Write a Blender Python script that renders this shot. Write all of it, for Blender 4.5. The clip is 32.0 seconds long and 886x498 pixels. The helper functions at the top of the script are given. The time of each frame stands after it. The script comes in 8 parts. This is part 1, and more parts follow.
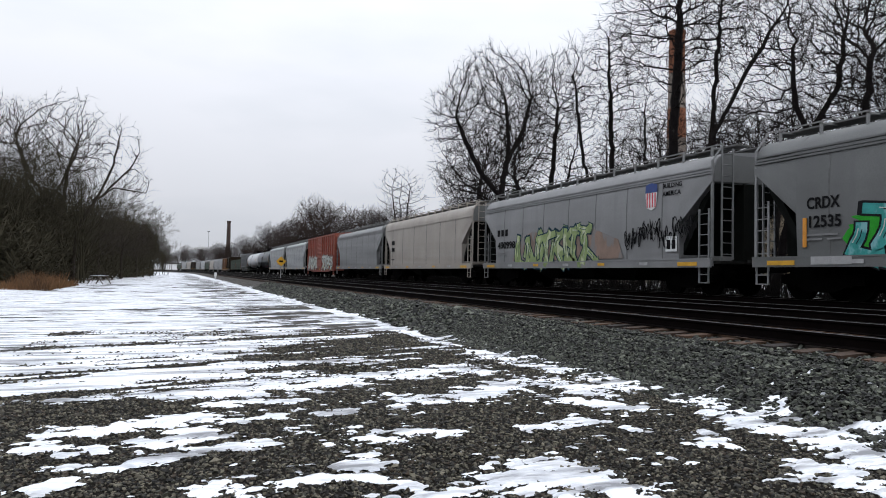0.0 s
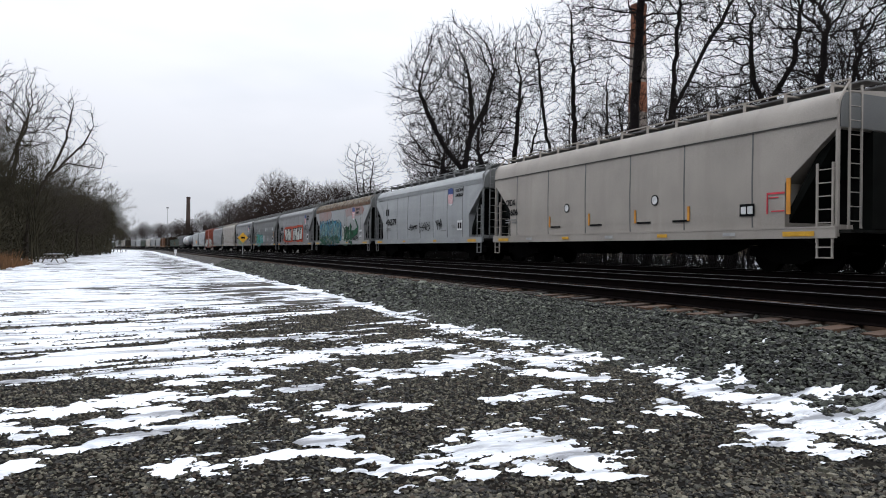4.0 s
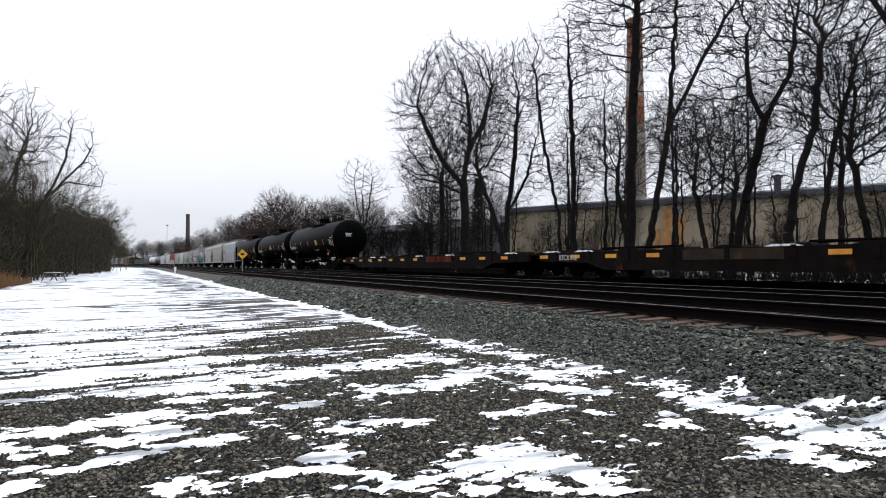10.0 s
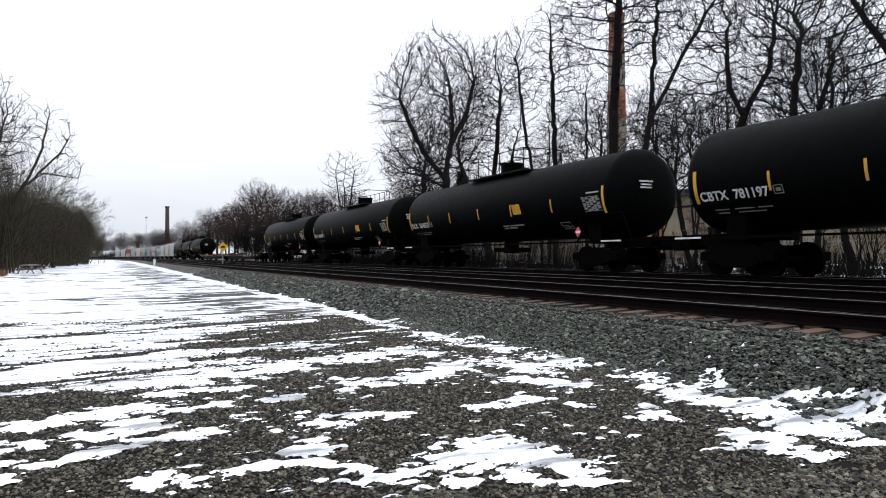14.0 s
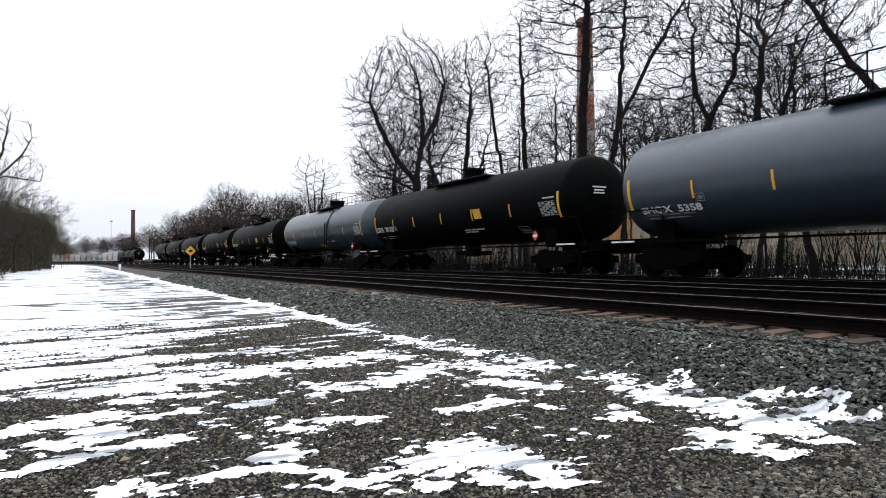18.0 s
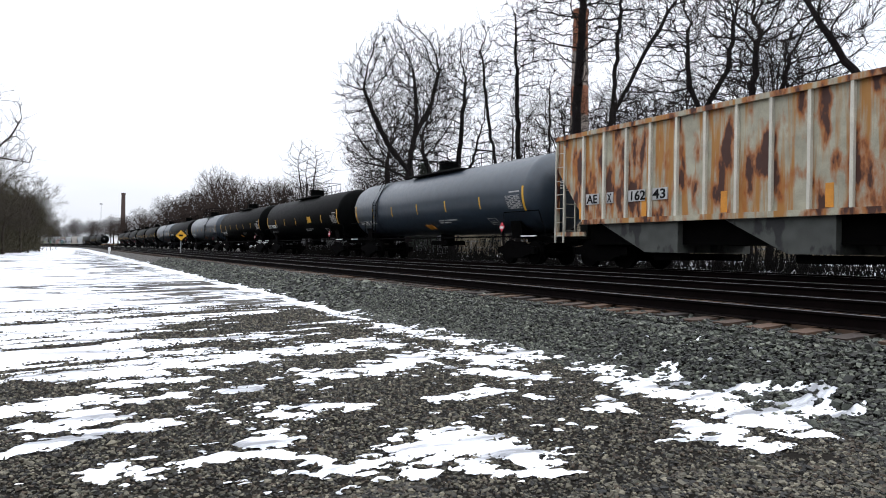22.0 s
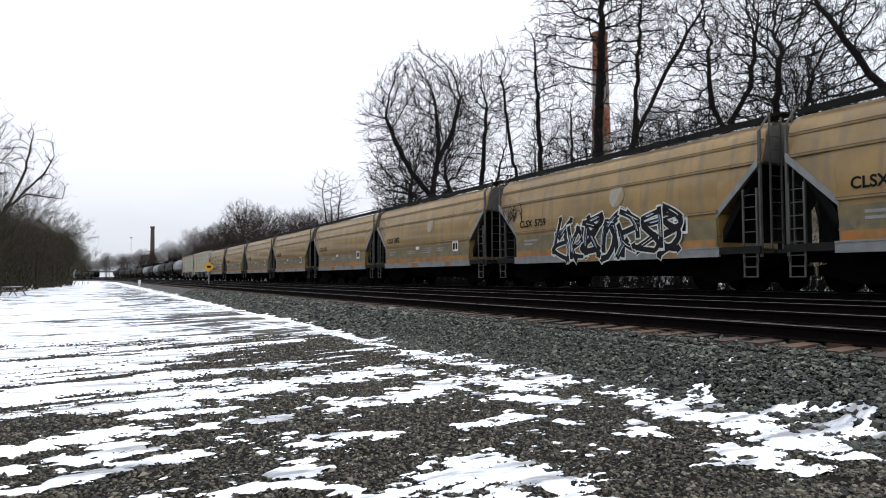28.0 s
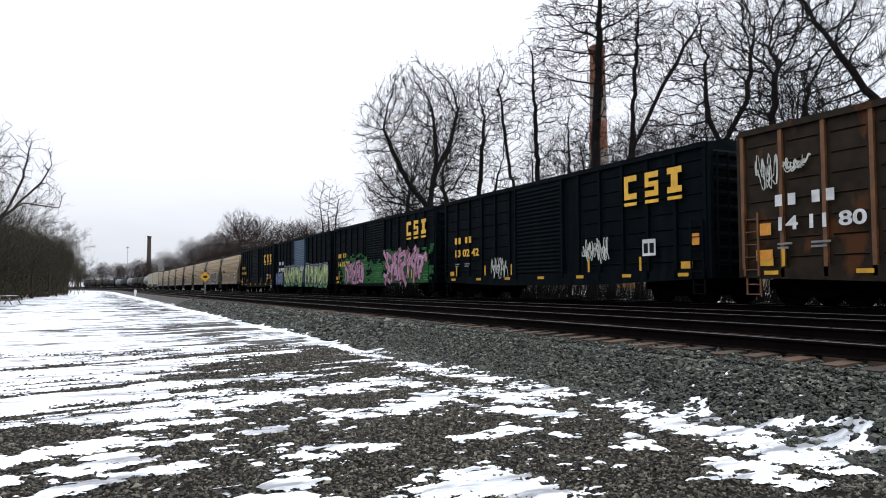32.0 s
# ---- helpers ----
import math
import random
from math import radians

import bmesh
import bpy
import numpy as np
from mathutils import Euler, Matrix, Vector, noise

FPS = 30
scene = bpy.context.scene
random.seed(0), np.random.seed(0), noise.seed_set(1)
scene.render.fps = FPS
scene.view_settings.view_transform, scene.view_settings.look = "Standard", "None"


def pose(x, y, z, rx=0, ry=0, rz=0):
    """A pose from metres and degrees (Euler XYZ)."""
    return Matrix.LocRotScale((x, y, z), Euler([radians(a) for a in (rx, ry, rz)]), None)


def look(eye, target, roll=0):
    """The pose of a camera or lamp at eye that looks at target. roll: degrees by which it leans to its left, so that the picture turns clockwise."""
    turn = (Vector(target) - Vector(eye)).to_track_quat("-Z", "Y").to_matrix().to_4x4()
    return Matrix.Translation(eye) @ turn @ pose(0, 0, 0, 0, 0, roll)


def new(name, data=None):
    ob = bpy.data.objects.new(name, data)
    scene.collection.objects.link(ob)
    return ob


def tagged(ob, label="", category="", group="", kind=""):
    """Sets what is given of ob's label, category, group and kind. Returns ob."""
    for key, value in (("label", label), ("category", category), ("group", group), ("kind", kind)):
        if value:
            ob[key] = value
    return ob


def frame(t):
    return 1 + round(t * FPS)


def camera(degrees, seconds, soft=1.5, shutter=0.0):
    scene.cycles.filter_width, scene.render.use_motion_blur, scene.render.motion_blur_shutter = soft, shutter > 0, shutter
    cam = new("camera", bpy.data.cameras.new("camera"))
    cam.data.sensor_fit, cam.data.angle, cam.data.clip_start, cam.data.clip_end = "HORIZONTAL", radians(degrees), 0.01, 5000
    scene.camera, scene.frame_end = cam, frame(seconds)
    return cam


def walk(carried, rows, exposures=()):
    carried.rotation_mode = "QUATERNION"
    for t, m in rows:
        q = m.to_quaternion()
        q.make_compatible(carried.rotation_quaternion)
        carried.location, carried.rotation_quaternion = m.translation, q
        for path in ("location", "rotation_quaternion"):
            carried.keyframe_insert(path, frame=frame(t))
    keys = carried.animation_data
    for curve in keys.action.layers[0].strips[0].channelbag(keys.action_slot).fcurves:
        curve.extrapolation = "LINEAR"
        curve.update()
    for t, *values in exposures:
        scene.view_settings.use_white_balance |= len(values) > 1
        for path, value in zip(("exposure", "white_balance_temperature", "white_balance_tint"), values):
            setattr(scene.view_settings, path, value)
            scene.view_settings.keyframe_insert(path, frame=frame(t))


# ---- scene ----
EYE = 1.45
cam = camera(64.2, 32.0, soft=1.0)
PATH = [
    (0.0, 92.1, -1.11, -20.76), (0.5, 92.64, -0.32, -20.4), (1.0, 92.38, -0.36, -20.54), (1.5, 92.68, -0.19, -20.25),
    (2.0, 92.19, -0.32, -20.83), (2.5, 92.33, -0.33, -20.4), (3.0, 92.33, -0.6, -20.84), (3.5, 92.18, -0.52, -21.18),
    (4.0, 90.1, -0.59, -23.66), (4.5, 90.45, -0.66, -24.7), (6.5, 91.54, -1.26, -24.47), (7.0, 91.38, -1.02, -23.87),
    (7.5, 91.46, -0.99, -23.69), (8.0, 91.61, -0.94, -23.84), (8.5, 91.46, -0.95, -23.74), (9.0, 91.21, -0.79, -23.66),
    (9.5, 91.46, -0.75, -23.9), (10.0, 91.28, -0.0, -23.68), (10.5, 89.94, 1.3, -23.28), (11.0, 90.25, 0.69, -22.78),
    (11.5, 90.35, 0.09, -23.09), (12.0, 90.5, -0.32, -23.77), (12.5, 90.9, -0.35, -23.88), (13.0, 90.73, -0.18, -24.08),
    (13.5, 90.8, 0.55, -24.11), (14.0, 90.72, -0.1, -25.14), (14.5, 90.23, 0.28, -25.59), (16.5, 90.14, 0.19, -26.5),
    (17.0, 90.53, 0.52, -26.29), (17.5, 90.64, 0.16, -27.28), (18.0, 90.99, 0.13, -27.5), (18.5, 90.51, -0.12, -28.37),
    (19.0, 90.32, -0.13, -28.44), (19.5, 89.94, -0.46, -29.28), (20.0, 89.49, -0.33, -29.32), (20.5, 89.62, -0.32, -29.3),
    (21.0, 89.99, -0.37, -28.82), (21.5, 90.22, -0.6, -28.92), (22.0, 90.11, -0.9, -28.2), (22.5, 90.08, -0.84, -28.38),
    (23.0, 90.38, 0.04, -27.5), (23.5, 90.58, -0.28, -27.75), (24.0, 90.76, -0.44, -27.48), (24.5, 91.04, -0.26, -26.76),
    (25.0, 91.58, 0.13, -26.35), (25.5, 91.28, 0.37, -26.5), (27.5, 91.94, 0.29, -25.85), (28.0, 92.17, 0.42, -26.16),
    (28.5, 91.44, 0.27, -26.8), (29.0, 91.81, 0.46, -26.15), (29.5, 91.93, 0.3, -25.9), (30.0, 92.43, 0.21, -26.42),
    (30.5, 92.41, 0.05, -26.4), (31.0, 93.07, -0.21, -27.16), (31.5, 92.92, 0.03, -26.76), (32.0, 93.1, 0.07, -26.42)]
walk(cam, [(t, pose(0, 0, EYE, a, b, c)) for t, a, b, c in PATH],
     exposures=[(0, -0.52), (3.5, -0.52), (4.5, -0.25), (6.5, -0.17), (14.5, -0.08), (17, 0.0), (19, 0.06), (22, 0.06), (24, 0.0), (27.5, -0.14), (32, -0.14)])

# world: a bright overcast sky, thin cloud over a pale blue
SUN_UP, SUN_TURN = radians(46), radians(132)
world = bpy.data.worlds.new("overcast_sky")
scene.world = world
world.use_nodes = True
wn, wl = world.node_tree.nodes, world.node_tree.links
wn.clear()
sky = wn.new("ShaderNodeTexSky")
sky.sky_type, sky.sun_disc = "NISHITA", False
sky.sun_elevation, sky.sun_rotation, sky.dust_density = SUN_UP, SUN_TURN, 4.0
sky_bg = wn.new("ShaderNodeBackground")
sky_bg.inputs[1].default_value = 0.06
wl.new(sky.outputs[0], sky_bg.inputs[0])
wtc = wn.new("ShaderNodeTexCoord")
wmap = wn.new("ShaderNodeMapping")
wmap.inputs["Scale"].default_value = (1.0, 1.0, 3.5)
wnoise = wn.new("ShaderNodeTexNoise")
wnoise.inputs["Scale"].default_value, wnoise.inputs["Detail"].default_value = 1.7, 5.0
wramp = wn.new("ShaderNodeValToRGB")
wramp.color_ramp.elements[0].position, wramp.color_ramp.elements[0].color = 0.36, (0.82, 0.87, 0.955, 1)
wramp.color_ramp.elements[1].position, wramp.color_ramp.elements[1].color = 0.60, (0.97, 1.0, 1.085, 1)
cloud_bg = wn.new("ShaderNodeBackground")
wsep, wgain = wn.new("ShaderNodeSeparateXYZ"), wn.new("ShaderNodeMapRange")
wgain.inputs["To Min"].default_value, wgain.inputs["To Max"].default_value = 0.905, 3.0  # brighter overhead, as under cloud
wl.new(wtc.outputs["Generated"], wsep.inputs[0]), wl.new(wsep.outputs["Z"], wgain.inputs["Value"])
wl.new(wgain.outputs[0], cloud_bg.inputs[1])
wadd = wn.new("ShaderNodeMixShader")
wadd.inputs[0].default_value = 0.93
wout = wn.new("ShaderNodeOutputWorld")
wl.new(wtc.outputs["Generated"], wmap.inputs[0]), wl.new(wmap.outputs[0], wnoise.inputs["Vector"])
wl.new(wnoise.outputs["Fac"], wramp.inputs[0]), wl.new(wramp.outputs[0], cloud_bg.inputs[0])
wl.new(sky_bg.outputs[0], wadd.inputs[1]), wl.new(cloud_bg.outputs[0], wadd.inputs[2])
wl.new(wadd.outputs[0], wout.inputs[0])
sun = new("sun", bpy.data.lights.new("sun", "SUN"))
sun.data.energy, sun.data.angle, sun.data.color = 0.6, radians(30), (1.0, 0.97, 0.93)
sun.matrix_world = look((60, -15, 75), (0, 40, 0))

# ---------------------------------------------------------------- materials


def material(name, color, rough=0.6, metal=0.0, var=0.25, scale=3.0, grain=40.0, bump=0.15, streak=None, streak_amount=0.5,
             spots=None, spot_level=0.62, spot_scale=1.1, streak_width=2.2, streak_from=0.5, streak_soft=0.2, spot_drip=0.6, halo=None, tones=None, island=0.0, per_object=0.0, spec=0.5, coord="Object", bump_dist=0.01):
    """A painted, rusty or earthy surface: base colour with blotches and grain, optional vertical streaks and rust spots."""
    m = bpy.data.materials.new(name)
    m.use_nodes = True
    n, l = m.node_tree.nodes, m.node_tree.links
    bsdf = n["Principled BSDF"]
    bsdf.inputs["Metallic"].default_value = metal
    bsdf.inputs["Specular IOR Level"].default_value = spec
    tc = n.new("ShaderNodeTexCoord")

    def noise_node(s, detail, stretch=None):
        t = n.new("ShaderNodeTexNoise")
        t.inputs["Scale"].default_value, t.inputs["Detail"].default_value = s, detail
        if stretch:
            mp = n.new("ShaderNodeMapping")
            mp.inputs["Scale"].default_value = stretch
            l.new(tc.outputs[coord], mp.inputs[0]), l.new(mp.outputs[0], t.inputs["Vector"])
        else:
            l.new(tc.outputs[coord], t.inputs["Vector"])
        return t.outputs["Fac"]

    def ramp(fac, a, b, ca, cb):
        r = n.new("ShaderNodeValToRGB")
        r.color_ramp.elements[0].position, r.color_ramp.elements[1].position = a, b
        r.color_ramp.elements[0].color, r.color_ramp.elements[1].color = ca, cb
        l.new(fac, r.inputs[0])
        return r.outputs[0]

    def mix(fac, a, b, mode="MIX"):
        x = n.new("ShaderNodeMix")
        x.data_type, x.blend_type = "RGBA", mode
        for value, socket in ((fac, x.inputs["Factor"]), (a, x.inputs["A"]), (b, x.inputs["B"])):
            if isinstance(value, (int, float)):
                socket.default_value = value
            elif isinstance(value, tuple):
                socket.default_value = value if len(value) == 4 else (*value, 1)
            else:
                l.new(value, socket)
        return x.outputs["Result"]
    lo, hi = 1 - var, 1 + var * 0.6
    blot = ramp(noise_node(scale, 5.0), 0.3, 0.7, (lo, lo, lo, 1), (hi, hi, hi, 1))
    col = mix(1.0, (*color, 1), blot, "MULTIPLY")
    fine = ramp(noise_node(grain, 3.0), 0.3, 0.7, (0.86, 0.86, 0.86, 1), (1.1, 1.1, 1.1, 1))
    col = mix(1.0, col, fine, "MULTIPLY")
    if streak:
        s = ramp(noise_node(streak_width, 4.0, (1.0, 1.6, 0.12)), streak_from, streak_from + streak_soft, (0, 0, 0, 1), (1, 1, 1, 1))
        f = mix(1.0, s, (streak_amount,) * 3, "MULTIPLY")
        col = mix(f, col, streak)
    if spots:
        patches = noise_node(spot_scale, 8.0, (1.0, 1.0, spot_drip))
        if halo:
            col = mix(ramp(patches, spot_level - 0.09, spot_level + 0.01, (0, 0, 0, 1), (0.9, 0.9, 0.9, 1)), col, halo)
        s = ramp(patches, spot_level, spot_level + 0.06, (0, 0, 0, 1), (1, 1, 1, 1))
        col = mix(s, col, spots)
    if island:
        g = n.new("ShaderNodeNewGeometry")
        r = ramp(g.outputs["Random Per Island"], 0.0, 1.0, (1 - island,) * 3 + (1,), (1 + island,) * 3 + (1,))
        col = mix(1.0, col, r, "MULTIPLY")
    if tones:
        g = n.new("ShaderNodeNewGeometry")
        r = n.new("ShaderNodeValToRGB")
        r.color_ramp.interpolation = "CONSTANT"
        for k, tone in enumerate(tones):
            e = r.color_ramp.elements[k] if k < 2 else r.color_ramp.elements.new(k / len(tones))
            e.position, e.color = k / len(tones), (*tone, 1)
        l.new(g.outputs["Random Per Island"], r.inputs[0])
        col = mix(1.0, col, r.outputs[0], "MULTIPLY")
    if per_object:
        o = n.new("ShaderNodeObjectInfo")
        r = ramp(o.outputs["Random"], 0.0, 1.0, (1 - per_object,) * 3 + (1,), (1 + per_object,) * 3 + (1,))
        col = mix(1.0, col, r, "MULTIPLY")
    l.new(col, bsdf.inputs["Base Color"])
    rr = n.new("ShaderNodeMapRange")
    rr.inputs["To Min"].default_value, rr.inputs["To Max"].default_value = max(0.03, rough - 0.12), min(1.0, rough + 0.15)
    l.new(noise_node(scale * 2, 4.0), rr.inputs["Value"])
    l.new(rr.outputs[0], bsdf.inputs["Roughness"])
    if bump:
        b = n.new("ShaderNodeBump")
        b.inputs["Strength"].default_value, b.inputs["Distance"].default_value = bump, bump_dist
        l.new(noise_node(grain * 0.6, 4.0), b.inputs["Height"])
        l.new(b.outputs[0], bsdf.inputs["Normal"])
    return m


RUST = (0.17, 0.055, 0.02)
M = {
    "grey": material("grey_hopper_paint", (0.203, 0.205, 0.207), 0.55, var=0.16, scale=0.7, streak=(0.16, 0.16, 0.165), streak_amount=0.45),
    "end_grey": material("grimy_grey_ladder_paint", (0.17, 0.175, 0.175), 0.6, var=0.3),
    "silver": material("pale_grey_hopper_paint", (0.305, 0.318, 0.322), 0.5, var=0.16, scale=0.7, streak=(0.23, 0.24, 0.245), streak_amount=0.4),
    "tan": material("beige_hopper_paint", (0.33, 0.30, 0.265), 0.6, var=0.16, scale=0.7, streak=(0.26, 0.23, 0.20), streak_amount=0.4),
    "cream": material("rust_stained_grey_paint", (0.29, 0.30, 0.30), 0.6, var=0.16, scale=0.7, streak=(0.25, 0.20, 0.16), streak_amount=0.4),
    "ochre": material("tan_yellow_hopper_paint", (0.222, 0.138, 0.042), 0.45, var=0.30, scale=0.8, streak=(0.125, 0.090, 0.05), streak_amount=0.65, streak_soft=0.14),
    "ochre_low": material("grimy_olive_lower_paint", (0.132, 0.105, 0.046), 0.6, var=0.3, spots=(0.085, 0.075, 0.05), spot_level=0.56, spot_scale=2.0),
    "white": material("off_white_ribbed_paint", (0.47, 0.455, 0.375), 0.6, var=0.18, scale=1.2, streak=(0.33, 0.21, 0.08), streak_amount=0.45, streak_width=3.5),
    "rusty": material("flaking_white_paint_over_rust", (0.34, 0.32, 0.24), 0.7, streak=(0.32, 0.135, 0.018), streak_amount=0.92, streak_width=2.8, streak_from=0.485, streak_soft=0.12,
                      spots=(0.045, 0.012, 0.005), spot_level=0.55, spot_scale=2.4, spot_drip=0.4, halo=(0.28, 0.080, 0.009)),
    # shadow on the lower bays is put into this darker grey
    "hopper_low": material("grimy_hopper_sheet_darkened_for_shade", (0.050, 0.054, 0.048), 0.7, var=0.35, spots=(0.010, 0.010, 0.010), spot_level=0.55, spot_scale=2.0),
    "black": material("black_tank_paint", (0.0018, 0.0021, 0.0021), 0.48, var=0.4, bump=0.05, spec=0.018),
    "tank_blue": material("dark_slate_tank_paint", (0.019, 0.030, 0.043), 0.36, var=0.2, bump=0.05, spec=0.55, streak=(0.024, 0.033, 0.043)),
    "tank_white": material("white_tank_paint", (0.55, 0.56, 0.58), 0.45, streak=(0.3, 0.3, 0.3)),
    "tank_grey": material("grimy_grey_tank_paint", (0.16, 0.165, 0.17), 0.5, streak=(0.08, 0.08, 0.08)),
    "navy": material("dark_blue_boxcar_paint", (0.0022, 0.0046, 0.0062), 0.65, var=0.3, spec=0.03, streak=(0.008, 0.011, 0.013), streak_amount=0.5),
    "navy_door": material("pale_blue_door_paint", (0.024, 0.070, 0.125), 0.5, var=0.3, streak=(0.03, 0.045, 0.055)),
    "brown": material("brown_boxcar_paint", (0.021, 0.014, 0.008), 0.6, var=0.5, spec=0.12, spots=(0.07, 0.026, 0.009), spot_level=0.60),
    "brown_rib": material("orange_brown_post_paint", (0.13, 0.050, 0.014), 0.6, var=0.4, spots=(0.06, 0.02, 0.008)),
    "redbox": material("red_brown_boxcar_paint", (0.26, 0.055, 0.03), 0.6, var=0.35, streak=(0.12, 0.04, 0.03)),
    "green": material("dark_green_gondola_paint", (0.03, 0.05, 0.03), 0.6, var=0.4, spots=RUST),
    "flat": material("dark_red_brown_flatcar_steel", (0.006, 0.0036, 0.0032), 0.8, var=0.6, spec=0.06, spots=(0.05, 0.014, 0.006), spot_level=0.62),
    # near-black bases, far below bare iron, for underframes and slope sheets
    "iron": material("near_black_iron", (0.0014, 0.0013, 0.0013), 0.9, var=0.5, spec=0.03),
    "dark_sheet": material("near_black_slope_sheet", (0.005, 0.006, 0.005), 0.8, var=0.5, spec=0.08),
    "walkway": material("galvanised_walkway_grating", (0.13, 0.13, 0.13), 0.6, metal=0.3, var=0.4),
    "dark_walk": material("dark_walkway_grating", (0.012, 0.012, 0.011), 0.8, var=0.4, spec=0.1),
    "yellow": material("yellow_reflector_sheet", (0.60, 0.32, 0.015), 0.5, var=0.25),
    "orange": material("orange_yellow_sticker", (0.62, 0.25, 0.02), 0.5, var=0.25),
    "csx_yellow": material("yellow_lettering_paint", (0.72, 0.40, 0.03), 0.6, var=0.25),
    "white_letter": material("white_stencil_paint", (0.62, 0.63, 0.63), 0.6, var=0.3),
    "black_letter": material("black_stencil_paint", (0.005, 0.005, 0.006), 0.7, var=0.3, spec=0.1),
    "grey_letter": material("grey_stencil_bars", (0.2, 0.2, 0.2), 0.6, var=0.3),
    "stencil": material("pale_grey_stencil_paint", (0.36, 0.36, 0.36), 0.6, var=0.3),
    "red": material("red_placard_paint", (0.55, 0.03, 0.05), 0.5),
    "blue": material("blue_shield_paint", (0.02, 0.05, 0.20), 0.5),
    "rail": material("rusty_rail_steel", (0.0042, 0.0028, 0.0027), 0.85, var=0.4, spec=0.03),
    "rail_top": material("polished_rail_head", (0.10, 0.10, 0.104), 0.65, metal=0.2, var=0.15, bump=0.02, spec=0.25),
    "tie": material("weathered_brown_timber_tie", (0.042, 0.021, 0.010), 0.85, var=0.5, per_object=0.75, grain=60),
    "bark": material("dark_grey_brown_bark", (0.012, 0.010, 0.010), 0.95, var=0.4, bump=0.4, spec=0.1),
    "bark_left": material("grey_brown_twigs", (0.042, 0.034, 0.028), 0.9, var=0.35, spec=0.1),
    "brush": material("olive_brown_brush_twigs", (0.045, 0.040, 0.026), 0.95, var=0.4, spec=0.1),
    "orange_grass": material("dry_orange_grass", (0.15, 0.075, 0.03), 0.9, var=0.6, scale=0.6),
    "evergreen": material("dark_evergreen_needles", (0.014, 0.022, 0.014), 0.9, var=0.4),
    "brick": material("orange_red_chimney_brick", (0.23, 0.085, 0.04), 0.85, var=0.35, scale=0.15),
    "brick_pale": material("pale_weathered_chimney_brick", (0.21, 0.175, 0.15), 0.85, var=0.35, scale=0.2),
    "brick_dark": material("dark_far_chimney_brick", (0.06, 0.04, 0.034), 0.9, var=0.2, scale=0.1),
    "wall": material("tan_corrugated_wall_sheet", (0.215, 0.18, 0.125), 0.6, var=0.35, scale=0.3, streak=(0.17, 0.09, 0.035), streak_amount=0.55),
    "roof_dark": material("dark_roof_edge_sheet", (0.035, 0.037, 0.045), 0.7, var=0.3, scale=0.4),
    "grey_wall": material("grey_far_wall_sheet", (0.10, 0.10, 0.105), 0.8, var=0.2, scale=0.3),
    "oily": material("oily_ballast_bed_with_gap_shade", (0.0034, 0.0028, 0.0025), 0.95, var=0.5, scale=1.5, grain=18, bump=0.8, bump_dist=0.04, spec=0.03),
    "galv": material("galvanised_steel_post", (0.25, 0.26, 0.27), 0.5, metal=0.5),
    "rust_band": material("orange_rust_stain_band", (0.26, 0.125, 0.035), 0.8, var=0.45, scale=1.5, streak=(0.16, 0.12, 0.06), streak_amount=0.7, spots=(0.30, 0.11, 0.02), spot_level=0.56),
    "rib_pale": material("pale_streaked_post_paint", (0.52, 0.50, 0.42), 0.6, var=0.2, scale=2.0, spots=(0.30, 0.12, 0.03), spot_level=0.63, spot_scale=1.7, per_object=0.12),
    "rib_white": material("off_white_post_paint", (0.50, 0.47, 0.37), 0.6, var=0.2, scale=2.0, spots=(0.36, 0.22, 0.08), spot_level=0.56, spot_scale=0.9, per_object=0.10),
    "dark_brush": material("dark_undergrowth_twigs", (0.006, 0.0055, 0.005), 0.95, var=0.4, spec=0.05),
    "sheet_light": material("worn_pale_paint_patch", (0.27, 0.245, 0.20), 0.6, var=0.2, scale=2.0, spots=(0.20, 0.15, 0.08), spot_level=0.55),
    "top_rust": material("mottled_brown_roof_edge_rust", (0.17, 0.16, 0.14), 0.8, var=0.3, spots=(0.05, 0.026, 0.012), spot_level=0.50, spot_scale=5.0, halo=(0.16, 0.10, 0.045)),
    "faded_red": material("faded_red_paint_smear", (0.27, 0.21, 0.20), 0.6, var=0.2, spots=(0.26, 0.15, 0.13), spot_level=0.5, spot_scale=2.0),
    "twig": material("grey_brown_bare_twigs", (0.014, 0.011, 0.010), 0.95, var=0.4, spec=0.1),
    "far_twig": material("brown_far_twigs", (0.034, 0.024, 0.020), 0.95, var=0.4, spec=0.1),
    "seam": material("soot_grey_weld_seam", (0.115, 0.115, 0.115), 0.7, var=0.45, scale=2.5),
    "smear": material("faded_orange_overspray", (0.22, 0.15, 0.115), 0.6, var=0.35, scale=1.5, spots=(0.18, 0.17, 0.165), spot_level=0.50, spot_scale=1.8),
    "rust_red": material("dull_rust_red_panel", (0.085, 0.016, 0.006), 0.8, var=0.5, spec=0.06, spots=(0.03, 0.008, 0.004), spot_level=0.55),
    "dark_end": material("grimy_end_frame_and_ridge_shade_paint", (0.055, 0.052, 0.046), 0.7, var=0.4),
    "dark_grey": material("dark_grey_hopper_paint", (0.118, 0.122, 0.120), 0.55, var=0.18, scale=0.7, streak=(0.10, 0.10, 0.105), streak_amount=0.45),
    "bed": material("brown_grit_with_gap_shade", (0.012, 0.0105, 0.0085), 0.95, var=0.5, scale=3.0, grain=60, bump=0.6, spec=0.05),
    "plank": material("weathered_grey_plank", (0.12, 0.10, 0.085), 0.9, var=0.3),
}
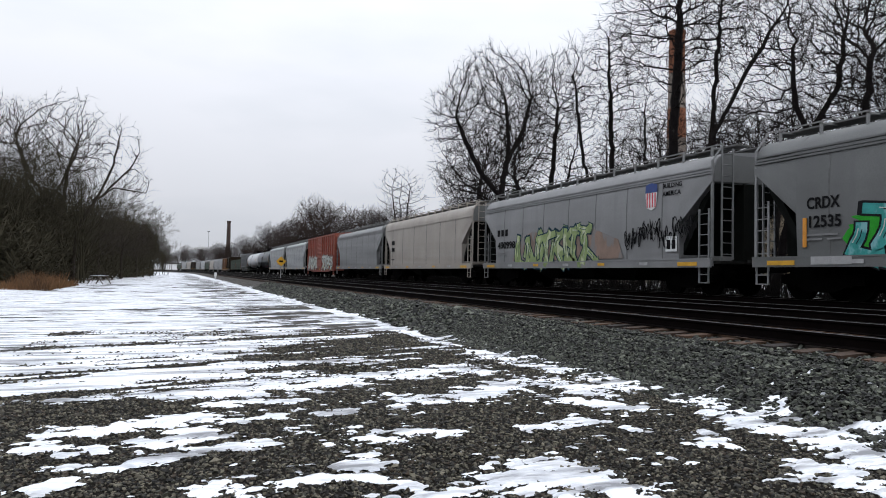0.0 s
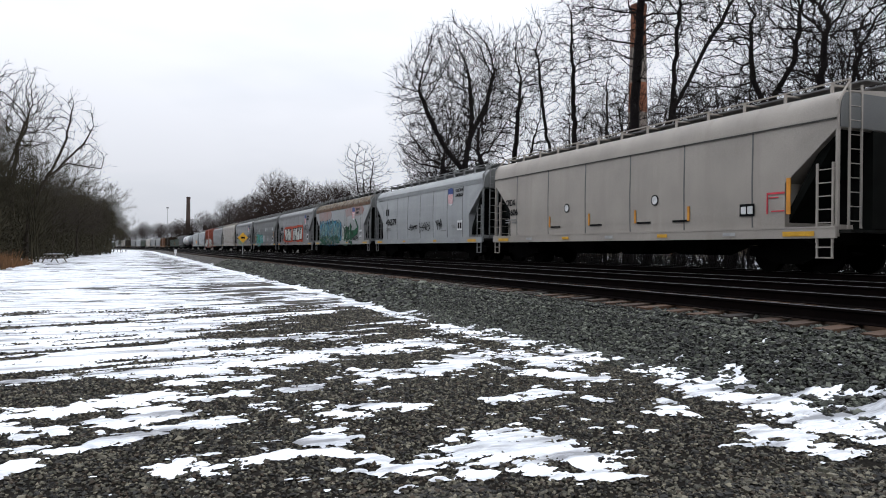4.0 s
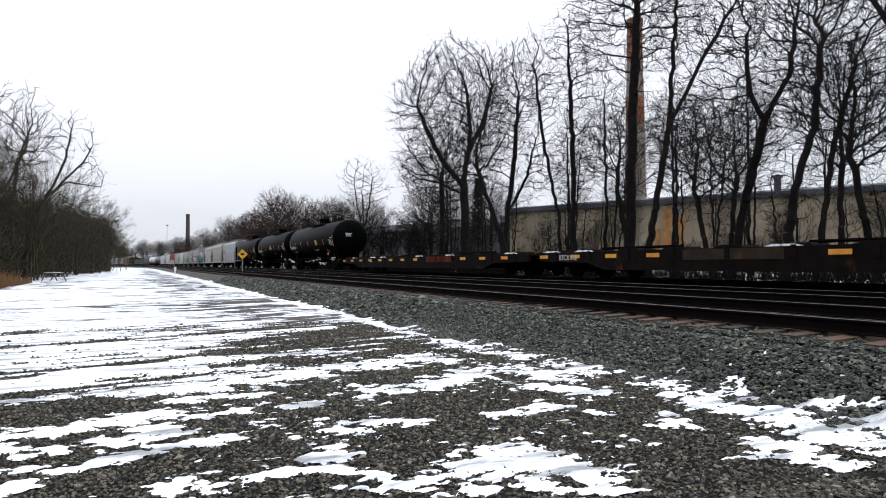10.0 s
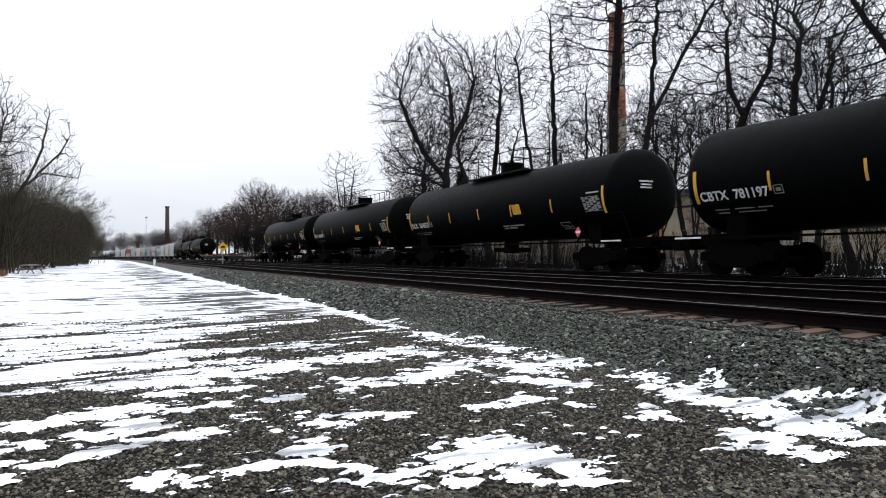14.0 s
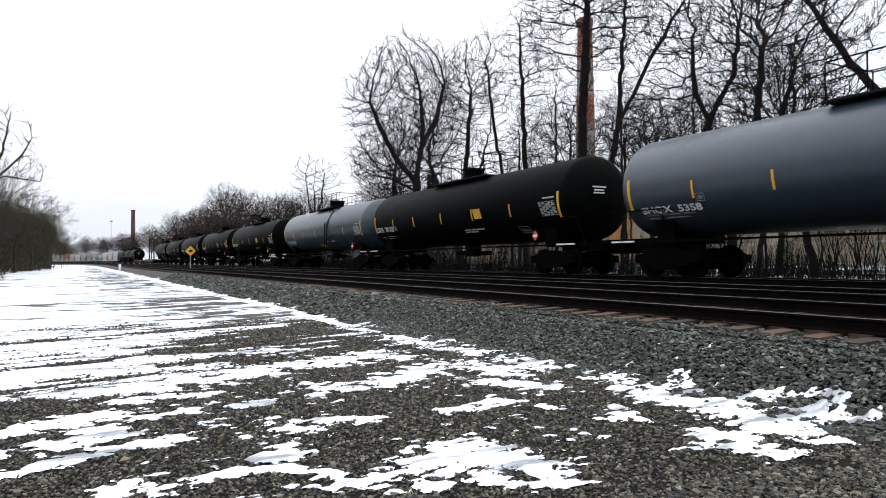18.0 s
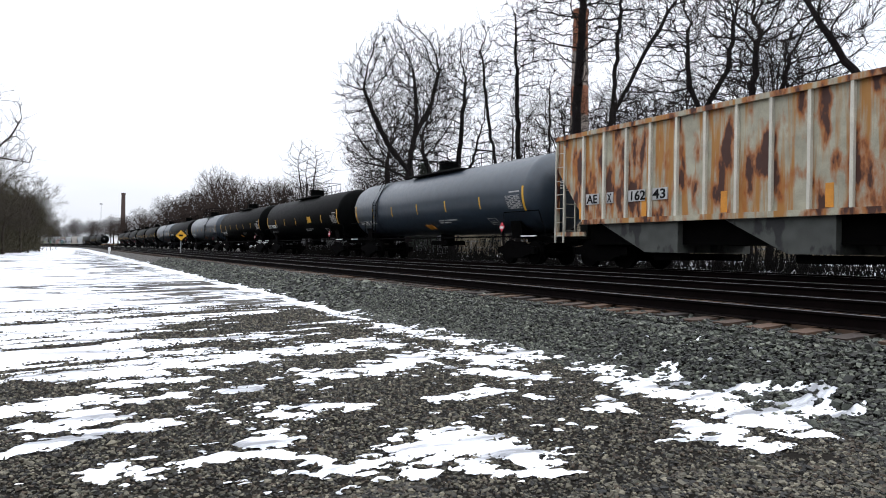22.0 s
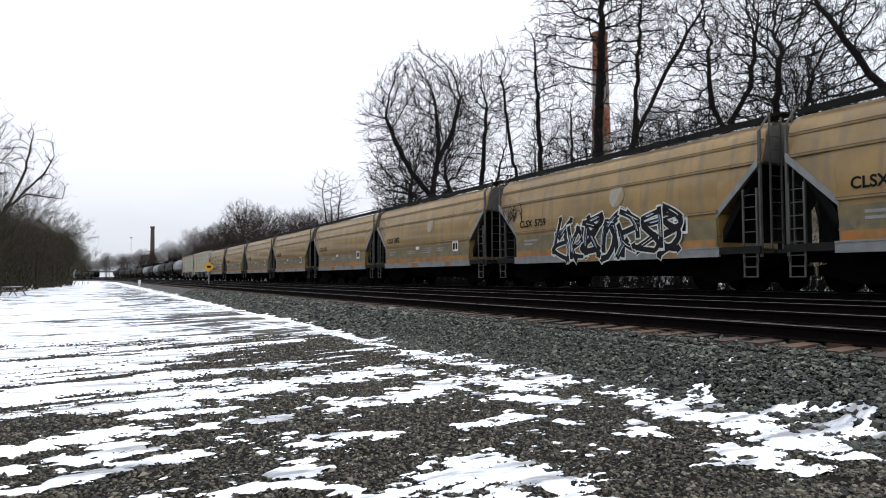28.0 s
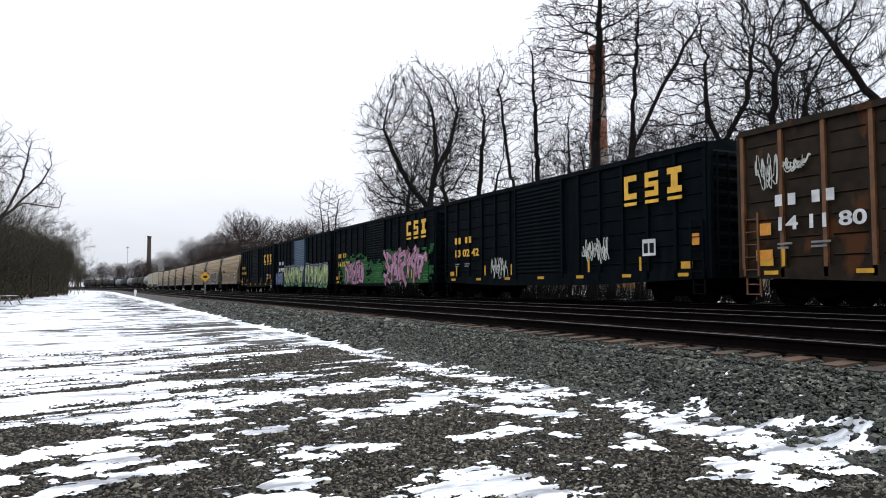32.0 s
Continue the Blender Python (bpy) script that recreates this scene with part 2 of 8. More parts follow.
FADES = {"pink": (0.20, 0.10, 0.11), "blue": (0.33, 0.46, 0.52), "lime": (0.44, 0.48, 0.30), "teal": (0.20, 0.42, 0.44), "dark_green": (0.015, 0.035, 0.02)}
PAINT = {k: material("graffiti_" + k + "_paint", v, 0.6, var=0.25, bump=0.0, spec=0.08, spots=FADES.get(k), spot_level=0.54, spot_scale=2.4) for k, v in {
    "green": (0.03, 0.30, 0.03), "teal": (0.05, 0.28, 0.26), "aqua": (0.25, 0.48, 0.46), "red": (0.42, 0.06, 0.025),
    "pale": (0.52, 0.54, 0.50), "black": (0.012, 0.012, 0.014), "blue": (0.05, 0.22, 0.36), "dark_green": (0.02, 0.09, 0.045),
    "lime": (0.24, 0.31, 0.14), "deep_blue": (0.012, 0.04, 0.06), "pink": (0.42, 0.21, 0.32), "lilac": (0.13, 0.125, 0.21), "mint": (0.08, 0.18, 0.10),
    "slate": (0.12, 0.16, 0.28), "leaf_green": (0.012, 0.085, 0.018)}.items()}

# ---------------------------------------------------------------- mesh tools


class Shape:
    """Collects boxes, tubes and lofts into one mesh."""

    def __init__(self):
        self.v, self.f = [], []

    def add(self, verts, faces):
        k = len(self.v)
        self.v += [tuple(p) for p in verts]
        self.f += [tuple(i + k for i in f) for f in faces]
        return self

    def box(self, x0, x1, y0, y1, z0, z1):
        v = [(x, y, z) for x in (x0, x1) for y in (y0, y1) for z in (z0, z1)]
        return self.add(v, [(0, 1, 3, 2), (4, 6, 7, 5), (0, 4, 5, 1), (2, 3, 7, 6), (0, 2, 6, 4), (1, 5, 7, 3)])

    def tube(self, a, b, r0, r1=None, n=6, caps=True):
        a, b = Vector(a), Vector(b)
        r1 = r0 if r1 is None else r1
        d = (b - a).normalized()
        u = d.cross(Vector((0, 0, 1)) if abs(d.z) < 0.9 else Vector((1, 0, 0))).normalized()
        w = d.cross(u)
        ring = [(math.cos(2 * math.pi * i / n), math.sin(2 * math.pi * i / n)) for i in range(n)]
        v = [a + (u * c + w * s) * r0 for c, s in ring] + [b + (u * c + w * s) * r1 for c, s in ring]
        f = [(i, (i + 1) % n, n + (i + 1) % n, n + i) for i in range(n)]
        if caps:
            f += [tuple(range(n))[::-1], tuple(range(n, 2 * n))]
        return self.add(v, f)

    def loft(self, rings, close=True, caps=True):
        """rings of equal length; each is joined to the next."""
        n = len(rings[0])
        v = [p for r in rings for p in r]
        f = []
        for k in range(len(rings) - 1):
            for i in range(n if close else n - 1):
                j = (i + 1) % n
                f.append((k * n + i, k * n + j, (k + 1) * n + j, (k + 1) * n + i))
        if caps:
            f += [tuple(range(n))[::-1], tuple((len(rings) - 1) * n + i for i in range(n))]
        return self.add(v, f)

    def prism_x(self, outline, x0, x1):
        """An outline of (y, z) points drawn out from x0 to x1."""
        return self.loft([[(x, y, z) for y, z in outline] for x in (x0, x1)])

    def prism_y(self, outline, y0, y1):
        return self.loft([[(x, y, z) for x, z in outline] for y in (y0, y1)])

    def mesh(self, name, smooth=False):
        me = bpy.data.meshes.new(name)
        me.from_pydata(self.v, [], self.f)
        if smooth:
            me.polygons.foreach_set("use_smooth", [True] * len(me.polygons))
            me.set_sharp_from_angle(angle=radians(40))
        b = bmesh.new()
        b.from_mesh(me)
        bmesh.ops.recalc_face_normals(b, faces=b.faces)
        b.to_mesh(me)
        b.free()
        return me


CACHE = {}


def shared(key, build, smooth=False):
    """The mesh that build() draws, made once for each key."""
    if key not in CACHE:
        CACHE[key] = build().mesh(str(key[0]), smooth)
    return CACHE[key]


def part(name, me, mat, parent=None, label="", at=None):
    """Links a mesh as one object under a thing or a part."""
    if isinstance(me, Shape):
        me = me.mesh(name)
    if not me.materials:
        me.materials.append(mat)
    ob = new(name, me)
    if me.materials[0] != mat:
        ob.material_slots[0].link = "OBJECT"
        ob.material_slots[0].material = mat
    ob.parent = parent
    if at is not None:
        ob.matrix_basis = at
    if label:
        ob["label"] = label
    return ob


def empty(name, label, category, group="", kind=""):
    e = new(name)
    e.empty_display_size = 0.3
    return tagged(e, label, category, group, kind)


def numpy_mesh(name, verts, tris, mat):
    """A mesh from arrays, quickly."""
    me = bpy.data.meshes.new(name)
    verts, tris = np.asarray(verts, np.float32), np.asarray(tris, np.int32)
    me.vertices.add(len(verts)), me.loops.add(tris.size), me.polygons.add(len(tris))
    me.vertices.foreach_set("co", verts.ravel())
    me.loops.foreach_set("vertex_index", tris.ravel())
    me.polygons.foreach_set("loop_start", np.arange(0, tris.size, tris.shape[1], dtype=np.int32))
    me.update(calc_edges=True)
    me.validate()
    me.materials.append(mat)
    me.polygons.foreach_set("use_smooth", np.zeros(len(tris), bool))
    return me


# ---------------------------------------------------------------- the line: straight, then a long left-hand curve
BEND_AT, BEND_R, BEND_END = 225.0, 1350.0, 900.0


def bend(y):
    """How far the line has swung to the left at y, and its heading in degrees."""
    d = min(max(y - BEND_AT, 0.0), BEND_END - BEND_AT)
    off = -d * d / (2 * BEND_R) - max(y - BEND_END, 0.0) * d / BEND_R
    return off, math.degrees(math.atan(d / BEND_R))


def bend_np(y):
    d = np.clip(y - BEND_AT, 0, BEND_END - BEND_AT)
    return -d * d / (2 * BEND_R) - np.maximum(y - BEND_END, 0) * d / BEND_R


TRAIN_X, TRAIN_RAIL = 16.6, 0.97
HEIGHT_X = np.array([-4000, -30, -8, 5.75, 6.15, 7.05, 10.4, 11.1, 14.4, 15.0, 18.4, 20.2, 24, 40, 70, 200, 4000.])
HEIGHT_Z = np.array([0.3, 0.2, 0.0, 0.0, 0.05, 0.47, 0.56, 0.60, 0.66, 0.70, 0.70, 0.42, 0.75, 1.05, 1.2, 1.3, 1.3])


def ground_z(x, y):
    return np.interp(x - bend_np(np.asarray(y, float)), HEIGHT_X, HEIGHT_Z)

# ---------------------------------------------------------------- ground


def ground_material():
    """Dark gravel: voronoi stones at two sizes over brown grit; far away it blends to an even grey-brown."""
    m = bpy.data.materials.new("dark_wet_gravel")
    m.use_nodes = True
    n, l = m.node_tree.nodes, m.node_tree.links
    bsdf = n["Principled BSDF"]
    bsdf.inputs["Roughness"].default_value = 0.85
    tc = n.new("ShaderNodeTexCoord")
    vor = n.new("ShaderNodeTexVoronoi")
    vor.inputs["Scale"].default_value = 26.0
    l.new(tc.outputs["Object"], vor.inputs["Vector"])
    ramp = n.new("ShaderNodeValToRGB")
    e = ramp.color_ramp.elements
    e[0].position, e[0].color = 0.0, (0.008, 0.008, 0.007, 1)
    e[1].position, e[1].color = 1.0, (0.10, 0.096, 0.085, 1)
    mid = ramp.color_ramp.elements.new(0.6)
    mid.color = (0.020, 0.0185, 0.0155, 1)
    sep = n.new("ShaderNodeSeparateColor")
    l.new(vor.outputs["Color"], sep.inputs[0]), l.new(sep.outputs[0], ramp.inputs[0])
    big = n.new("ShaderNodeTexNoise")
    big.inputs["Scale"].default_value, big.inputs["Detail"].default_value = 0.9, 6.0
    l.new(tc.outputs["Object"], big.inputs["Vector"])
    bramp = n.new("ShaderNodeValToRGB")
    bramp.color_ramp.elements[0].position, bramp.color_ramp.elements[0].color = 0.35, (0.8, 0.8, 0.82, 1)
    bramp.color_ramp.elements[1].position, bramp.color_ramp.elements[1].color = 0.65, (1.3, 1.15, 0.95, 1)
    l.new(big.outputs["Fac"], bramp.inputs[0])
    mul = n.new("ShaderNodeMix")
    mul.data_type, mul.blend_type = "RGBA", "MULTIPLY"
    mul.inputs["Factor"].default_value = 1.0
    l.new(ramp.outputs[0], mul.inputs["A"]), l.new(bramp.outputs[0], mul.inputs["B"])
    l.new(mul.outputs["Result"], bsdf.inputs["Base Color"])
    bump = n.new("ShaderNodeBump")
    bump.inputs["Strength"].default_value, bump.inputs["Distance"].default_value = 0.9, 0.03
    bump.invert = True
    l.new(vor.outputs["Distance"], bump.inputs["Height"]), l.new(bump.outputs[0], bsdf.inputs["Normal"])
    return m


def snow_material():
    m = bpy.data.materials.new("thin_white_snow")
    m.use_nodes = True
    n, l = m.node_tree.nodes, m.node_tree.links
    bsdf = n["Principled BSDF"]
    bsdf.inputs["Roughness"].default_value = 0.75
    tc = n.new("ShaderNodeTexCoord")
    noise_t = n.new("ShaderNodeTexNoise")
    noise_t.inputs["Scale"].default_value, noise_t.inputs["Detail"].default_value = 6.0, 8.0
    l.new(tc.outputs["Object"], noise_t.inputs["Vector"])
    ramp = n.new("ShaderNodeValToRGB")
    ramp.color_ramp.elements[0].position, ramp.color_ramp.elements[0].color = 0.3, (0.68, 0.72, 0.78, 1)
    ramp.color_ramp.elements[1].position, ramp.color_ramp.elements[1].color = 0.6, (0.83, 0.85, 0.885, 1)
    l.new(noise_t.outputs["Fac"], ramp.inputs[0])
    turn = n.new("ShaderNodeMapping")
    turn.inputs["Rotation"].default_value, turn.inputs["Scale"].default_value = (0, 0, radians(-21)), (0.45, 2.6, 1.0)
    streaks = n.new("ShaderNodeTexNoise")
    streaks.inputs["Scale"].default_value, streaks.inputs["Detail"].default_value, streaks.inputs["Roughness"].default_value = 1.0, 9.0, 0.68
    l.new(tc.outputs["Object"], turn.inputs[0]), l.new(turn.outputs[0], streaks.inputs["Vector"])
    through_snow = n.new("ShaderNodeValToRGB")
    through_snow.color_ramp.elements[0].position, through_snow.color_ramp.elements[0].color = 0.47, (0, 0, 0, 1)
    through_snow.color_ramp.elements[1].position, through_snow.color_ramp.elements[1].color = 0.62, (0.85, 0.85, 0.85, 1)
    l.new(streaks.outputs["Fac"], through_snow.inputs[0])
    both = n.new("ShaderNodeMix")
    both.data_type = "RGBA"
    both.inputs["B"].default_value = (0.12, 0.122, 0.13, 1)
    l.new(through_snow.outputs[0], both.inputs["Factor"]), l.new(ramp.outputs[0], both.inputs["A"])
    l.new(both.outputs["Result"], bsdf.inputs["Base Color"])
    bump = n.new("ShaderNodeBump")
    bump.inputs["Strength"].default_value, bump.inputs["Distance"].default_value = 0.5, 0.02
    l.new(noise_t.outputs["Fac"], bump.inputs["Height"]), l.new(bump.outputs[0], bsdf.inputs["Normal"])
    return m


M["gravel"], M["snow"] = ground_material(), snow_material()
M["dusting"] = material("grey_dusting_of_snow_on_grit", (0.30, 0.31, 0.32), 0.9, var=0.5, scale=7.0, grain=45, bump=0.5, spots=(0.035, 0.032, 0.027), spot_level=0.50, spot_scale=14.0, spot_drip=1.0)
M["stone"] = material("grey_green_ballast_stone", (0.043, 0.046, 0.038), 0.7, var=0.4, scale=9, grain=90, tones=((0.10, 0.10, 0.10), (1.6, 1.65, 1.5), (0.25, 0.25, 0.23), (0.75, 0.8, 0.7), (2.7, 2.7, 2.5), (0.15, 0.15, 0.14), (1.0, 1.05, 0.95), (0.45, 0.40, 0.33)), bump=0.3)
M["stone_brown"] = material("brown_grey_gravel_stone", (0.062, 0.056, 0.044), 0.75, var=0.4, scale=9, grain=90, tones=((0.10, 0.10, 0.10), (1.5, 1.5, 1.35), (0.25, 0.24, 0.21), (0.75, 0.8, 0.7), (2.6, 2.6, 2.4), (0.15, 0.15, 0.14), (0.95, 0.9, 0.8), (0.65, 0.48, 0.34)), bump=0.3)


def build_ground():
    ys = np.concatenate([[-3000, -600, -200, -80], np.arange(-40, 60, 2.0), np.arange(60, 225, 8.0), np.arange(225, 900, 25.0),
                         [950, 1100, 1400, 2000, 3500]])
    xs = np.unique(np.concatenate([HEIGHT_X, np.arange(-30, 30, 2.0), [-1500, -600, -200, -80, 100, 140, 400, 900, 1800]]))
    gx, gy = np.meshgrid(xs, ys)
    px = gx + bend_np(gy)
    v = np.stack([px, gy, np.interp(gx, HEIGHT_X, HEIGHT_Z)], -1).reshape(-1, 3)
    w = len(xs)
    i = (np.arange(len(ys) - 1)[:, None] * w + np.arange(w - 1)[None]).ravel()
    ob = new("ground", numpy_mesh("ground", v, np.stack([i, i + 1, i + w + 1, i + w], 1), M["gravel"]))
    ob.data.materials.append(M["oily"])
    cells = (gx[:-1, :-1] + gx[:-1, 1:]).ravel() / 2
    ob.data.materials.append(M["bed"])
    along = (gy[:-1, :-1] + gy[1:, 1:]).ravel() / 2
    # beds under loose stones are near black: shade of the gaps put into colour
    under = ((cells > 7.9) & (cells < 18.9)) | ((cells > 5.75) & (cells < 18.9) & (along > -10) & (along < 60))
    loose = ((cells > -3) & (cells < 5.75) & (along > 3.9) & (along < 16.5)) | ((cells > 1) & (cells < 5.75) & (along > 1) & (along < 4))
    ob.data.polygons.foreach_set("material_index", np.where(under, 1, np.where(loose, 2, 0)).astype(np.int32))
    tagged(ob, "dark gravel ground beside the railway, ballast shoulder rising to the tracks", "ground", kind="structure")


def value_noise(x, y, seed):
    """Smooth random values between -1 and 1 at each place."""
    def lattice(i, j):
        h = np.sin(i * 127.1 + j * 311.7 + seed * 74.7) * 43758.5453
        return (h - np.floor(h)) * 2 - 1
    i, j = np.floor(x), np.floor(y)
    u, v = x - i, y - j
    u, v = u * u * (3 - 2 * u), v * v * (3 - 2 * v)
    a, b, c, d = lattice(i, j), lattice(i + 1, j), lattice(i, j + 1), lattice(i + 1, j + 1)
    return (a * (1 - u) + b * u) * (1 - v) + (c * (1 - u) + d * u) * v


def fractal(x, y, seed, octaves):
    return sum(value_noise(x * 2 ** k, y * 2 ** k, seed + k) * 0.5 ** k for k in range(octaves))


STRIPS = []


def snow_strip(width, *points):
    """A drift of snow along a line of places on the ground."""
    STRIPS.append((width, np.array(points, float)))


snow_strip(0.31, (5.85, 6.99), (5.77, 6.45), (5.77, 6.05), (5.97, 5.75))
snow_strip(0.33, (5.65, 5.84), (5.48, 5.07), (5.48, 4.63), (5.38, 4.21))
snow_strip(0.10, (6.18, 5.02), (6.25, 4.65), (6.43, 4.33))
snow_strip(0.39, (5.77, 4.93), (5.52, 4.37), (6.04, 4.06))
snow_strip(0.22, (4.75, 4.12), (4.67, 3.71), (4.76, 3.21))
snow_strip(0.23, (5.50, 4.09), (5.37, 3.62))
snow_strip(0.17, (4.43, 5.08), (4.55, 5.03))
snow_strip(0.10, (4.66, 5.49), (4.71, 5.46))
snow_strip(0.34, (5.62, 10.02), (5.72, 9.18), (5.62, 8.36), (5.75, 7.80))
snow_strip(0.37, (5.13, 8.84), (4.78, 7.69))
snow_strip(0.36, (2.72, 7.72), (3.19, 7.67), (4.24, 8.43), (4.79, 8.57))
snow_strip(0.31, (4.32, 7.52), (4.60, 6.97), (4.76, 6.63))
snow_strip(0.5, (4.94, 16.03), (4.92, 12.98), (5.55, 11.77), (5.7, 10.6))
snow_strip(0.15, (3.23, 6.06), (3.77, 6.11), (3.97, 6.12))
snow_strip(0.12, (4.11, 5.73), (4.18, 5.64))
snow_strip(0.29, (2.01, 4.35), (2.27, 4.52), (2.68, 4.84), (2.79, 4.53), (2.80, 4.17))
snow_strip(0.14, (1.84, 4.14), (2.43, 4.01), (2.75, 3.74))
snow_strip(0.15, (-0.77, 5.31), (-0.47, 5.58), (-0.13, 5.81), (0.27, 5.99), (0.74, 6.14))
snow_strip(0.31, (-0.96, 6.62), (-0.60, 6.98), (-0.16, 7.28), (0.26, 7.36))
snow_strip(0.30, (-0.14, 6.36), (0.18, 6.49), (0.01, 7.02))
snow_strip(0.12, (-0.75, 6.13), (-0.53, 6.25))
snow_strip(0.12, (-0.84, 5.81), (-0.56, 5.76))
snow_strip(0.19, (0.32, 4.96), (0.47, 4.92))
snow_strip(0.12, (0.78, 4.89), (1.19, 4.92), (1.47, 4.75), (1.61, 4.39))
snow_strip(0.13, (1.37, 4.43), (1.91, 4.39))
snow_strip(0.18, (1.72, 5.90), (1.52, 5.53), (1.33, 5.22))
snow_strip(0.17, (2.02, 6.22), (2.41, 6.07))
snow_strip(0.14, (0.47, 7.08), (1.00, 7.18))
snow_strip(0.22, (0.54, 8.08), (1.19, 8.08))
snow_strip(0.21, (-0.13, 8.48), (0.40, 8.82), (1.00, 8.55))
snow_strip(0.40, (0.72, 9.01), (1.41, 9.36))
snow_strip(0.27, (-1.26, 8.63), (-0.47, 8.63), (0.10, 8.95))
snow_strip(0.61, (-1.53, 10.46), (-0.53, 9.65), (0.10, 9.74))
snow_strip(0.35, (-1.77, 12.05), (-0.26, 11.39), (0.72, 10.96))
snow_strip(0.13, (1.50, 7.20), (1.76, 7.28))
snow_strip(0.12, (2.28, 7.39), (2.48, 7.51))
snow_strip(0.45, (1.61, 9.08), (2.46, 9.54), (3.34, 9.75), (4.31, 9.92))
snow_strip(0.72, (2.05, 14.01), (3.51, 14.58))
snow_strip(0.41, (2.55, 11.36), (3.57, 11.58))
snow_strip(0.43, (1.13, 11.11), (1.94, 11.47))
snow_strip(0.30, (1.33, 10.09), (1.73, 10.21))


def snow_field(x, y):
    """Above zero where snow lies: near drifts by hand, farther off a broken cover that closes to the left."""
    xx = x - bend_np(y)
    near = np.full(x.shape, -9.0)
    for width, pts in STRIPS:
        for (ax, ay), (bx, by) in zip(pts[:-1], pts[1:]):
            ex, ey = bx - ax, by - ay
            t = np.clip(((x - ax) * ex + (y - ay) * ey) / (ex * ex + ey * ey + 1e-9), 0, 1)
            near = np.maximum(near, 1 - np.hypot(x - ax - t * ex, y - ay - t * ey) / width)
    near = np.maximum(near, -0.8) * 0.60 + 0.30 * fractal(x * 3.0, y * 4.0, 3, 5) + 0.54 * fractal(x * 9, y * 14, 8, 4) + 0.22 * fractal(x * 0.9, y * 1.4, 19, 2) - 0.13
    near = np.where((x > 6.0) & (y > 7.3), near - 0.6, near)  # the shoulder is bare
    near = np.where(near > 0, near, np.minimum(near, -0.02))
    # open ground: closed cover to the left, broken bands to the right, a line along the foot of the ballast
    cover = np.clip((1.9 - xx) / 3.6, -0.10, 0.46) * np.clip((y - 7.5) / 2.5, 0, 1)
    toe = 0.60 - np.abs(xx - 5.45 - 0.10 * np.sin(y * 0.35)) / (0.30 + 0.006 * y)
    su, sv = xx * 0.93 + y * 0.36, y * 0.93 - xx * 0.36
    bands = fractal(su * 0.45, sv * 1.5, 11, 6) * 0.52 + 0.50 * fractal(su * 1.2, sv * 6.0, 31, 4)
    far = bands + cover * 0.75 - 0.03
    far = np.maximum(far, np.minimum(toe, 0.36) + 0.55 * fractal(xx * 2.2, y * 1.3, 17, 6))
    far = np.where(xx > 6.05, -1, far)
    blend = np.where(xx < 1.0, np.clip((y - 7.8) / 1.8, 0, 1), np.clip((y - 8.5) / 4.5, 0, 1))
    f = near * (1 - blend) + far * blend
    beyond = fractal(xx * 0.5, y * 0.3, 23, 4) * 0.9 - 0.16
    return np.where(xx > 19.5, beyond, f)


def snow_sheet(name, x0, x1, y0, y1, dx, dy, lift, label, spread=0.0, mat="snow"):
    xs, ys = np.arange(x0, x1 + dx, dx), np.arange(y0, y1 + dy, dy)
    gx, gy = np.meshgrid(xs, ys)
    gx = gx + bend_np(gy)
    f = snow_field(gx, gy)
    if spread:
        f = f + spread * np.clip((4.5 - gx + bend_np(gy)) / 4, 0, 1) - 0.02
    z = ground_z(gx, gy) + (0.003 if spread else 0.006) + lift * np.clip(f * 2.5, -0.05, 1)
    p = np.stack([gx, gy, z], -1).reshape(-1, 3)
    f = f.ravel()
    w = len(xs)
    i = (np.arange(len(ys) - 1)[:, None] * w + np.arange(w - 1)[None]).ravel()
    tris = np.concatenate([np.stack([i, i + 1, i + w + 1], 1), np.stack([i, i + w + 1, i + w], 1)])
    inside = f[tris] > 0
    count = inside.sum(1)
    verts, faces, base = [], [], 0
    full = tris[count == 3]
    used, inv = np.unique(full, return_inverse=True)
    verts.append(p[used]), faces.append(inv.reshape(-1, 3))
    base = len(used)

    def cut(a, b):
        t = (f[a] / (f[a] - f[b]))[:, None]
        return p[a] * (1 - t) + p[b] * t
    for keep in (1, 2):
        sel = tris[count == keep]
        ins = inside[count == keep]
        odd = np.argmax(ins if keep == 1 else ~ins, 1)
        r = np.arange(len(sel))
        a, b, c = sel[r, odd], sel[r, (odd + 1) % 3], sel[r, (odd + 2) % 3]
        ab, ac = cut(a, b), cut(a, c)
        k = len(sel)
        if keep == 1:
            verts.append(np.concatenate([p[a], ab, ac]))
            faces.append(np.stack([r, r + k, r + 2 * k], 1) + base)
            base += 3 * k
        else:
            verts.append(np.concatenate([ab, p[b], p[c], ac]))
            q = np.stack([r, r + k, r + 2 * k, r + 3 * k], 1) + base
            faces.append(q[:, :3]), faces.append(q[:, [0, 2, 3]])
            base += 4 * k
    me = numpy_mesh(name, np.concatenate(verts), np.concatenate(faces), M[mat])
    me.polygons.foreach_set("use_smooth", np.ones(len(me.polygons), bool))
    tagged(new(name, me), label, "snow", kind="stuff")


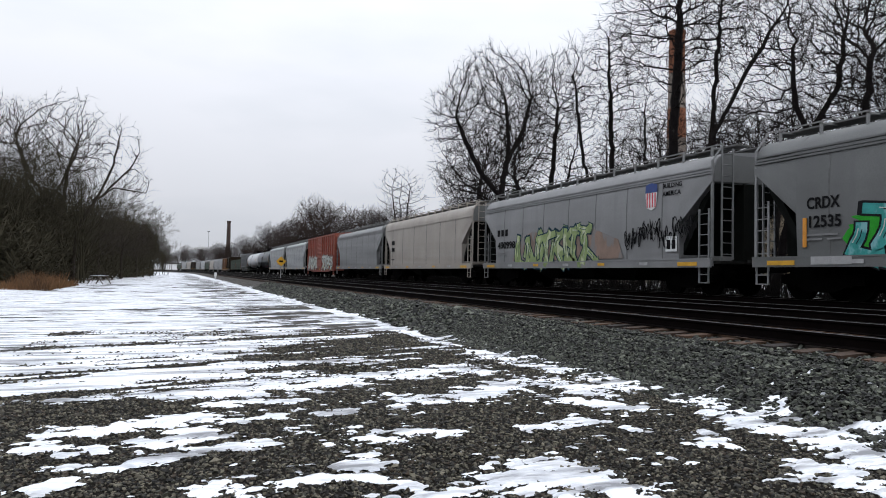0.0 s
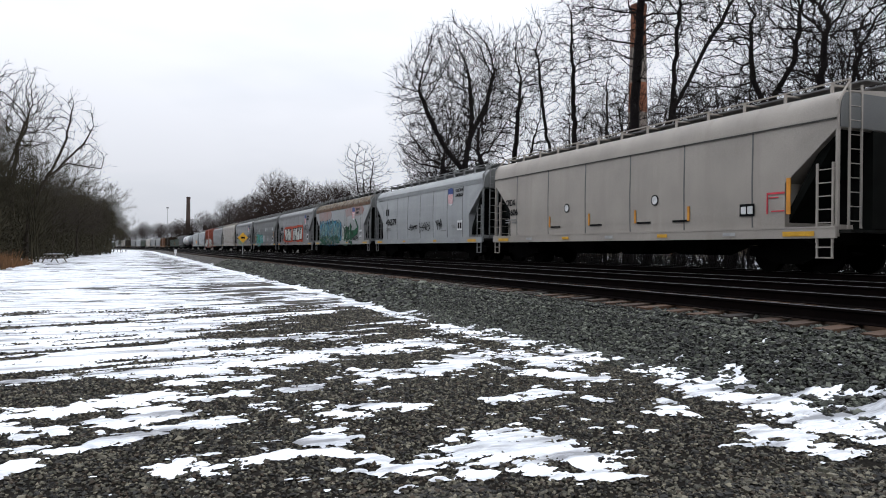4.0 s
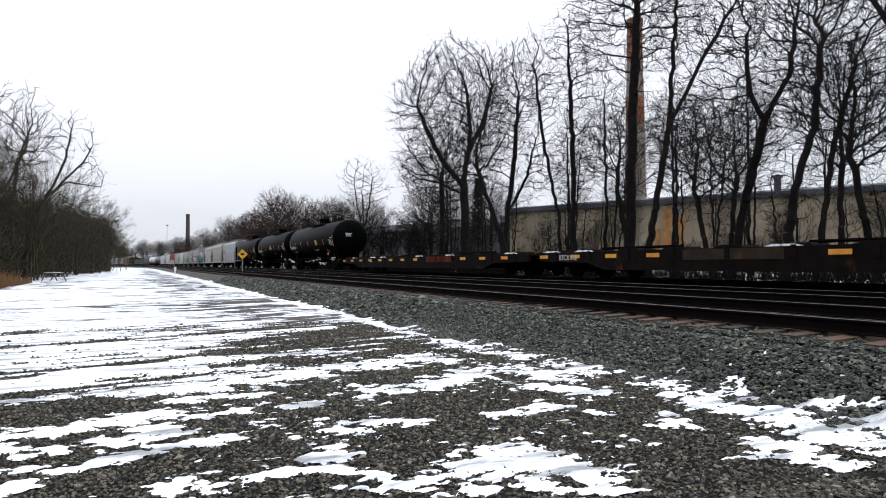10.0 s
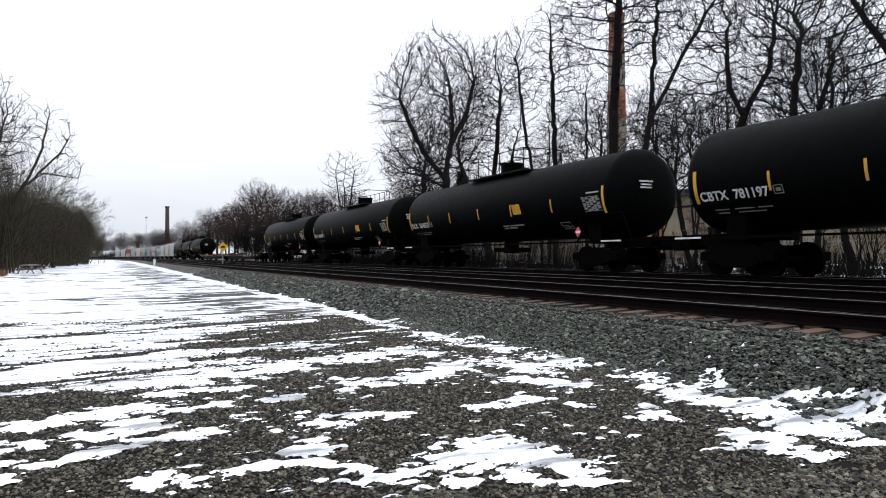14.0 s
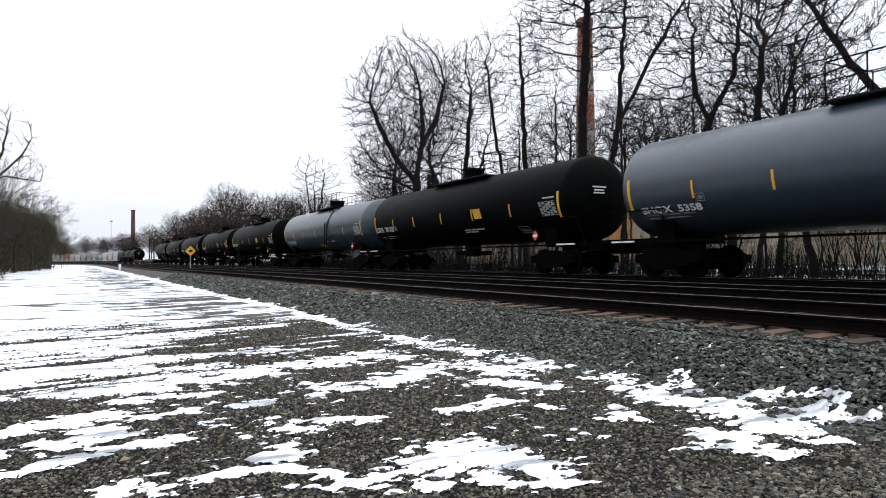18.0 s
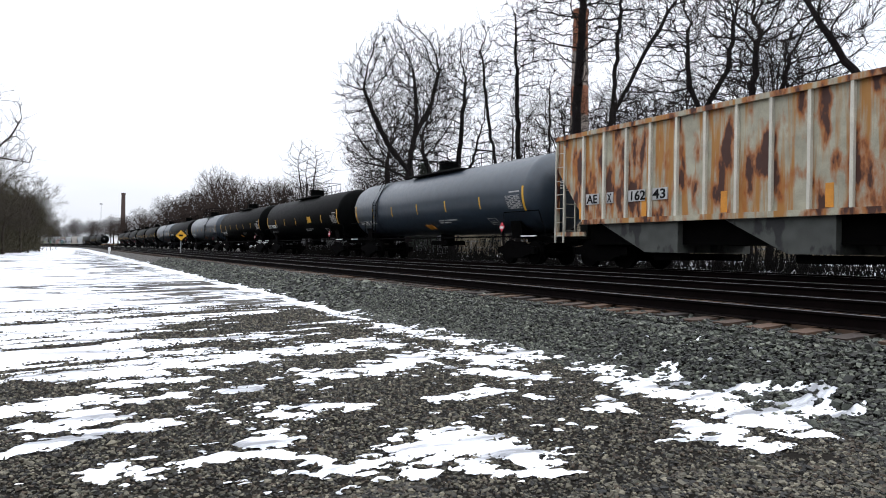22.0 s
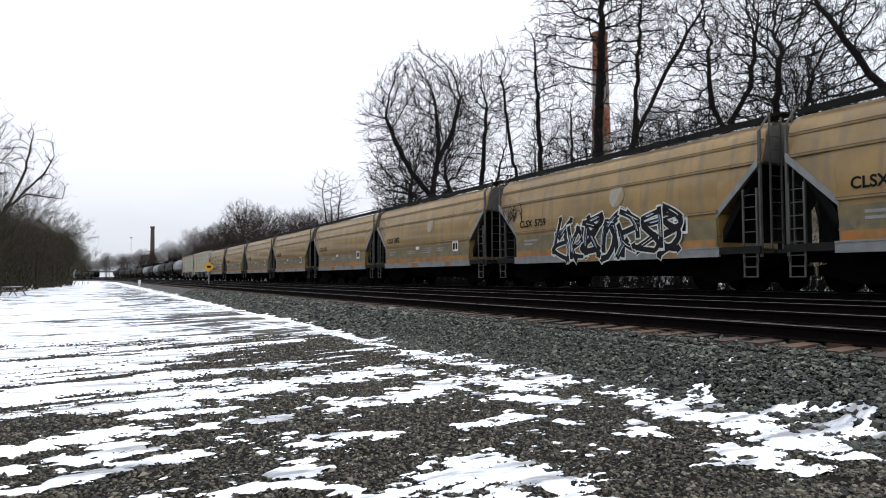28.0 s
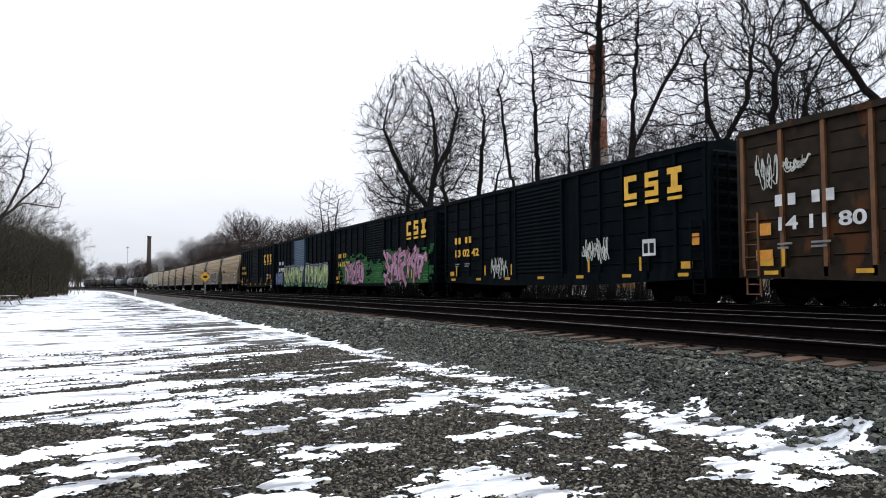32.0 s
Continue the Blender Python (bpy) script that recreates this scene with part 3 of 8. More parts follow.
def stone_field(name, x0, x1, y0, y1, number, size, mat, seed, label, clear_of_snow=True, lift=0.0, angular=True):
    """Loose broken stones lying on the ground, joined into one mesh."""
    rng = np.random.default_rng(seed)
    if angular:
        ico = np.array([(x, y, z) for x in (-1, 1) for y in (-1, 1) for z in (-1, 1)]) * 0.66
        tri = np.array([(0, 1, 3), (0, 3, 2), (4, 6, 7), (4, 7, 5), (0, 4, 5), (0, 5, 1), (2, 3, 7), (2, 7, 6), (0, 2, 6), (0, 6, 4), (1, 5, 7), (1, 7, 3)])
    else:
        ico = np.array([(1, 0, 0), (-1, 0, 0), (0, 1, 0), (0, -1, 0), (0, 0, 1), (0, 0, -1.0)])
        tri = np.array([(0, 2, 4), (2, 1, 4), (1, 3, 4), (3, 0, 4), (2, 0, 5), (1, 2, 5), (3, 1, 5), (0, 3, 5)])
    corners = len(ico)
    x, y = rng.uniform(x0, x1, number), rng.uniform(y0, y1, number)
    if clear_of_snow:
        f = snow_field(x, y)
        ok = (f < 0.03) | (rng.random(number) < np.clip(0.6 - f * 1.6, 0.04, 0.6))  # stones stand out of the thin edges
        x, y = x[ok], y[ok]
    k = len(x)
    s = size * np.exp(rng.normal(0, 0.27, k))
    axis = rng.normal(size=(k, 3))
    axis /= np.linalg.norm(axis, axis=1)[:, None]
    ang = rng.uniform(0, 6.3, k)
    base = ico[None] * (1 + rng.uniform(-0.42, 0.30, (k, corners, 3))) * (s[:, None] * rng.uniform(0.65, 1.25, (k, 3)))[:, None, :]
    c, sn = np.cos(ang)[:, None, None], np.sin(ang)[:, None, None]
    ax = axis[:, None, :]
    v = base * c + np.cross(np.broadcast_to(ax, base.shape), base) * sn + ax * (base * ax).sum(-1, keepdims=True) * (1 - c)
    v[..., 2] *= 0.7
    z = ground_z(x, y) + lift + s * rng.uniform(-0.1, 0.6, k)
    v += np.stack([x, y, z], 1)[:, None, :]
    faces = (tri[None] + (np.arange(k) * corners)[:, None, None]).reshape(-1, 3)
    tagged(new(name, numpy_mesh(name, v.reshape(-1, 3), faces, mat)), label, "gravel", kind="stuff")


# ---------------------------------------------------------------- tracks
TRACKS = [(8.0, 0.783, 9.5, 0.859), (12.0, 0.872, 13.5, 0.90), (15.85, TRAIN_RAIL, 17.35, TRAIN_RAIL)]
RAIL_PROFILE = [(-0.07, 0), (-0.07, 0.012), (-0.012, 0.03), (-0.009, 0.128), (-0.036, 0.142), (-0.037, 0.166), (-0.030, 0.172),
                (0.030, 0.172), (0.037, 0.166), (0.036, 0.142), (0.009, 0.128), (0.012, 0.03), (0.07, 0.012), (0.07, 0)]


def build_tracks():
    ys = [-60, -20, 0, 20, 40, 80, 120, 160, 200, 225] + list(range(245, 901, 20)) + [1200]
    for xa, za, xb, zb in TRACKS:
        track = empty("railway_track", "steel rails with polished heads on timber ties in ballast", "railway track",
                      "tracks side by side", "structure")
        for x, z in ((xa, za), (xb, zb)):
            rings = [[(x + p + bend(y)[0], y, z - 0.172 + q) for p, q in RAIL_PROFILE] for y in ys]
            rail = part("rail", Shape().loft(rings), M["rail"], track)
            head = [[(x + p + bend(y)[0], y, z + q) for p, q in ((-0.026, 0.0005), (-0.022, 0.003), (0.022, 0.003), (0.026, 0.0005))] for y in ys]
            part("rail_head", Shape().loft(head), M["rail_top"], rail, "bright worn running surface")
        rng = random.Random(int(xa * 10))
        tie = shared(("tie",), lambda: Shape().box(-1.3, 1.3, -0.115, 0.115, -0.17, 0.0))
        tilt = math.degrees(math.atan2(zb - za, xb - xa))
        pieces, rest = 0, Shape()
        for k in range(-30, 330):
            y = k * 0.53 + rng.uniform(-0.04, 0.04)
            zc, xc = (za + zb) / 2 - 0.186, (xa + xb) / 2
            if xa < 10 and 0 <= k < 110:
                part("tie", tie, M["tie"], track, at=pose(xc + rng.uniform(-0.06, 0.06), y, zc + rng.uniform(-0.015, 0.01), 0, -tilt, rng.uniform(-1.5, 1.5)))
            elif xa < 10 or k % 2 == 0:
                rest.box(xc - 1.3, xc + 1.3, y - 0.115, y + 0.115, zc - 0.17, zc)
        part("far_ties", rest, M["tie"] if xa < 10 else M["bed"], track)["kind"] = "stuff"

# ---------------------------------------------------------------- parts of freight cars
# A car's own space: y ahead, x to the right, z up from the rail; the side at -x faces the path beside the line.


def truck_shapes():
    def frame_shape():
        s = Shape()
        for x in (-1.0, 1.0):
            s.prism_x([(-1.25, 0.42), (-1.25, 0.66), (-0.75, 0.72), (-0.42, 0.86), (0.42, 0.86), (0.75, 0.72), (1.25, 0.66), (1.25, 0.42),
                       (0.85, 0.40), (0.4, 0.22), (-0.4, 0.22), (-0.85, 0.40)], x - 0.09, x + 0.09)
            for y in (-0.2, 0.0, 0.2):
                s.tube((x - 0.14 * (1 if x > 0 else -1), y, 0.3), (x - 0.14 * (1 if x > 0 else -1), y, 0.62), 0.07, n=6)
        return s.box(-1.0, 1.0, -0.2, 0.2, 0.45, 0.75)

    def wheel_shape():
        s = Shape()
        for x in (-0.75, 0.75):
            d = 1 if x > 0 else -1
            s.tube((x - 0.06, 0, 0), (x + 0.06, 0, 0), 0.457, n=24)
            s.tube((x - d * 0.08, 0, 0), (x - d * 0.05, 0, 0), 0.485, n=24)
            s.tube((x + d * 0.06, 0, 0), (x + d * 0.35, 0, 0), 0.11, n=10)
        return s.tube((-0.75, 0, 0), (0.75, 0, 0), 0.08, n=8)
    return shared(("side_frame",), frame_shape), shared(("wheelset",), wheel_shape)


def add_running_gear(car, half, truck_at, coupler=True):
    frame_mesh, wheel_mesh = truck_shapes()
    for y in (-truck_at, truck_at):
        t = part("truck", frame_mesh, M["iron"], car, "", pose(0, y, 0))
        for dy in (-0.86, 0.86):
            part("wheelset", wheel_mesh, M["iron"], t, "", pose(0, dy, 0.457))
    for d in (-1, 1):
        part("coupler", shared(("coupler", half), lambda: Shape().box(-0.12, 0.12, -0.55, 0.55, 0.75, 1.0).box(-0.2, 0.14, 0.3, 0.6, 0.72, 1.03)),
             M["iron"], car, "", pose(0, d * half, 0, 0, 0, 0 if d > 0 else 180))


def ladder_mesh(height, width, rungs):
    def build():
        s = Shape()
        for y in (-width / 2, width / 2):
            s.box(-0.02, 0.02, y - 0.025, y + 0.025, 0, height)
        for k in range(rungs):
            z = (k + 0.5) * height / rungs
            s.tube((0, -width / 2, z), (0, width / 2, z), 0.014, n=5)
        return s
    return shared(("ladder", height, width, rungs), build)


def lettering(text, height, mat, parent, x, y, z, name="lettering", width=None):
    """Stencilled characters on the side at -x, reading towards the rear."""
    c = bpy.data.curves.new("lettering", "FONT")
    c.body, c.size, c.extrude, c.offset = text, height * 1.4, 0.002, height * 0.035
    ob = bpy.data.objects.new("lettering", c)
    scene.collection.objects.link(ob)
    me = bpy.data.meshes.new_from_object(ob.evaluated_get(bpy.context.evaluated_depsgraph_get()))
    bpy.data.objects.remove(ob)
    me.transform(Matrix(((0, 0, -1, 0), (-1, 0, 0, 0), (0, 1, 0, 0), (0, 0, 0, 1))))
    if width:
        span = max(v.co.y for v in me.vertices) - min(v.co.y for v in me.vertices)
        me.transform(Matrix.Diagonal((1, width / span, 1, 1)))
    me.materials.clear()
    me.materials.append(mat)
    o = new(name, me)
    o.parent, o.matrix_basis = parent, pose(x, y, z)
    return o


def side_bars(parent, mat, x, rows, name="stencil_bars"):
    """Small unreadable stencilling: plain bars (y, z, length, height) on the side at -x."""
    s = Shape()
    for y, z, ln, h in rows:
        s.box(x - 0.004, x + 0.004, y - ln, y, z, z + h)
    return part(name, s, mat, parent)


def flat_shape(parent, name, mat, x, outline, label=""):
    """A thin painted patch on the side at -x, outlined by (y, z) points."""
    s = Shape()
    s.prism_x(outline, x - 0.004, x + 0.004)
    return part(name, s, mat, parent, label)


def ribbon(shape, pts, widths, xx):
    """A flat brush stroke through (y, z) points on the side at -x."""
    left, right = [], []
    for k, p in enumerate(pts):
        q0, q1 = pts[max(k - 1, 0)], pts[min(k + 1, len(pts) - 1)]
        d = Vector((q1[0] - q0[0], q1[1] - q0[1]))
        d = d.normalized() if d.length > 1e-6 else Vector((1, 0))
        w = widths[k]
        left.append((xx, p[0] - d[1] * w, p[1] + d[0] * w)), right.append((xx, p[0] + d[1] * w, p[1] - d[0] * w))
    n = len(pts)
    shape.add(left + right, [(k, k + 1, n + k + 1, n + k) for k in range(n - 1)])


STROKES = [
    [[(0.05, 0.0), (0.15, 1.0)], [(0.10, 0.94), (0.90, 0.80), (0.20, 0.48)], [(0.35, 0.50), (0.95, 0.0)]],
    [[(0.10, 0.0), (0.22, 0.95)], [(0.22, 0.95), (0.62, 0.10)], [(0.62, 0.10), (0.92, 1.0)]],
    [[(0.92, 0.88), (0.30, 0.95), (0.14, 0.62), (0.80, 0.44), (0.74, 0.10), (0.08, 0.06)]],
    [[(0.10, 1.0), (0.18, 0.10), (0.84, 0.10)], [(0.92, 1.0), (0.80, 0.10)]],
    [[(0.08, 0.0), (0.46, 1.0)], [(0.46, 1.0), (0.92, 0.0)], [(0.0, 0.36), (0.80, 0.42)]],
    [[(0.12, 0.0), (0.12, 1.0)], [(0.14, 0.45), (0.88, 1.0)], [(0.34, 0.58), (0.98, 0.0)]],
    [[(0.0, 0.85), (0.96, 0.95)], [(0.50, 0.90), (0.42, 0.30), (0.70, 0.0)]]]


def graffiti(parent, x, y0, z0, width, height, fill, edge, letters, seed, glow=None, shine="pale", weight=0.13):
    """Sprayed wild forms side by side: crossing strokes with arrow ends, one dark outline round each form, thin
    highlights, on a cloud of colour. y0 is the forward end."""
    rng = random.Random(seed)
    cloud, outline, body, light = Shape(), Shape(), Shape(), Shape()
    step = width / letters
    for k in range(letters):
        base = x - 0.006 - 0.0052 * (k % 3)
        w = weight * min(step, height) * rng.uniform(0.85, 1.15)
        rim = 0.025 + 0.22 * w
        tilt, lift = rng.uniform(-0.12, 0.12), rng.uniform(-0.05, 0.05) * height
        lines = rng.choice(STROKES) + [[(1 - u, v) for u, v in q] for q in rng.choice(STROKES)]
        for j, line in enumerate(rng.sample(lines, min(len(lines), 5))):
            pts = [(u + rng.uniform(-0.22, 0.22), v + rng.uniform(-0.20, 0.20)) for u, v in line]
            fine = []
            for a, b in zip(pts[:-1], pts[1:]):
                bow = rng.uniform(-0.22, 0.22)
                for t in (0.0, 0.25, 0.5, 0.75):
                    fine.append((a[0] + (b[0] - a[0]) * t + bow * math.sin(math.pi * t), a[1] + (b[1] - a[1]) * t))
            fine.append(pts[-1])
            run = [(y0 - (k - 0.08 + (u + tilt * (v - 0.5)) * 1.16) * step, min(max(z0 + lift + height * (0.06 + 0.88 * v), z0), z0 + height * 1.06)) for u, v in fine]
            ws = [w * rng.uniform(0.85, 1.1)] * len(run)
            if rng.random() < 0.55:  # an arrow end
                d = Vector((run[-1][0] - run[-2][0], run[-1][1] - run[-2][1])).normalized() * w
                run += [(run[-1][0] + d[0] * 0.1, run[-1][1] + d[1] * 0.1), (run[-1][0] + d[0] * 1.7, run[-1][1] + d[1] * 1.7)]
                run = [(p, max(q, z0)) for p, q in run]
                ws += [w * 1.7, 0.01]
            ends = [(run[0][0] * 1.25 - run[1][0] * 0.25, run[0][1] * 1.25 - run[1][1] * 0.25)] + run + [(run[-1][0] * 1.25 - run[-2][0] * 0.25, run[-1][1] * 1.25 - run[-2][1] * 0.25)]
            ribbon(outline, ends, [ws[0] + rim] + [q + rim for q in ws] + [ws[-1] + rim * 0.6], base - 0.0003 * j)
            ribbon(body, run, ws, base - 0.0015 - 0.0003 * j)
            if rng.random() < 0.8:
                ribbon(light, [(p[0] + w * 0.5, p[1] + w * 0.25) for p in run[1:4]], [0.014] * 3, base - 0.0034 - 0.0003 * j)
            if rng.random() < 0.8:
                ribbon(outline, [(p[0] - w * 0.15, p[1]) for p in run[1:4]], [0.012] * 3, base - 0.0036 - 0.0003 * j)
    if glow:
        n = 72
        pts = []
        for k in range(n):
            a = 2 * math.pi * k / n
            r = 1 + rng.uniform(-0.07, 0.07) + 0.05 * math.sin(a * 7 + seed)
            cs, sn = math.cos(a), math.sin(a)
            pts.append((y0 - width / 2 + r * width * 0.53 * math.copysign(abs(cs) ** 0.5, cs),
                        max(z0 - 0.08, z0 + height / 2 + r * height * 0.5 * math.copysign(abs(sn) ** 0.5, sn))))
        cloud.prism_x(pts, x - 0.003, x + 0.003)
        part("graffiti_cloud", cloud, PAINT[glow], parent)
    part("graffiti_outline", outline, PAINT[edge], parent)
    part("graffiti_letters", body, PAINT[fill], parent, "sprayed graffiti letters")
    if light.v:
        part("graffiti_highlights", light, PAINT[shine], parent)


def brick_cloud(parent, x, y0, y1, z0, z1, seed):
    """A sprayed field of small green blocks with bright edges, thinning out upwards."""
    rng = random.Random(seed)
    fill, rim = Shape(), Shape()
    y, row = y0, 0
    z = z0
    while z < z1:
        high = rng.uniform(0.10, 0.16)
        y = y0 - rng.uniform(0, 0.3)
        while y > y1:
            wide = rng.uniform(0.22, 0.62)
            edge = min((y0 - y) / 0.9, (y - y1) / 0.9, (z1 - z) / 0.7, 1.0)
            if rng.random() < 0.30 + 0.9 * edge:
                fill.box(x - 0.004, x, y - wide, y, z, z + high)
                if rng.random() < 0.55:
                    rim.box(x - 0.006, x - 0.0045, y - wide, y, z + high - 0.022, z + high)
                    rim.box(x - 0.006, x - 0.0045, y - 0.022, y, z, z + high - 0.023)
            y -= wide + 0.004
        z += high + 0.004
    part("graffiti_blocks", fill, PAINT["leaf_green"], parent)
    part("graffiti_block_edges", rim, PAINT["mint"], parent)


def block_graffiti(parent, x, y0, z0, width, height, letters, seed, fill="pale", edge="black", cloud="red", shadow=None, round_by=0.15, top_glow=None):
    """Sprayed block or bubble letters side by side: a cloud of colour, a dark outline, pale letters with dark slits."""
    rng = random.Random(seed)
    step = width / letters

    def blob(cy, cz, hw, hh, power, wobble, xx):
        pts = []
        for k in range(28):
            a = 2 * math.pi * k / 28
            cs, sn = math.cos(a), math.sin(a)
            q = 1 + rng.uniform(-wobble, wobble)
            pts.append((xx, cy + hw * q * math.copysign(abs(cs) ** power, cs), cz + hh * q * math.copysign(abs(sn) ** power, sn)))
        return pts
    mid = y0 - width / 2
    if cloud:
        s = Shape()
        for k in range(letters * 2):
            cy = y0 - (k + 0.5) * step / 2
            s.add(blob(cy, z0 + height * 0.53, step * 0.62, height * rng.uniform(0.54, 0.60), 0.3, 0.05, x - 0.004 - 0.0003 * k), [tuple(range(28))])
        part("graffiti_cloud", s, PAINT[cloud], parent)
    layers = [("graffiti_outline", edge, 1.0, 0.0, Shape()), ("graffiti_letters", fill, 0.86, 0.0, Shape()), ("graffiti_slits", edge, 0, 0, Shape())]
    low, glow = Shape(), Shape()
    for k in range(letters):
        cy, cz = y0 - (k + 0.5) * step, z0 + height * 0.52 + rng.uniform(-0.04, 0.04) * height
        hw, hh = step * rng.uniform(0.47, 0.54), height * rng.uniform(0.43, 0.48)
        base = x - 0.014 - 0.003 * (k % 2)
        if shadow:
            low.add(blob(cy + 0.08, cz - 0.2, hw * 0.95, hh, round_by, 0.03, base + 0.002), [tuple(range(28))])
        if top_glow:
            glow.add(blob(cy, cz + 0.12, hw * 1.08, hh, 0.5, 0.06, base + 0.003), [tuple(range(28))])
        state = rng.getstate()
        for j, grow in ((0, 1.0), (1, 0.86)):
            rng.setstate(state)
            layers[j][4].add(blob(cy, cz, hw - (1 - grow) * 0.45 * min(1, step), hh - (1 - grow) * 0.45 * min(1, step), round_by, 0.05, base - 0.001 * j), [tuple(range(28))])
        slit = layers[2][4]
        for j in range(rng.choice((3, 4, 5))):
            up = rng.random() < 0.5
            a = (cy + rng.uniform(-0.3, 0.3) * step, cz + (hh * 0.95 if up else -hh * 0.95))
            c = (cy + rng.uniform(-0.35, 0.35) * step, cz + rng.uniform(-0.25, 0.25) * hh)
            b = ((a[0] + c[0]) / 2 + rng.uniform(-0.15, 0.15) * step, (a[1] + c[1]) / 2)
            w = rng.uniform(0.02, 0.05) * (1 + step)
            ribbon(slit, [a, b, c], [w * 1.3, w, w * 0.4], base - 0.002 - 0.0002 * j)
    if shadow:
        part("graffiti_shadow", low, PAINT[shadow], parent)
    if top_glow:
        part("graffiti_glow", glow, PAINT[top_glow], parent)
    for name, colour, _, _, shape in layers:
        part(name, shape, PAINT[colour], parent, "sprayed graffiti letters" if name == "graffiti_letters" else "")


def scribble(parent, x, y0, z0, width, height, mat, seed, strokes=14):
    """A thin sprayed tag: an unreadable cursive line of loops, drawn in two passes."""
    rng = random.Random(seed)
    s = Shape()
    for turn in range(2):
        loops = max(3, strokes // 4)
        a, b, c, e = (rng.uniform(0, 6.3) for _ in range(4))
        pts = []
        for k in range(loops * 14):
            t = k / (loops * 14 - 1)
            big = 0.30 + 0.18 * math.sin(t * 17 + c) + 0.10 * math.sin(t * 41 + e)
            pts.append((y0 - width * t + 0.55 * width / loops * math.sin(6.283 * loops * t + a),
                        z0 + height * min(1.0, max(0.0, 0.5 + big * math.sin(6.283 * loops * 1.13 * t + b) + 0.12 * math.sin(t * 60)))))
        ribbon(s, pts, [0.016 + 0.008 * math.sin(k * 0.7) for k in range(len(pts))], x - 0.003 - 0.001 * turn)
    return part("graffiti_tag", s, mat, parent)


# ---------------------------------------------------------------- covered hopper with smooth curved sides


def hopper_profile(z, style):
    """Half width of the body at height z above the rail."""
    if style == "curved":
        pts = [(0.85, 1.50), (1.1, 1.56), (2.2, 1.60), (3.2, 1.585), (3.75, 1.545), (3.95, 1.50), (4.2, 1.33), (4.36, 1.05)]
    elif style == "slab":
        pts = [(0.85, 1.53), (1.2, 1.56), (2.4, 1.58), (3.7, 1.56), (3.78, 1.57), (4.05, 1.53), (4.25, 1.44), (4.36, 1.28)]
    else:
        pts = [(0.9, 1.46), (1.3, 1.50), (2.1, 1.60), (2.7, 1.615), (3.3, 1.54), (3.85, 1.38), (4.1, 1.32), (4.28, 1.14), (4.36, 1.0)]
    zs, ws = zip(*pts)
    return float(np.interp(z, zs, ws))


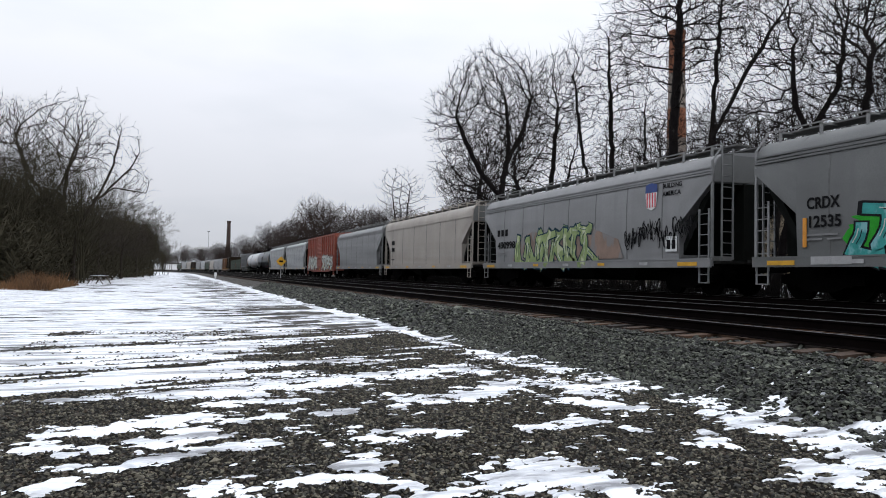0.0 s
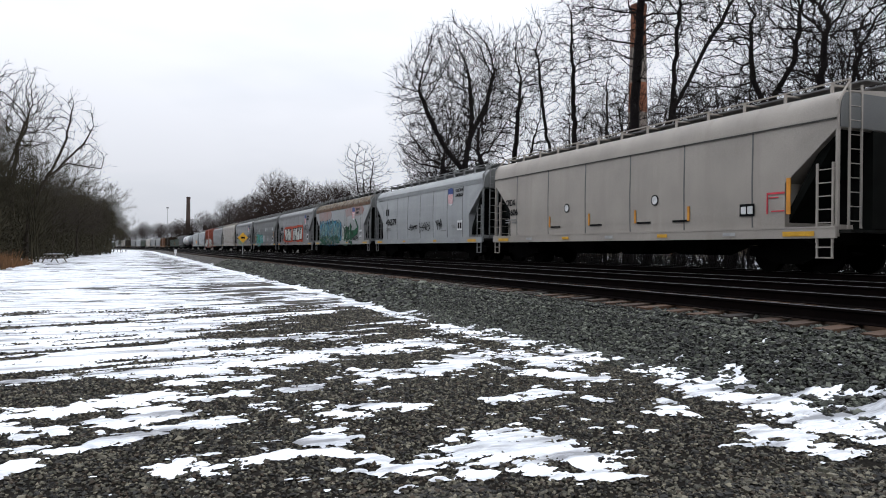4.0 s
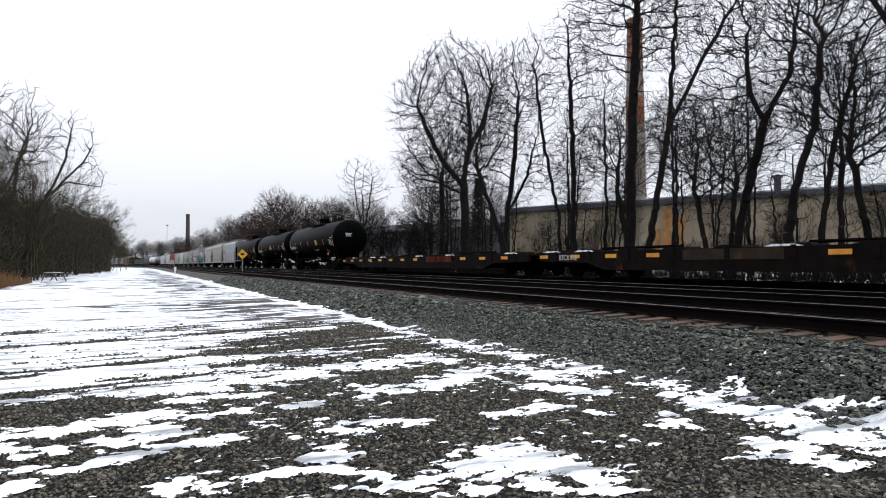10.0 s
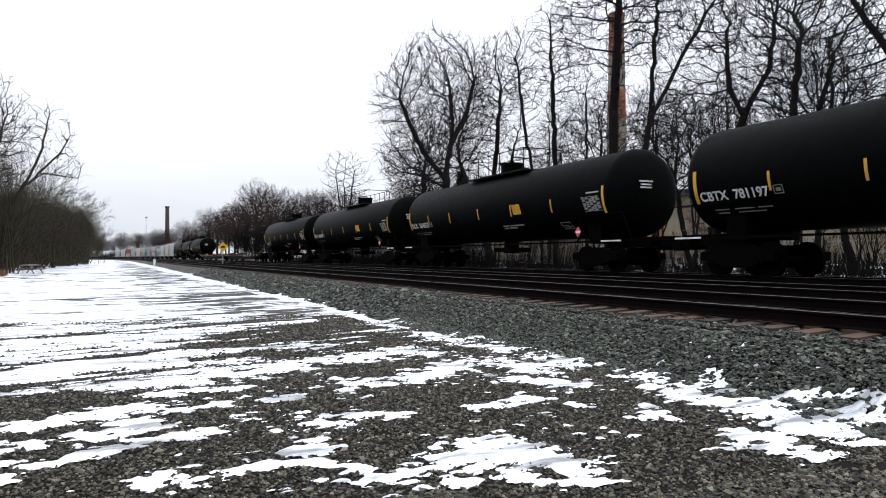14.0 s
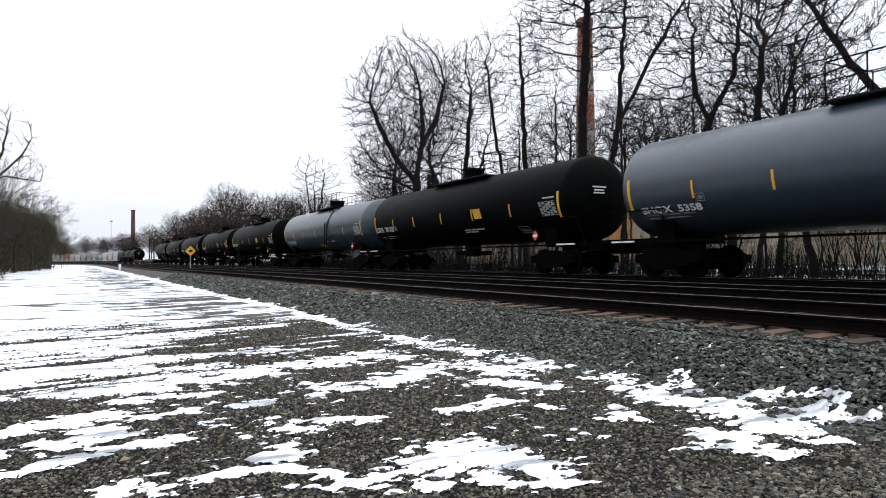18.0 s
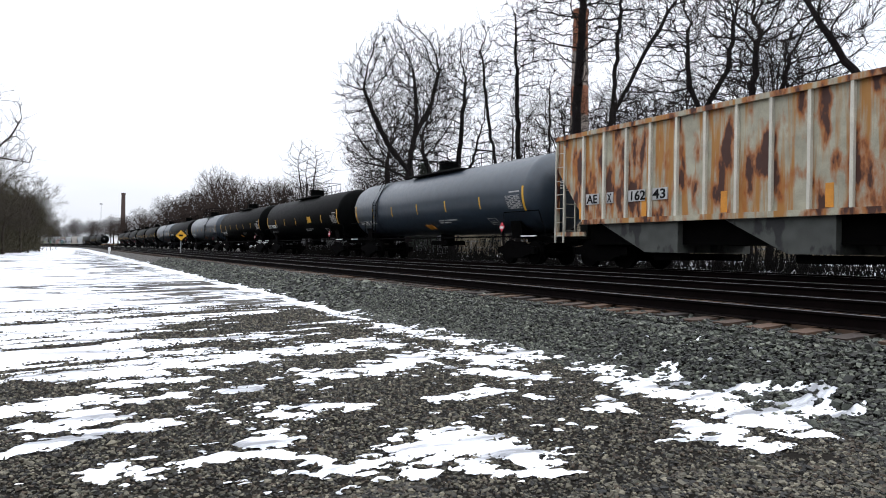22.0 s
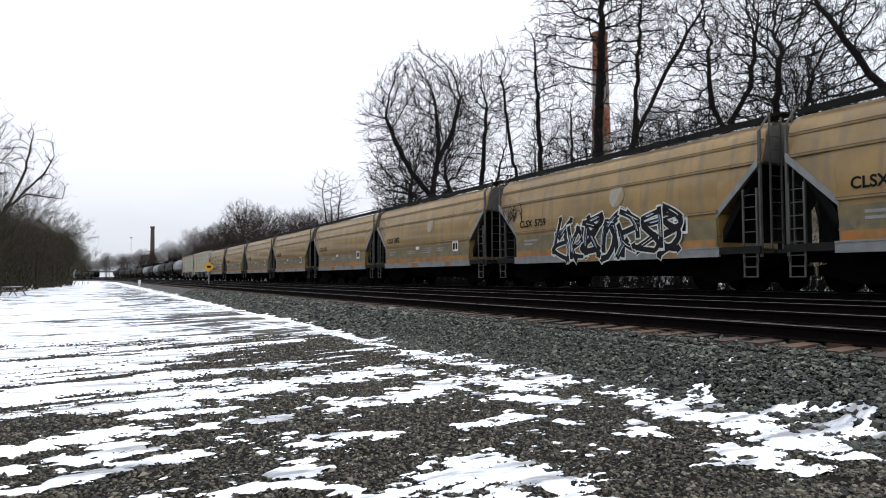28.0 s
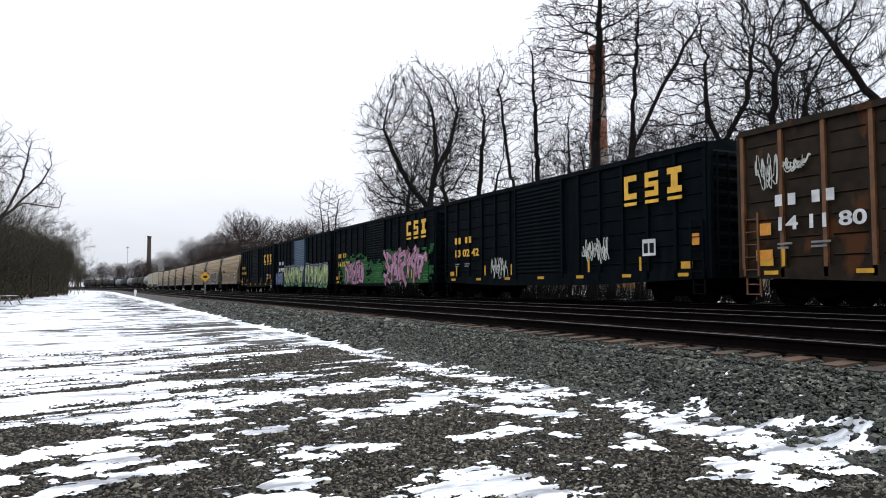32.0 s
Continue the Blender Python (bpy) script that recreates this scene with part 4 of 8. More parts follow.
def smooth_hopper(body_len, style, paint, end_paint, sill_paint, walk_paint, label, rib_lines, cut=(1.45, 2.25, 3.45), sill=(0.86, 1.14), posts=13,
                  low_paint=None, rib_paint=None, bracket_paint=None):
    car = empty("covered_hopper_car", label, "freight car", "cars of the train")
    h = body_len / 2
    inset, z_knee, z_top = cut
    key = (style, round(body_len, 2), cut)

    def body():
        s, rings = Shape(), []
        n = 14
        for y, zb in ((-h, z_top), (-h + 0.02, z_top), (-h + inset, z_knee), (-h + inset + 0.02, sill[1] - 0.02), (h - inset - 0.02, sill[1] - 0.02), (h - inset, z_knee), (h - 0.02, z_top), (h, z_top)):
            zs = [zb + (4.34 - zb) * (k / (n - 1)) for k in range(n)]
            ring = [(-hopper_profile(z, style), y, z) for z in zs] + [(0, y, 4.44)] + [(hopper_profile(z, style), y, z) for z in zs[::-1]]
            rings.append(ring)
        return s.loft(rings)
    part("body", shared(("hopper_body", key), body, True), paint, car)

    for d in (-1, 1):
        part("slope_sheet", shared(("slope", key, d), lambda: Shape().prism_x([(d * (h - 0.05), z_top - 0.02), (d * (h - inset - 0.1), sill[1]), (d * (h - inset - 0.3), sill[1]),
                                                                              (d * (h - 0.3), z_top + 0.05)], -1.4, 1.4)), M["dark_sheet"], car, "near-black end slope sheet")
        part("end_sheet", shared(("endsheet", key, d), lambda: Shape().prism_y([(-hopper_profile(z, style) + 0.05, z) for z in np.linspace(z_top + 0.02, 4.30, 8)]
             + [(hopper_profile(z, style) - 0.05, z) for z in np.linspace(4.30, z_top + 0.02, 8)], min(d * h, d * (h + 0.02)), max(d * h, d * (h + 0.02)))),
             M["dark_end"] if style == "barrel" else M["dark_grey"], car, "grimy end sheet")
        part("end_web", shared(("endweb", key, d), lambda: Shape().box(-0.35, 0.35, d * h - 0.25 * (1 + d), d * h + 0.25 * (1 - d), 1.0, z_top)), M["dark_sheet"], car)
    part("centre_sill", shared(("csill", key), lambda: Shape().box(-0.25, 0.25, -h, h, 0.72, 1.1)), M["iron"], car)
    for sx in (-1, 1):
        reach = h - 1.3 if style == "barrel" else h
        part("side_sill", shared(("sill", key, sx), lambda: Shape().box(sx * 1.60 - 0.03, sx * 1.60 + 0.03, -reach, reach, sill[0], sill[1])
                                 .box(sx * 1.63 - 0.012, sx * 1.63 + 0.012, -reach, reach, sill[1] - 0.04, sill[1])), sill_paint, car)
        if style == "barrel":
            for d in (-1, 1):
                part("end_sill", shared(("endsill", key, sx), lambda: Shape().box(sx * 1.60 - 0.03, sx * 1.60 + 0.03, -0.65, 0.65, sill[0] + 0.06, sill[1] - 0.02)), M["dark_walk"], car, "dark end of the sill", pose(0, d * (h - 0.65), 0))
        for k, z in enumerate(rib_lines):
            w = hopper_profile(z, style)
            span = h - inset if style == "barrel" and z < 2.3 else h - 0.02
            part("side_rib", shared(("rib", key, sx, k, style), lambda: Shape().box(sx * w - 0.035, sx * w + 0.035, -span, span, z - 0.025, z + 0.025)), rib_paint or paint, car)
            # thin dark strips paint shade in along each barrel ridge
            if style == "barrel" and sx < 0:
                part("ledge_grime", shared(("ledge", key, k), lambda: Shape().box(-w - 0.037, -w + 0.03, -span, span, z + 0.0255, z + 0.045)), M["dark_end"], car, "dark strip of painted shade above the ridge")
    if low_paint:
        part("lower_panel", shared(("lowpanel", key), lambda: Shape().box(-1.60, -1.50, -h + inset + 0.05, h - inset - 0.05, sill[1], z_knee - 0.12)), low_paint, car,
             "grimy lower side panel")
    seams = (-0.725, -0.49, -0.25, -0.01, 0.24, 0.475, 0.71) if style == "curved" else (-0.71, -0.413, -0.12, 0.176, 0.47, 0.76) if style == "slab" else (-0.5, 0.0, 0.5)
    for q in seams:
        part("weld_seam", shared(("seam", style), lambda: Shape().loft([[(-hopper_profile(z, style) - w, y, z) for y, w in ((-0.03, -0.01), (-0.022, 0.007), (0.022, 0.007), (0.03, -0.01))]
             for z in np.linspace(sill[1] + 0.02, 3.7, 9)])), M["seam"] if style != "barrel" else paint, car, "", pose(0, q * h, 0))
    # roof walk on posts
    def walk_shape():
        s = Shape()
        for x in (-0.45, 0.45):
            s.box(x - 0.3, x + 0.3, -h - 0.1, h + 0.1, 4.60, 4.64)
        return s
    part("roof_walk", shared(("roofwalk", key), walk_shape), walk_paint, car)
    part("hatch_cover", shared(("hatch", key), lambda: Shape().prism_y([(-0.28, 4.42), (-0.25, 4.52), (0.25, 4.52), (0.28, 4.42)], -h + 1, h - 1)), paint, car)
    if style == "barrel":
        part("walk_edge", shared(("walkedge", key), lambda: Shape().box(-1.17, -1.05, -h + 0.1, h - 0.1, 4.37, 4.50)), M["dark_walk"], car, "dark edge of the roof walk")
    for k in range(0 if style == "barrel" else posts):
        y = -h + 0.5 + k * (body_len - 1.0) / (posts - 1)
        part("walk_bracket", shared(("bracket", style), lambda: Shape().box(-1.16, -1.10, -0.03, 0.03, 4.22, 4.62).box(-1.16, -0.6, -0.03, 0.03, 4.56, 4.60)), bracket_paint or end_paint, car, "", pose(0, y, 0))
    part("roof_rail", shared(("roofrail", key), lambda: Shape().tube((-1.14, -h, 4.63), (-1.14, h, 4.63), 0.022, n=5)), bracket_paint or end_paint, car)
    for d in (-1, 1):
        for sx in (-1, 1):
            part("corner_post", shared(("cpost", key, sx), lambda: Shape().box(sx * 1.52 - 0.035, sx * 1.52 + 0.035, -0.035, 0.035, 0.9, 4.1)
                                       .tube((sx * 1.52, 0, 4.1), (sx * 1.1, 0, 4.62), 0.03, n=5)), end_paint, car, "", pose(0, d * (h - 0.04), 0))
        part("ladder", ladder_mesh(1.9, 0.42, 6), end_paint, car, "", pose(-1.58, d * (h - 0.32), 0.75))
        part("end_ladder", ladder_mesh(3.4, 0.42, 10), end_paint, car, "", pose(-1.0, d * (h + 0.02), 1.1, 0, 0, 90))
        part("step_stirrup", shared(("stirrup",), lambda: Shape().box(-0.02, 0.02, -0.22, -0.18, 0, 0.5).box(-0.02, 0.02, 0.18, 0.22, 0, 0.5)
                                    .box(-0.03, 0.03, -0.22, 0.22, 0, 0.03).box(-0.03, 0.03, -0.22, 0.22, 0.25, 0.28)), end_paint, car, "", pose(-1.58, d * (h - 0.32), 0.38))
        part("end_platform", shared(("endplat",), lambda: Shape().box(-1.5, 1.5, -0.45, 0.3, 0.98, 1.06)), M["dark_walk"], car, "", pose(0, d * h, 0, 0, 0, 0 if d > 0 else 180))
        if style != "barrel":
            part("sill_reflector", shared(("reflector",), lambda: Shape().box(-0.004, 0.004, -0.45, 0.45, 0, 0.12)), M["yellow"], car, "", pose(-1.648, d * (h - 1.0), sill[0] + 0.05))
    for k in range(0 if style == "barrel" else 5):
        part("sill_mark", shared(("sillmark", k % 2), lambda: Shape().box(-0.004, 0.004, -0.22, 0.22, 0, 0.1)), M["yellow" if k % 2 else "stencil"], car, "", pose(-1.648, h - 3.2 - k * (body_len - 6.4) / 4, sill[0] + 0.08))
    for y in (-h * 0.33, 0, h * 0.33):
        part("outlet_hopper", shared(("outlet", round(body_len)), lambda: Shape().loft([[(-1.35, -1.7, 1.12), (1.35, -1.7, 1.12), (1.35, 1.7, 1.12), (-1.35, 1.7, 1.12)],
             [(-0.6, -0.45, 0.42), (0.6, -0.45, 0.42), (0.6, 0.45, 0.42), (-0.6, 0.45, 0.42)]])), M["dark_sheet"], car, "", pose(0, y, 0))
    add_running_gear(car, h + 0.55, h - 1.75)
    return car


def car_number(car, code, number, y, z, height, mat, x=-1.61, code_width=None, number_width=None):
    """Reporting mark over the number, with two lines of small stencilling under them."""
    if code:
        lettering(code, height, mat, car, x, y, z + height * 1.62, "reporting_mark", code_width)
    lettering(number, height, mat, car, x, y, z, "car_number", number_width)
    side_bars(car, M["grey_letter"] if mat == M["black_letter"] else mat, x, [(y, z - 0.22, 0.9, 0.045), (y, z - 0.33, 0.45, 0.045), (y - 0.6, z - 0.33, 0.4, 0.045)])


def owner_bars(car, y, z, height, count, width, x=-1.615):
    """An owner's mark as plain bars of its size."""
    step = width / count
    side_bars(car, M["black_letter"], x, [(y - k * step, z, step * 0.62, height) for k in range(count)], "owner_mark_bars")


# ---------------------------------------------------------------- ribbed covered hopper


def ribbed_hopper(body_len, paint, rib_paint, label, ribs=15):
    car = empty("ribbed_hopper_car", label, "freight car", "cars of the train")
    h = body_len / 2
    z0, z1 = 1.50, 4.42

    def body():
        s = Shape()
        rings = []
        for y, zb in ((-h, 3.35), (-h + 1.55, z0), (h - 1.55, z0), (h, 3.35)):
            rings.append([(-1.53, y, zb), (-1.53, y, z1), (-0.9, y, z1 + 0.12), (0.9, y, z1 + 0.12), (1.53, y, z1), (1.53, y, zb)])
        return s.loft(rings)
    part("body", shared(("ribbed_body", body_len), body), paint, car)
    for k in range(ribs):
        y = -h + 1.5 + k * (body_len - 3.0) / (ribs - 1)
        for sx in (-1, 1):
            part("side_post", shared(("sidepost", sx), lambda: Shape().box(min(sx * 1.53, sx * 1.63), max(sx * 1.53, sx * 1.63), -0.04, 0.04, z0, z1 - 0.1)), rib_paint, car, "", pose(0, y, 0))
    part("top_chord", shared(("topchord", body_len), lambda: Shape().box(-1.64, -1.50, -h, h, z1 - 0.12, z1 + 0.02).box(1.50, 1.64, -h, h, z1 - 0.12, z1 + 0.02)), paint, car)
    part("side_sill", shared(("ribsill", body_len), lambda: Shape().box(-1.64, -1.52, -h + 1.5, h - 1.5, z0 - 0.1, z0 + 0.05).box(1.52, 1.64, -h + 1.5, h - 1.5, z0 - 0.1, z0 + 0.05)
                             .box(-1.6, -1.52, -h, -h + 1.6, 1.02, 1.16).box(-1.6, -1.52, h - 1.6, h, 1.02, 1.16)), paint, car)
    part("roof_walk", shared(("rwalk", body_len), lambda: Shape().box(-0.7, 0.7, -h, h, z1 + 0.14, z1 + 0.18)), M["dark_walk"], car)
    for d0, d1 in ((2.2, 5.5), (6.95, 10.1), (11.7, 14.75)):
        span = d1 - d0
        part("hopper_bay", shared(("bay", round(span, 1)), lambda: Shape().prism_x([(0, 1.46), (-span, 1.46), (-span, 0.52), (-span * 0.62, 0.52)], -1.5, 1.5)), M["hopper_low"], car, "grimy grey hopper bay, darkened for shade", pose(0, h - d0, 0))
        part("outlet_gate", shared(("gate",), lambda: Shape().box(-1.3, 1.3, -0.5, 0.5, 0.3, 0.5)), M["iron"], car, "", pose(0, h - d1 + 0.6, 0))
    # wider than a sill: a near-black body filling the space between the bays
    part("centre_sill", shared(("rcsill", body_len), lambda: Shape().box(-1.3, 1.3, -h + 1.6, h - 1.6, 0.75, 1.44)), M["iron"], car)
    for d in (-1, 1):
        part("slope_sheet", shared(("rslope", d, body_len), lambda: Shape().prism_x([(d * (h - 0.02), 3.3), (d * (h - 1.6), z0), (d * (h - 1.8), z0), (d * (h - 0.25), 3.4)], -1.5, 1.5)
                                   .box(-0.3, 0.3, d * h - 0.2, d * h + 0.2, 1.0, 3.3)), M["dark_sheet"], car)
        part("corner_post", shared(("rcpost",), lambda: Shape().box(-1.56, -1.46, -0.05, 0.05, 1.0, 4.4).box(1.46, 1.56, -0.05, 0.05, 1.0, 4.4)), paint, car, "", pose(0, d * (h - 0.05), 0))
        part("ladder", ladder_mesh(3.3, 0.45, 7), rib_paint, car, "", pose(-1.62, d * (h - 0.3), 0.8))
        part("end_ladder", ladder_mesh(3.3, 0.45, 7), rib_paint, car, "", pose(-0.9, d * (h + 0.04), 1.0, 0, 0, 90))
        part("end_platform", shared(("endplat",), lambda: Shape().box(-1.5, 1.5, -0.45, 0.3, 0.98, 1.06)), M["dark_walk"], car, "", pose(0, d * h, 0, 0, 0, 0 if d > 0 else 180))
    for k in range(6):
        part("side_reflector", shared(("refl2",), lambda: Shape().box(-0.004, 0.004, -0.1, 0.1, 0, 0.55)), M["orange"], car, "orange-yellow reflector", pose(-1.54, h - 1.35 - 2.87 * k, z0 + 0.08))
    add_running_gear(car, h + 0.6, h - 1.8)
    return car


# ---------------------------------------------------------------- tank car


def tank_car(length, paint, code, number, label, band=None, letter="white_letter", placard=True):
    car = empty("tank_car", label, "tank car", "cars of the train")
    h, r, zc = length / 2, 1.53, 2.75

    def tank():
        rings, n = [], 40
        prof = [(-h, 0.02)] + [(-h + 0.75 * (1 - math.cos(a)), r * math.sin(a)) for a in np.linspace(0.2, math.pi / 2, 8)]
        prof += [(-y, q) for y, q in prof[::-1]]
        for y, q in prof:
            rings.append([(q * math.cos(2 * math.pi * k / n), y, zc + q * math.sin(2 * math.pi * k / n)) for k in range(n)])
        return Shape().loft(rings)
    part("tank", shared(("tank", length), tank, True), paint, car)
    for d in (-1, 1):
        part("saddle", shared(("saddle",), lambda: Shape().prism_y([(-1.10, 1.74), (-1.0, 1.0), (1.0, 1.0), (1.10, 1.74), (0.8, 1.4), (0, 1.25), (-0.8, 1.4)], -0.35, 0.35)), M["iron"], car, "", pose(0, d * (h - 1.9), 0))
        part("draft_sill", shared(("dsill",), lambda: Shape().box(-0.3, 0.3, -1.9, 1.2, 0.85, 1.2).box(-1.45, 1.45, 0.5, 0.95, 1.05, 1.10)), M["iron"], car, "", pose(0, d * (h - 0.3), 0, 0, 0, 0 if d > 0 else 180))
        part("grab_rail", shared(("grab",), lambda: Shape().tube((-1.45, -1.9, 1.05), (-1.45, -1.9, 2.0), 0.02, n=5).tube((-1.45, -1.9, 2.0), (-1.45, 0.4, 2.0), 0.02, n=5)
                                 .tube((-1.45, 0.4, 2.0), (-1.45, 0.9, 1.05), 0.02, n=5).tube((-1.45, 0.9, 1.08), (1.45, 0.9, 1.08), 0.02, n=5)), M["iron"], car, "", pose(0, d * (h - 0.3), 0, 0, 0, 0) if d > 0 else pose(0, d * (h - 0.3), 0) @ Matrix.Diagonal((1, -1, 1, 1)))
        part("step_edge", shared(("stepedge",), lambda: Shape().box(-1.47, -1.43, -0.5, 0.5, 1.04, 1.09)), M["white_letter"] if letter == "white_letter" else M["galv"], car, "pale step edge", pose(0, d * (h - 0.5), 0))
        part("end_band", shared(("endband", d), lambda: Shape().loft([[((r + q) * math.cos(a), y, zc + (r + q) * math.sin(a)) for y, q in ((-0.06, 0.0), (-0.06, 0.006), (0.06, 0.006), (0.06, 0.0))]
             for a in np.linspace(math.pi - 0.13, math.pi + 0.49, 7)])), M["yellow"], car, "yellow reflective strip", pose(0, d * (h - 0.85), 0))
    part("tank_walkway", shared(("twalk",), lambda: Shape().box(-0.95, 0.95, -2.6, 2.6, 4.20, 4.25)), M["dark_walk"], car)
    part("valve_housing", shared(("dome",), lambda: Shape().tube((0, 0, 4.2), (0, 0, 4.72), 0.5, n=20).tube((0, 0, 4.72), (0, 0, 4.80), 0.56, n=20), False), M["black"], car)

    def rails():
        s = Shape()
        for x in (-0.93, 0.93):
            for y in (-2.5, -1.5, -0.5, 0.5, 1.5, 2.5):
                s.tube((x, y, 4.2), (x, y, 5.15), 0.02, n=5)
            s.tube((x, -2.5, 5.15), (x, 2.5, 5.15), 0.02, n=5)
            s.tube((x, -2.5, 4.7), (x, 2.5, 4.7), 0.015, n=5)
        for y in (-2.5, 2.5):
            s.tube((-0.93, y, 5.15), (0.93, y, 5.15), 0.02, n=5)
        return s
    part("walkway_railing", shared(("trails",), rails), M["iron"], car)
    if band is not None:
        part("side_ladder", shared(("tladder",), lambda: sum_ladder()), M["iron"], car, "", pose(0, band, 0))
        part("ladder_band", shared(("tband",), lambda: Shape().loft([[((r + 0.05) * math.cos(a), y, zc + (r + 0.05) * math.sin(a)) for a in np.linspace(0.3, 2 * math.pi + 0.3, 37)[:-1]] for y in (-0.22, 0.22)], caps=False)), paint, car, "", pose(0, band, 0))
    part("belly_sill", shared(("belly", length), lambda: Shape().box(-1.5, -1.42, -h + 1.2, h - 1.2, 1.02, 1.08)), M["iron"], car)
    part("outlet_valve", shared(("outv",), lambda: Shape().tube((0, 0, 0.7), (0, 0, 1.3), 0.35, n=12).box(-0.5, 0.5, -0.8, 0.8, 0.75, 0.95)), M["iron"], car)
    for y in (h - 3.35, h - 5.9, h - 8.9, h - 11.8, h - 14.8):
        part("reflector_strip", shared(("tstrip",), lambda: Shape().loft([[((r + q) * math.cos(a), y, zc + (r + q) * math.sin(a)) for y, q in ((-0.038, 0.0), (-0.038, 0.006), (0.038, 0.006), (0.038, 0.0))]
             for a in np.linspace(math.pi + 0.03, math.pi + 0.36, 5)])), M["yellow"], car, "yellow reflective strip", pose(0, y, 0))
    mat = M[letter]

    def on_shell(y, z, lift=0.012):
        """A place on the tank's side at height z, leaning with the shell."""
        a = math.asin((z - zc) / r)
        return pose(-(r + lift) * math.cos(a), y, zc + (r + lift) * math.sin(a), 0, math.degrees(a), 0)

    def shell_bars(name, rows, y, z, paint_key, label=""):
        s = Shape()
        for yy, zz, ln, hh in rows:
            s.box(-0.004, 0.004, yy - ln, yy, zz, zz + hh)
        return part(name, s, M[paint_key], car, label, on_shell(y, z))
    if number:
        small = code == "SHQX"
        o = lettering((code + "  " if code else "") + number, 0.22 if small else 0.27, mat, car, 0, 0, 0, "car_number", 2.3)
        o.matrix_basis = on_shell(h - (1.25 if small else 1.0), 1.90 if small else 2.10, 0.02)
    shell_bars("stencil_bars", [(-0.15, 0.14, 0.5, 0.035), (-0.8, 0.14, 0.7, 0.035), (-1.6, 0.14, 0.45, 0.035), (-0.2, 0.02, 0.4, 0.035), (-0.9, 0.02, 0.9, 0.035)], h - 1.2, 1.72 if number else 1.9, "grey_letter")
    shell_bars("stencil_box", [(0, 0, 0.28, 0.02), (0, 0.22, 0.28, 0.02), (0, 0, 0.02, 0.24), (-0.26, 0, 0.02, 0.24), (-0.07, 0.07, 0.14, 0.1)], h - 3.45, 2.12, "grey_letter")
    # data panel: a ruled table of small stencilling
    rows = [(0, k * 0.075, 1.0, 0.012) for k in range(8)]
    for k in range(7):
        for j in range(5):
            if (k * 3 + j) % 4:
                rows.append((-0.04 - j * 0.19, 0.02 + k * 0.075, 0.1 + 0.05 * ((k + j) % 2), 0.038))
    shell_bars("data_panel", rows, -h + 1.95, 2.13, "stencil", "ruled white data panel")
    shell_bars("data_panel_heading", [(0, 0, 0.7, 0.05)], -h + 1.75, 2.74, "stencil")
    shell_bars("hollow_panel", [(0, 0, 0.62, 0.02), (0, 0.36, 0.62, 0.02), (0, 0, 0.02, 0.38), (-0.6, 0, 0.02, 0.38), (-0.1, 0.1, 0.4, 0.03), (-0.1, 0.2, 0.3, 0.03)], -h + 3.7, 1.58, "grey_letter")
    if placard:
        p = part("placard", Shape().prism_x([(0, -0.19), (0.19, 0), (0, 0.19), (-0.19, 0)], -0.01, 0.01), M["red"], car, "red diamond hazard placard", pose(-1.47, -h + 2.3, 1.42))
        part("placard_band", Shape().box(-0.016, -0.008, -0.13, 0.13, -0.05, 0.04), M["white_letter"], p)
        part("placard_bracket", shared(("plbracket",), lambda: Shape().box(-0.02, 0.02, -0.03, 0.03, 0, 0.3)), M["iron"], car, "", pose(-1.45, -h + 2.3, 1.05))
    if code in ("TILX", "UTLX", "CBTX"):
        shell_bars("sticker", [(0, 0, 0.62, 0.42)], -0.2 if code == "UTLX" else -2.6, 2.28, "yellow", "yellow square sticker")
    else:
        part("sticker", Shape().prism_x([(0.42, 0.34), (-0.28, 0.34), (-0.42, 0), (0.28, 0)], -0.005, 0.005), M["orange"], car, "orange warning sticker", on_shell(-0.2, 1.50))
    shell_bars("warning_bars", [(0, 0.12, 0.5, 0.06), (-0.6, 0.12, 1.1, 0.06), (0, 0, 0.35, 0.06), (-0.45, 0, 0.6, 0.06)], -1.4, 1.74, "stencil")
    end = Shape()
    for k, (w, z) in enumerate(((0.55, 3.05), (0.4, 2.94), (0.45, 2.84))):
        end.box(-w / 2 - 0.35, w / 2 - 0.35, -h - 0.012, -h + 0.05, z, z + 0.045)
    part("end_stencil", end, mat, car, "", pose(0, -0.004, 0))
    add_running_gear(car, h + 0.8, h - 1.9)
    return car


def sum_ladder():
    s = Shape()
    for y in (-0.22, 0.22):
        s.box(-1.62, -1.58, y - 0.02, y + 0.02, 1.0, 3.0)
        s.tube((-1.6, y, 3.0), (-0.95, y, 4.25), 0.022, n=5)
    for k in range(7):
        s.tube((-1.6, -0.22, 1.1 + k * 0.3), (-1.6, 0.22, 1.1 + k * 0.3), 0.015, n=5)
    return s


# ---------------------------------------------------------------- boxcar


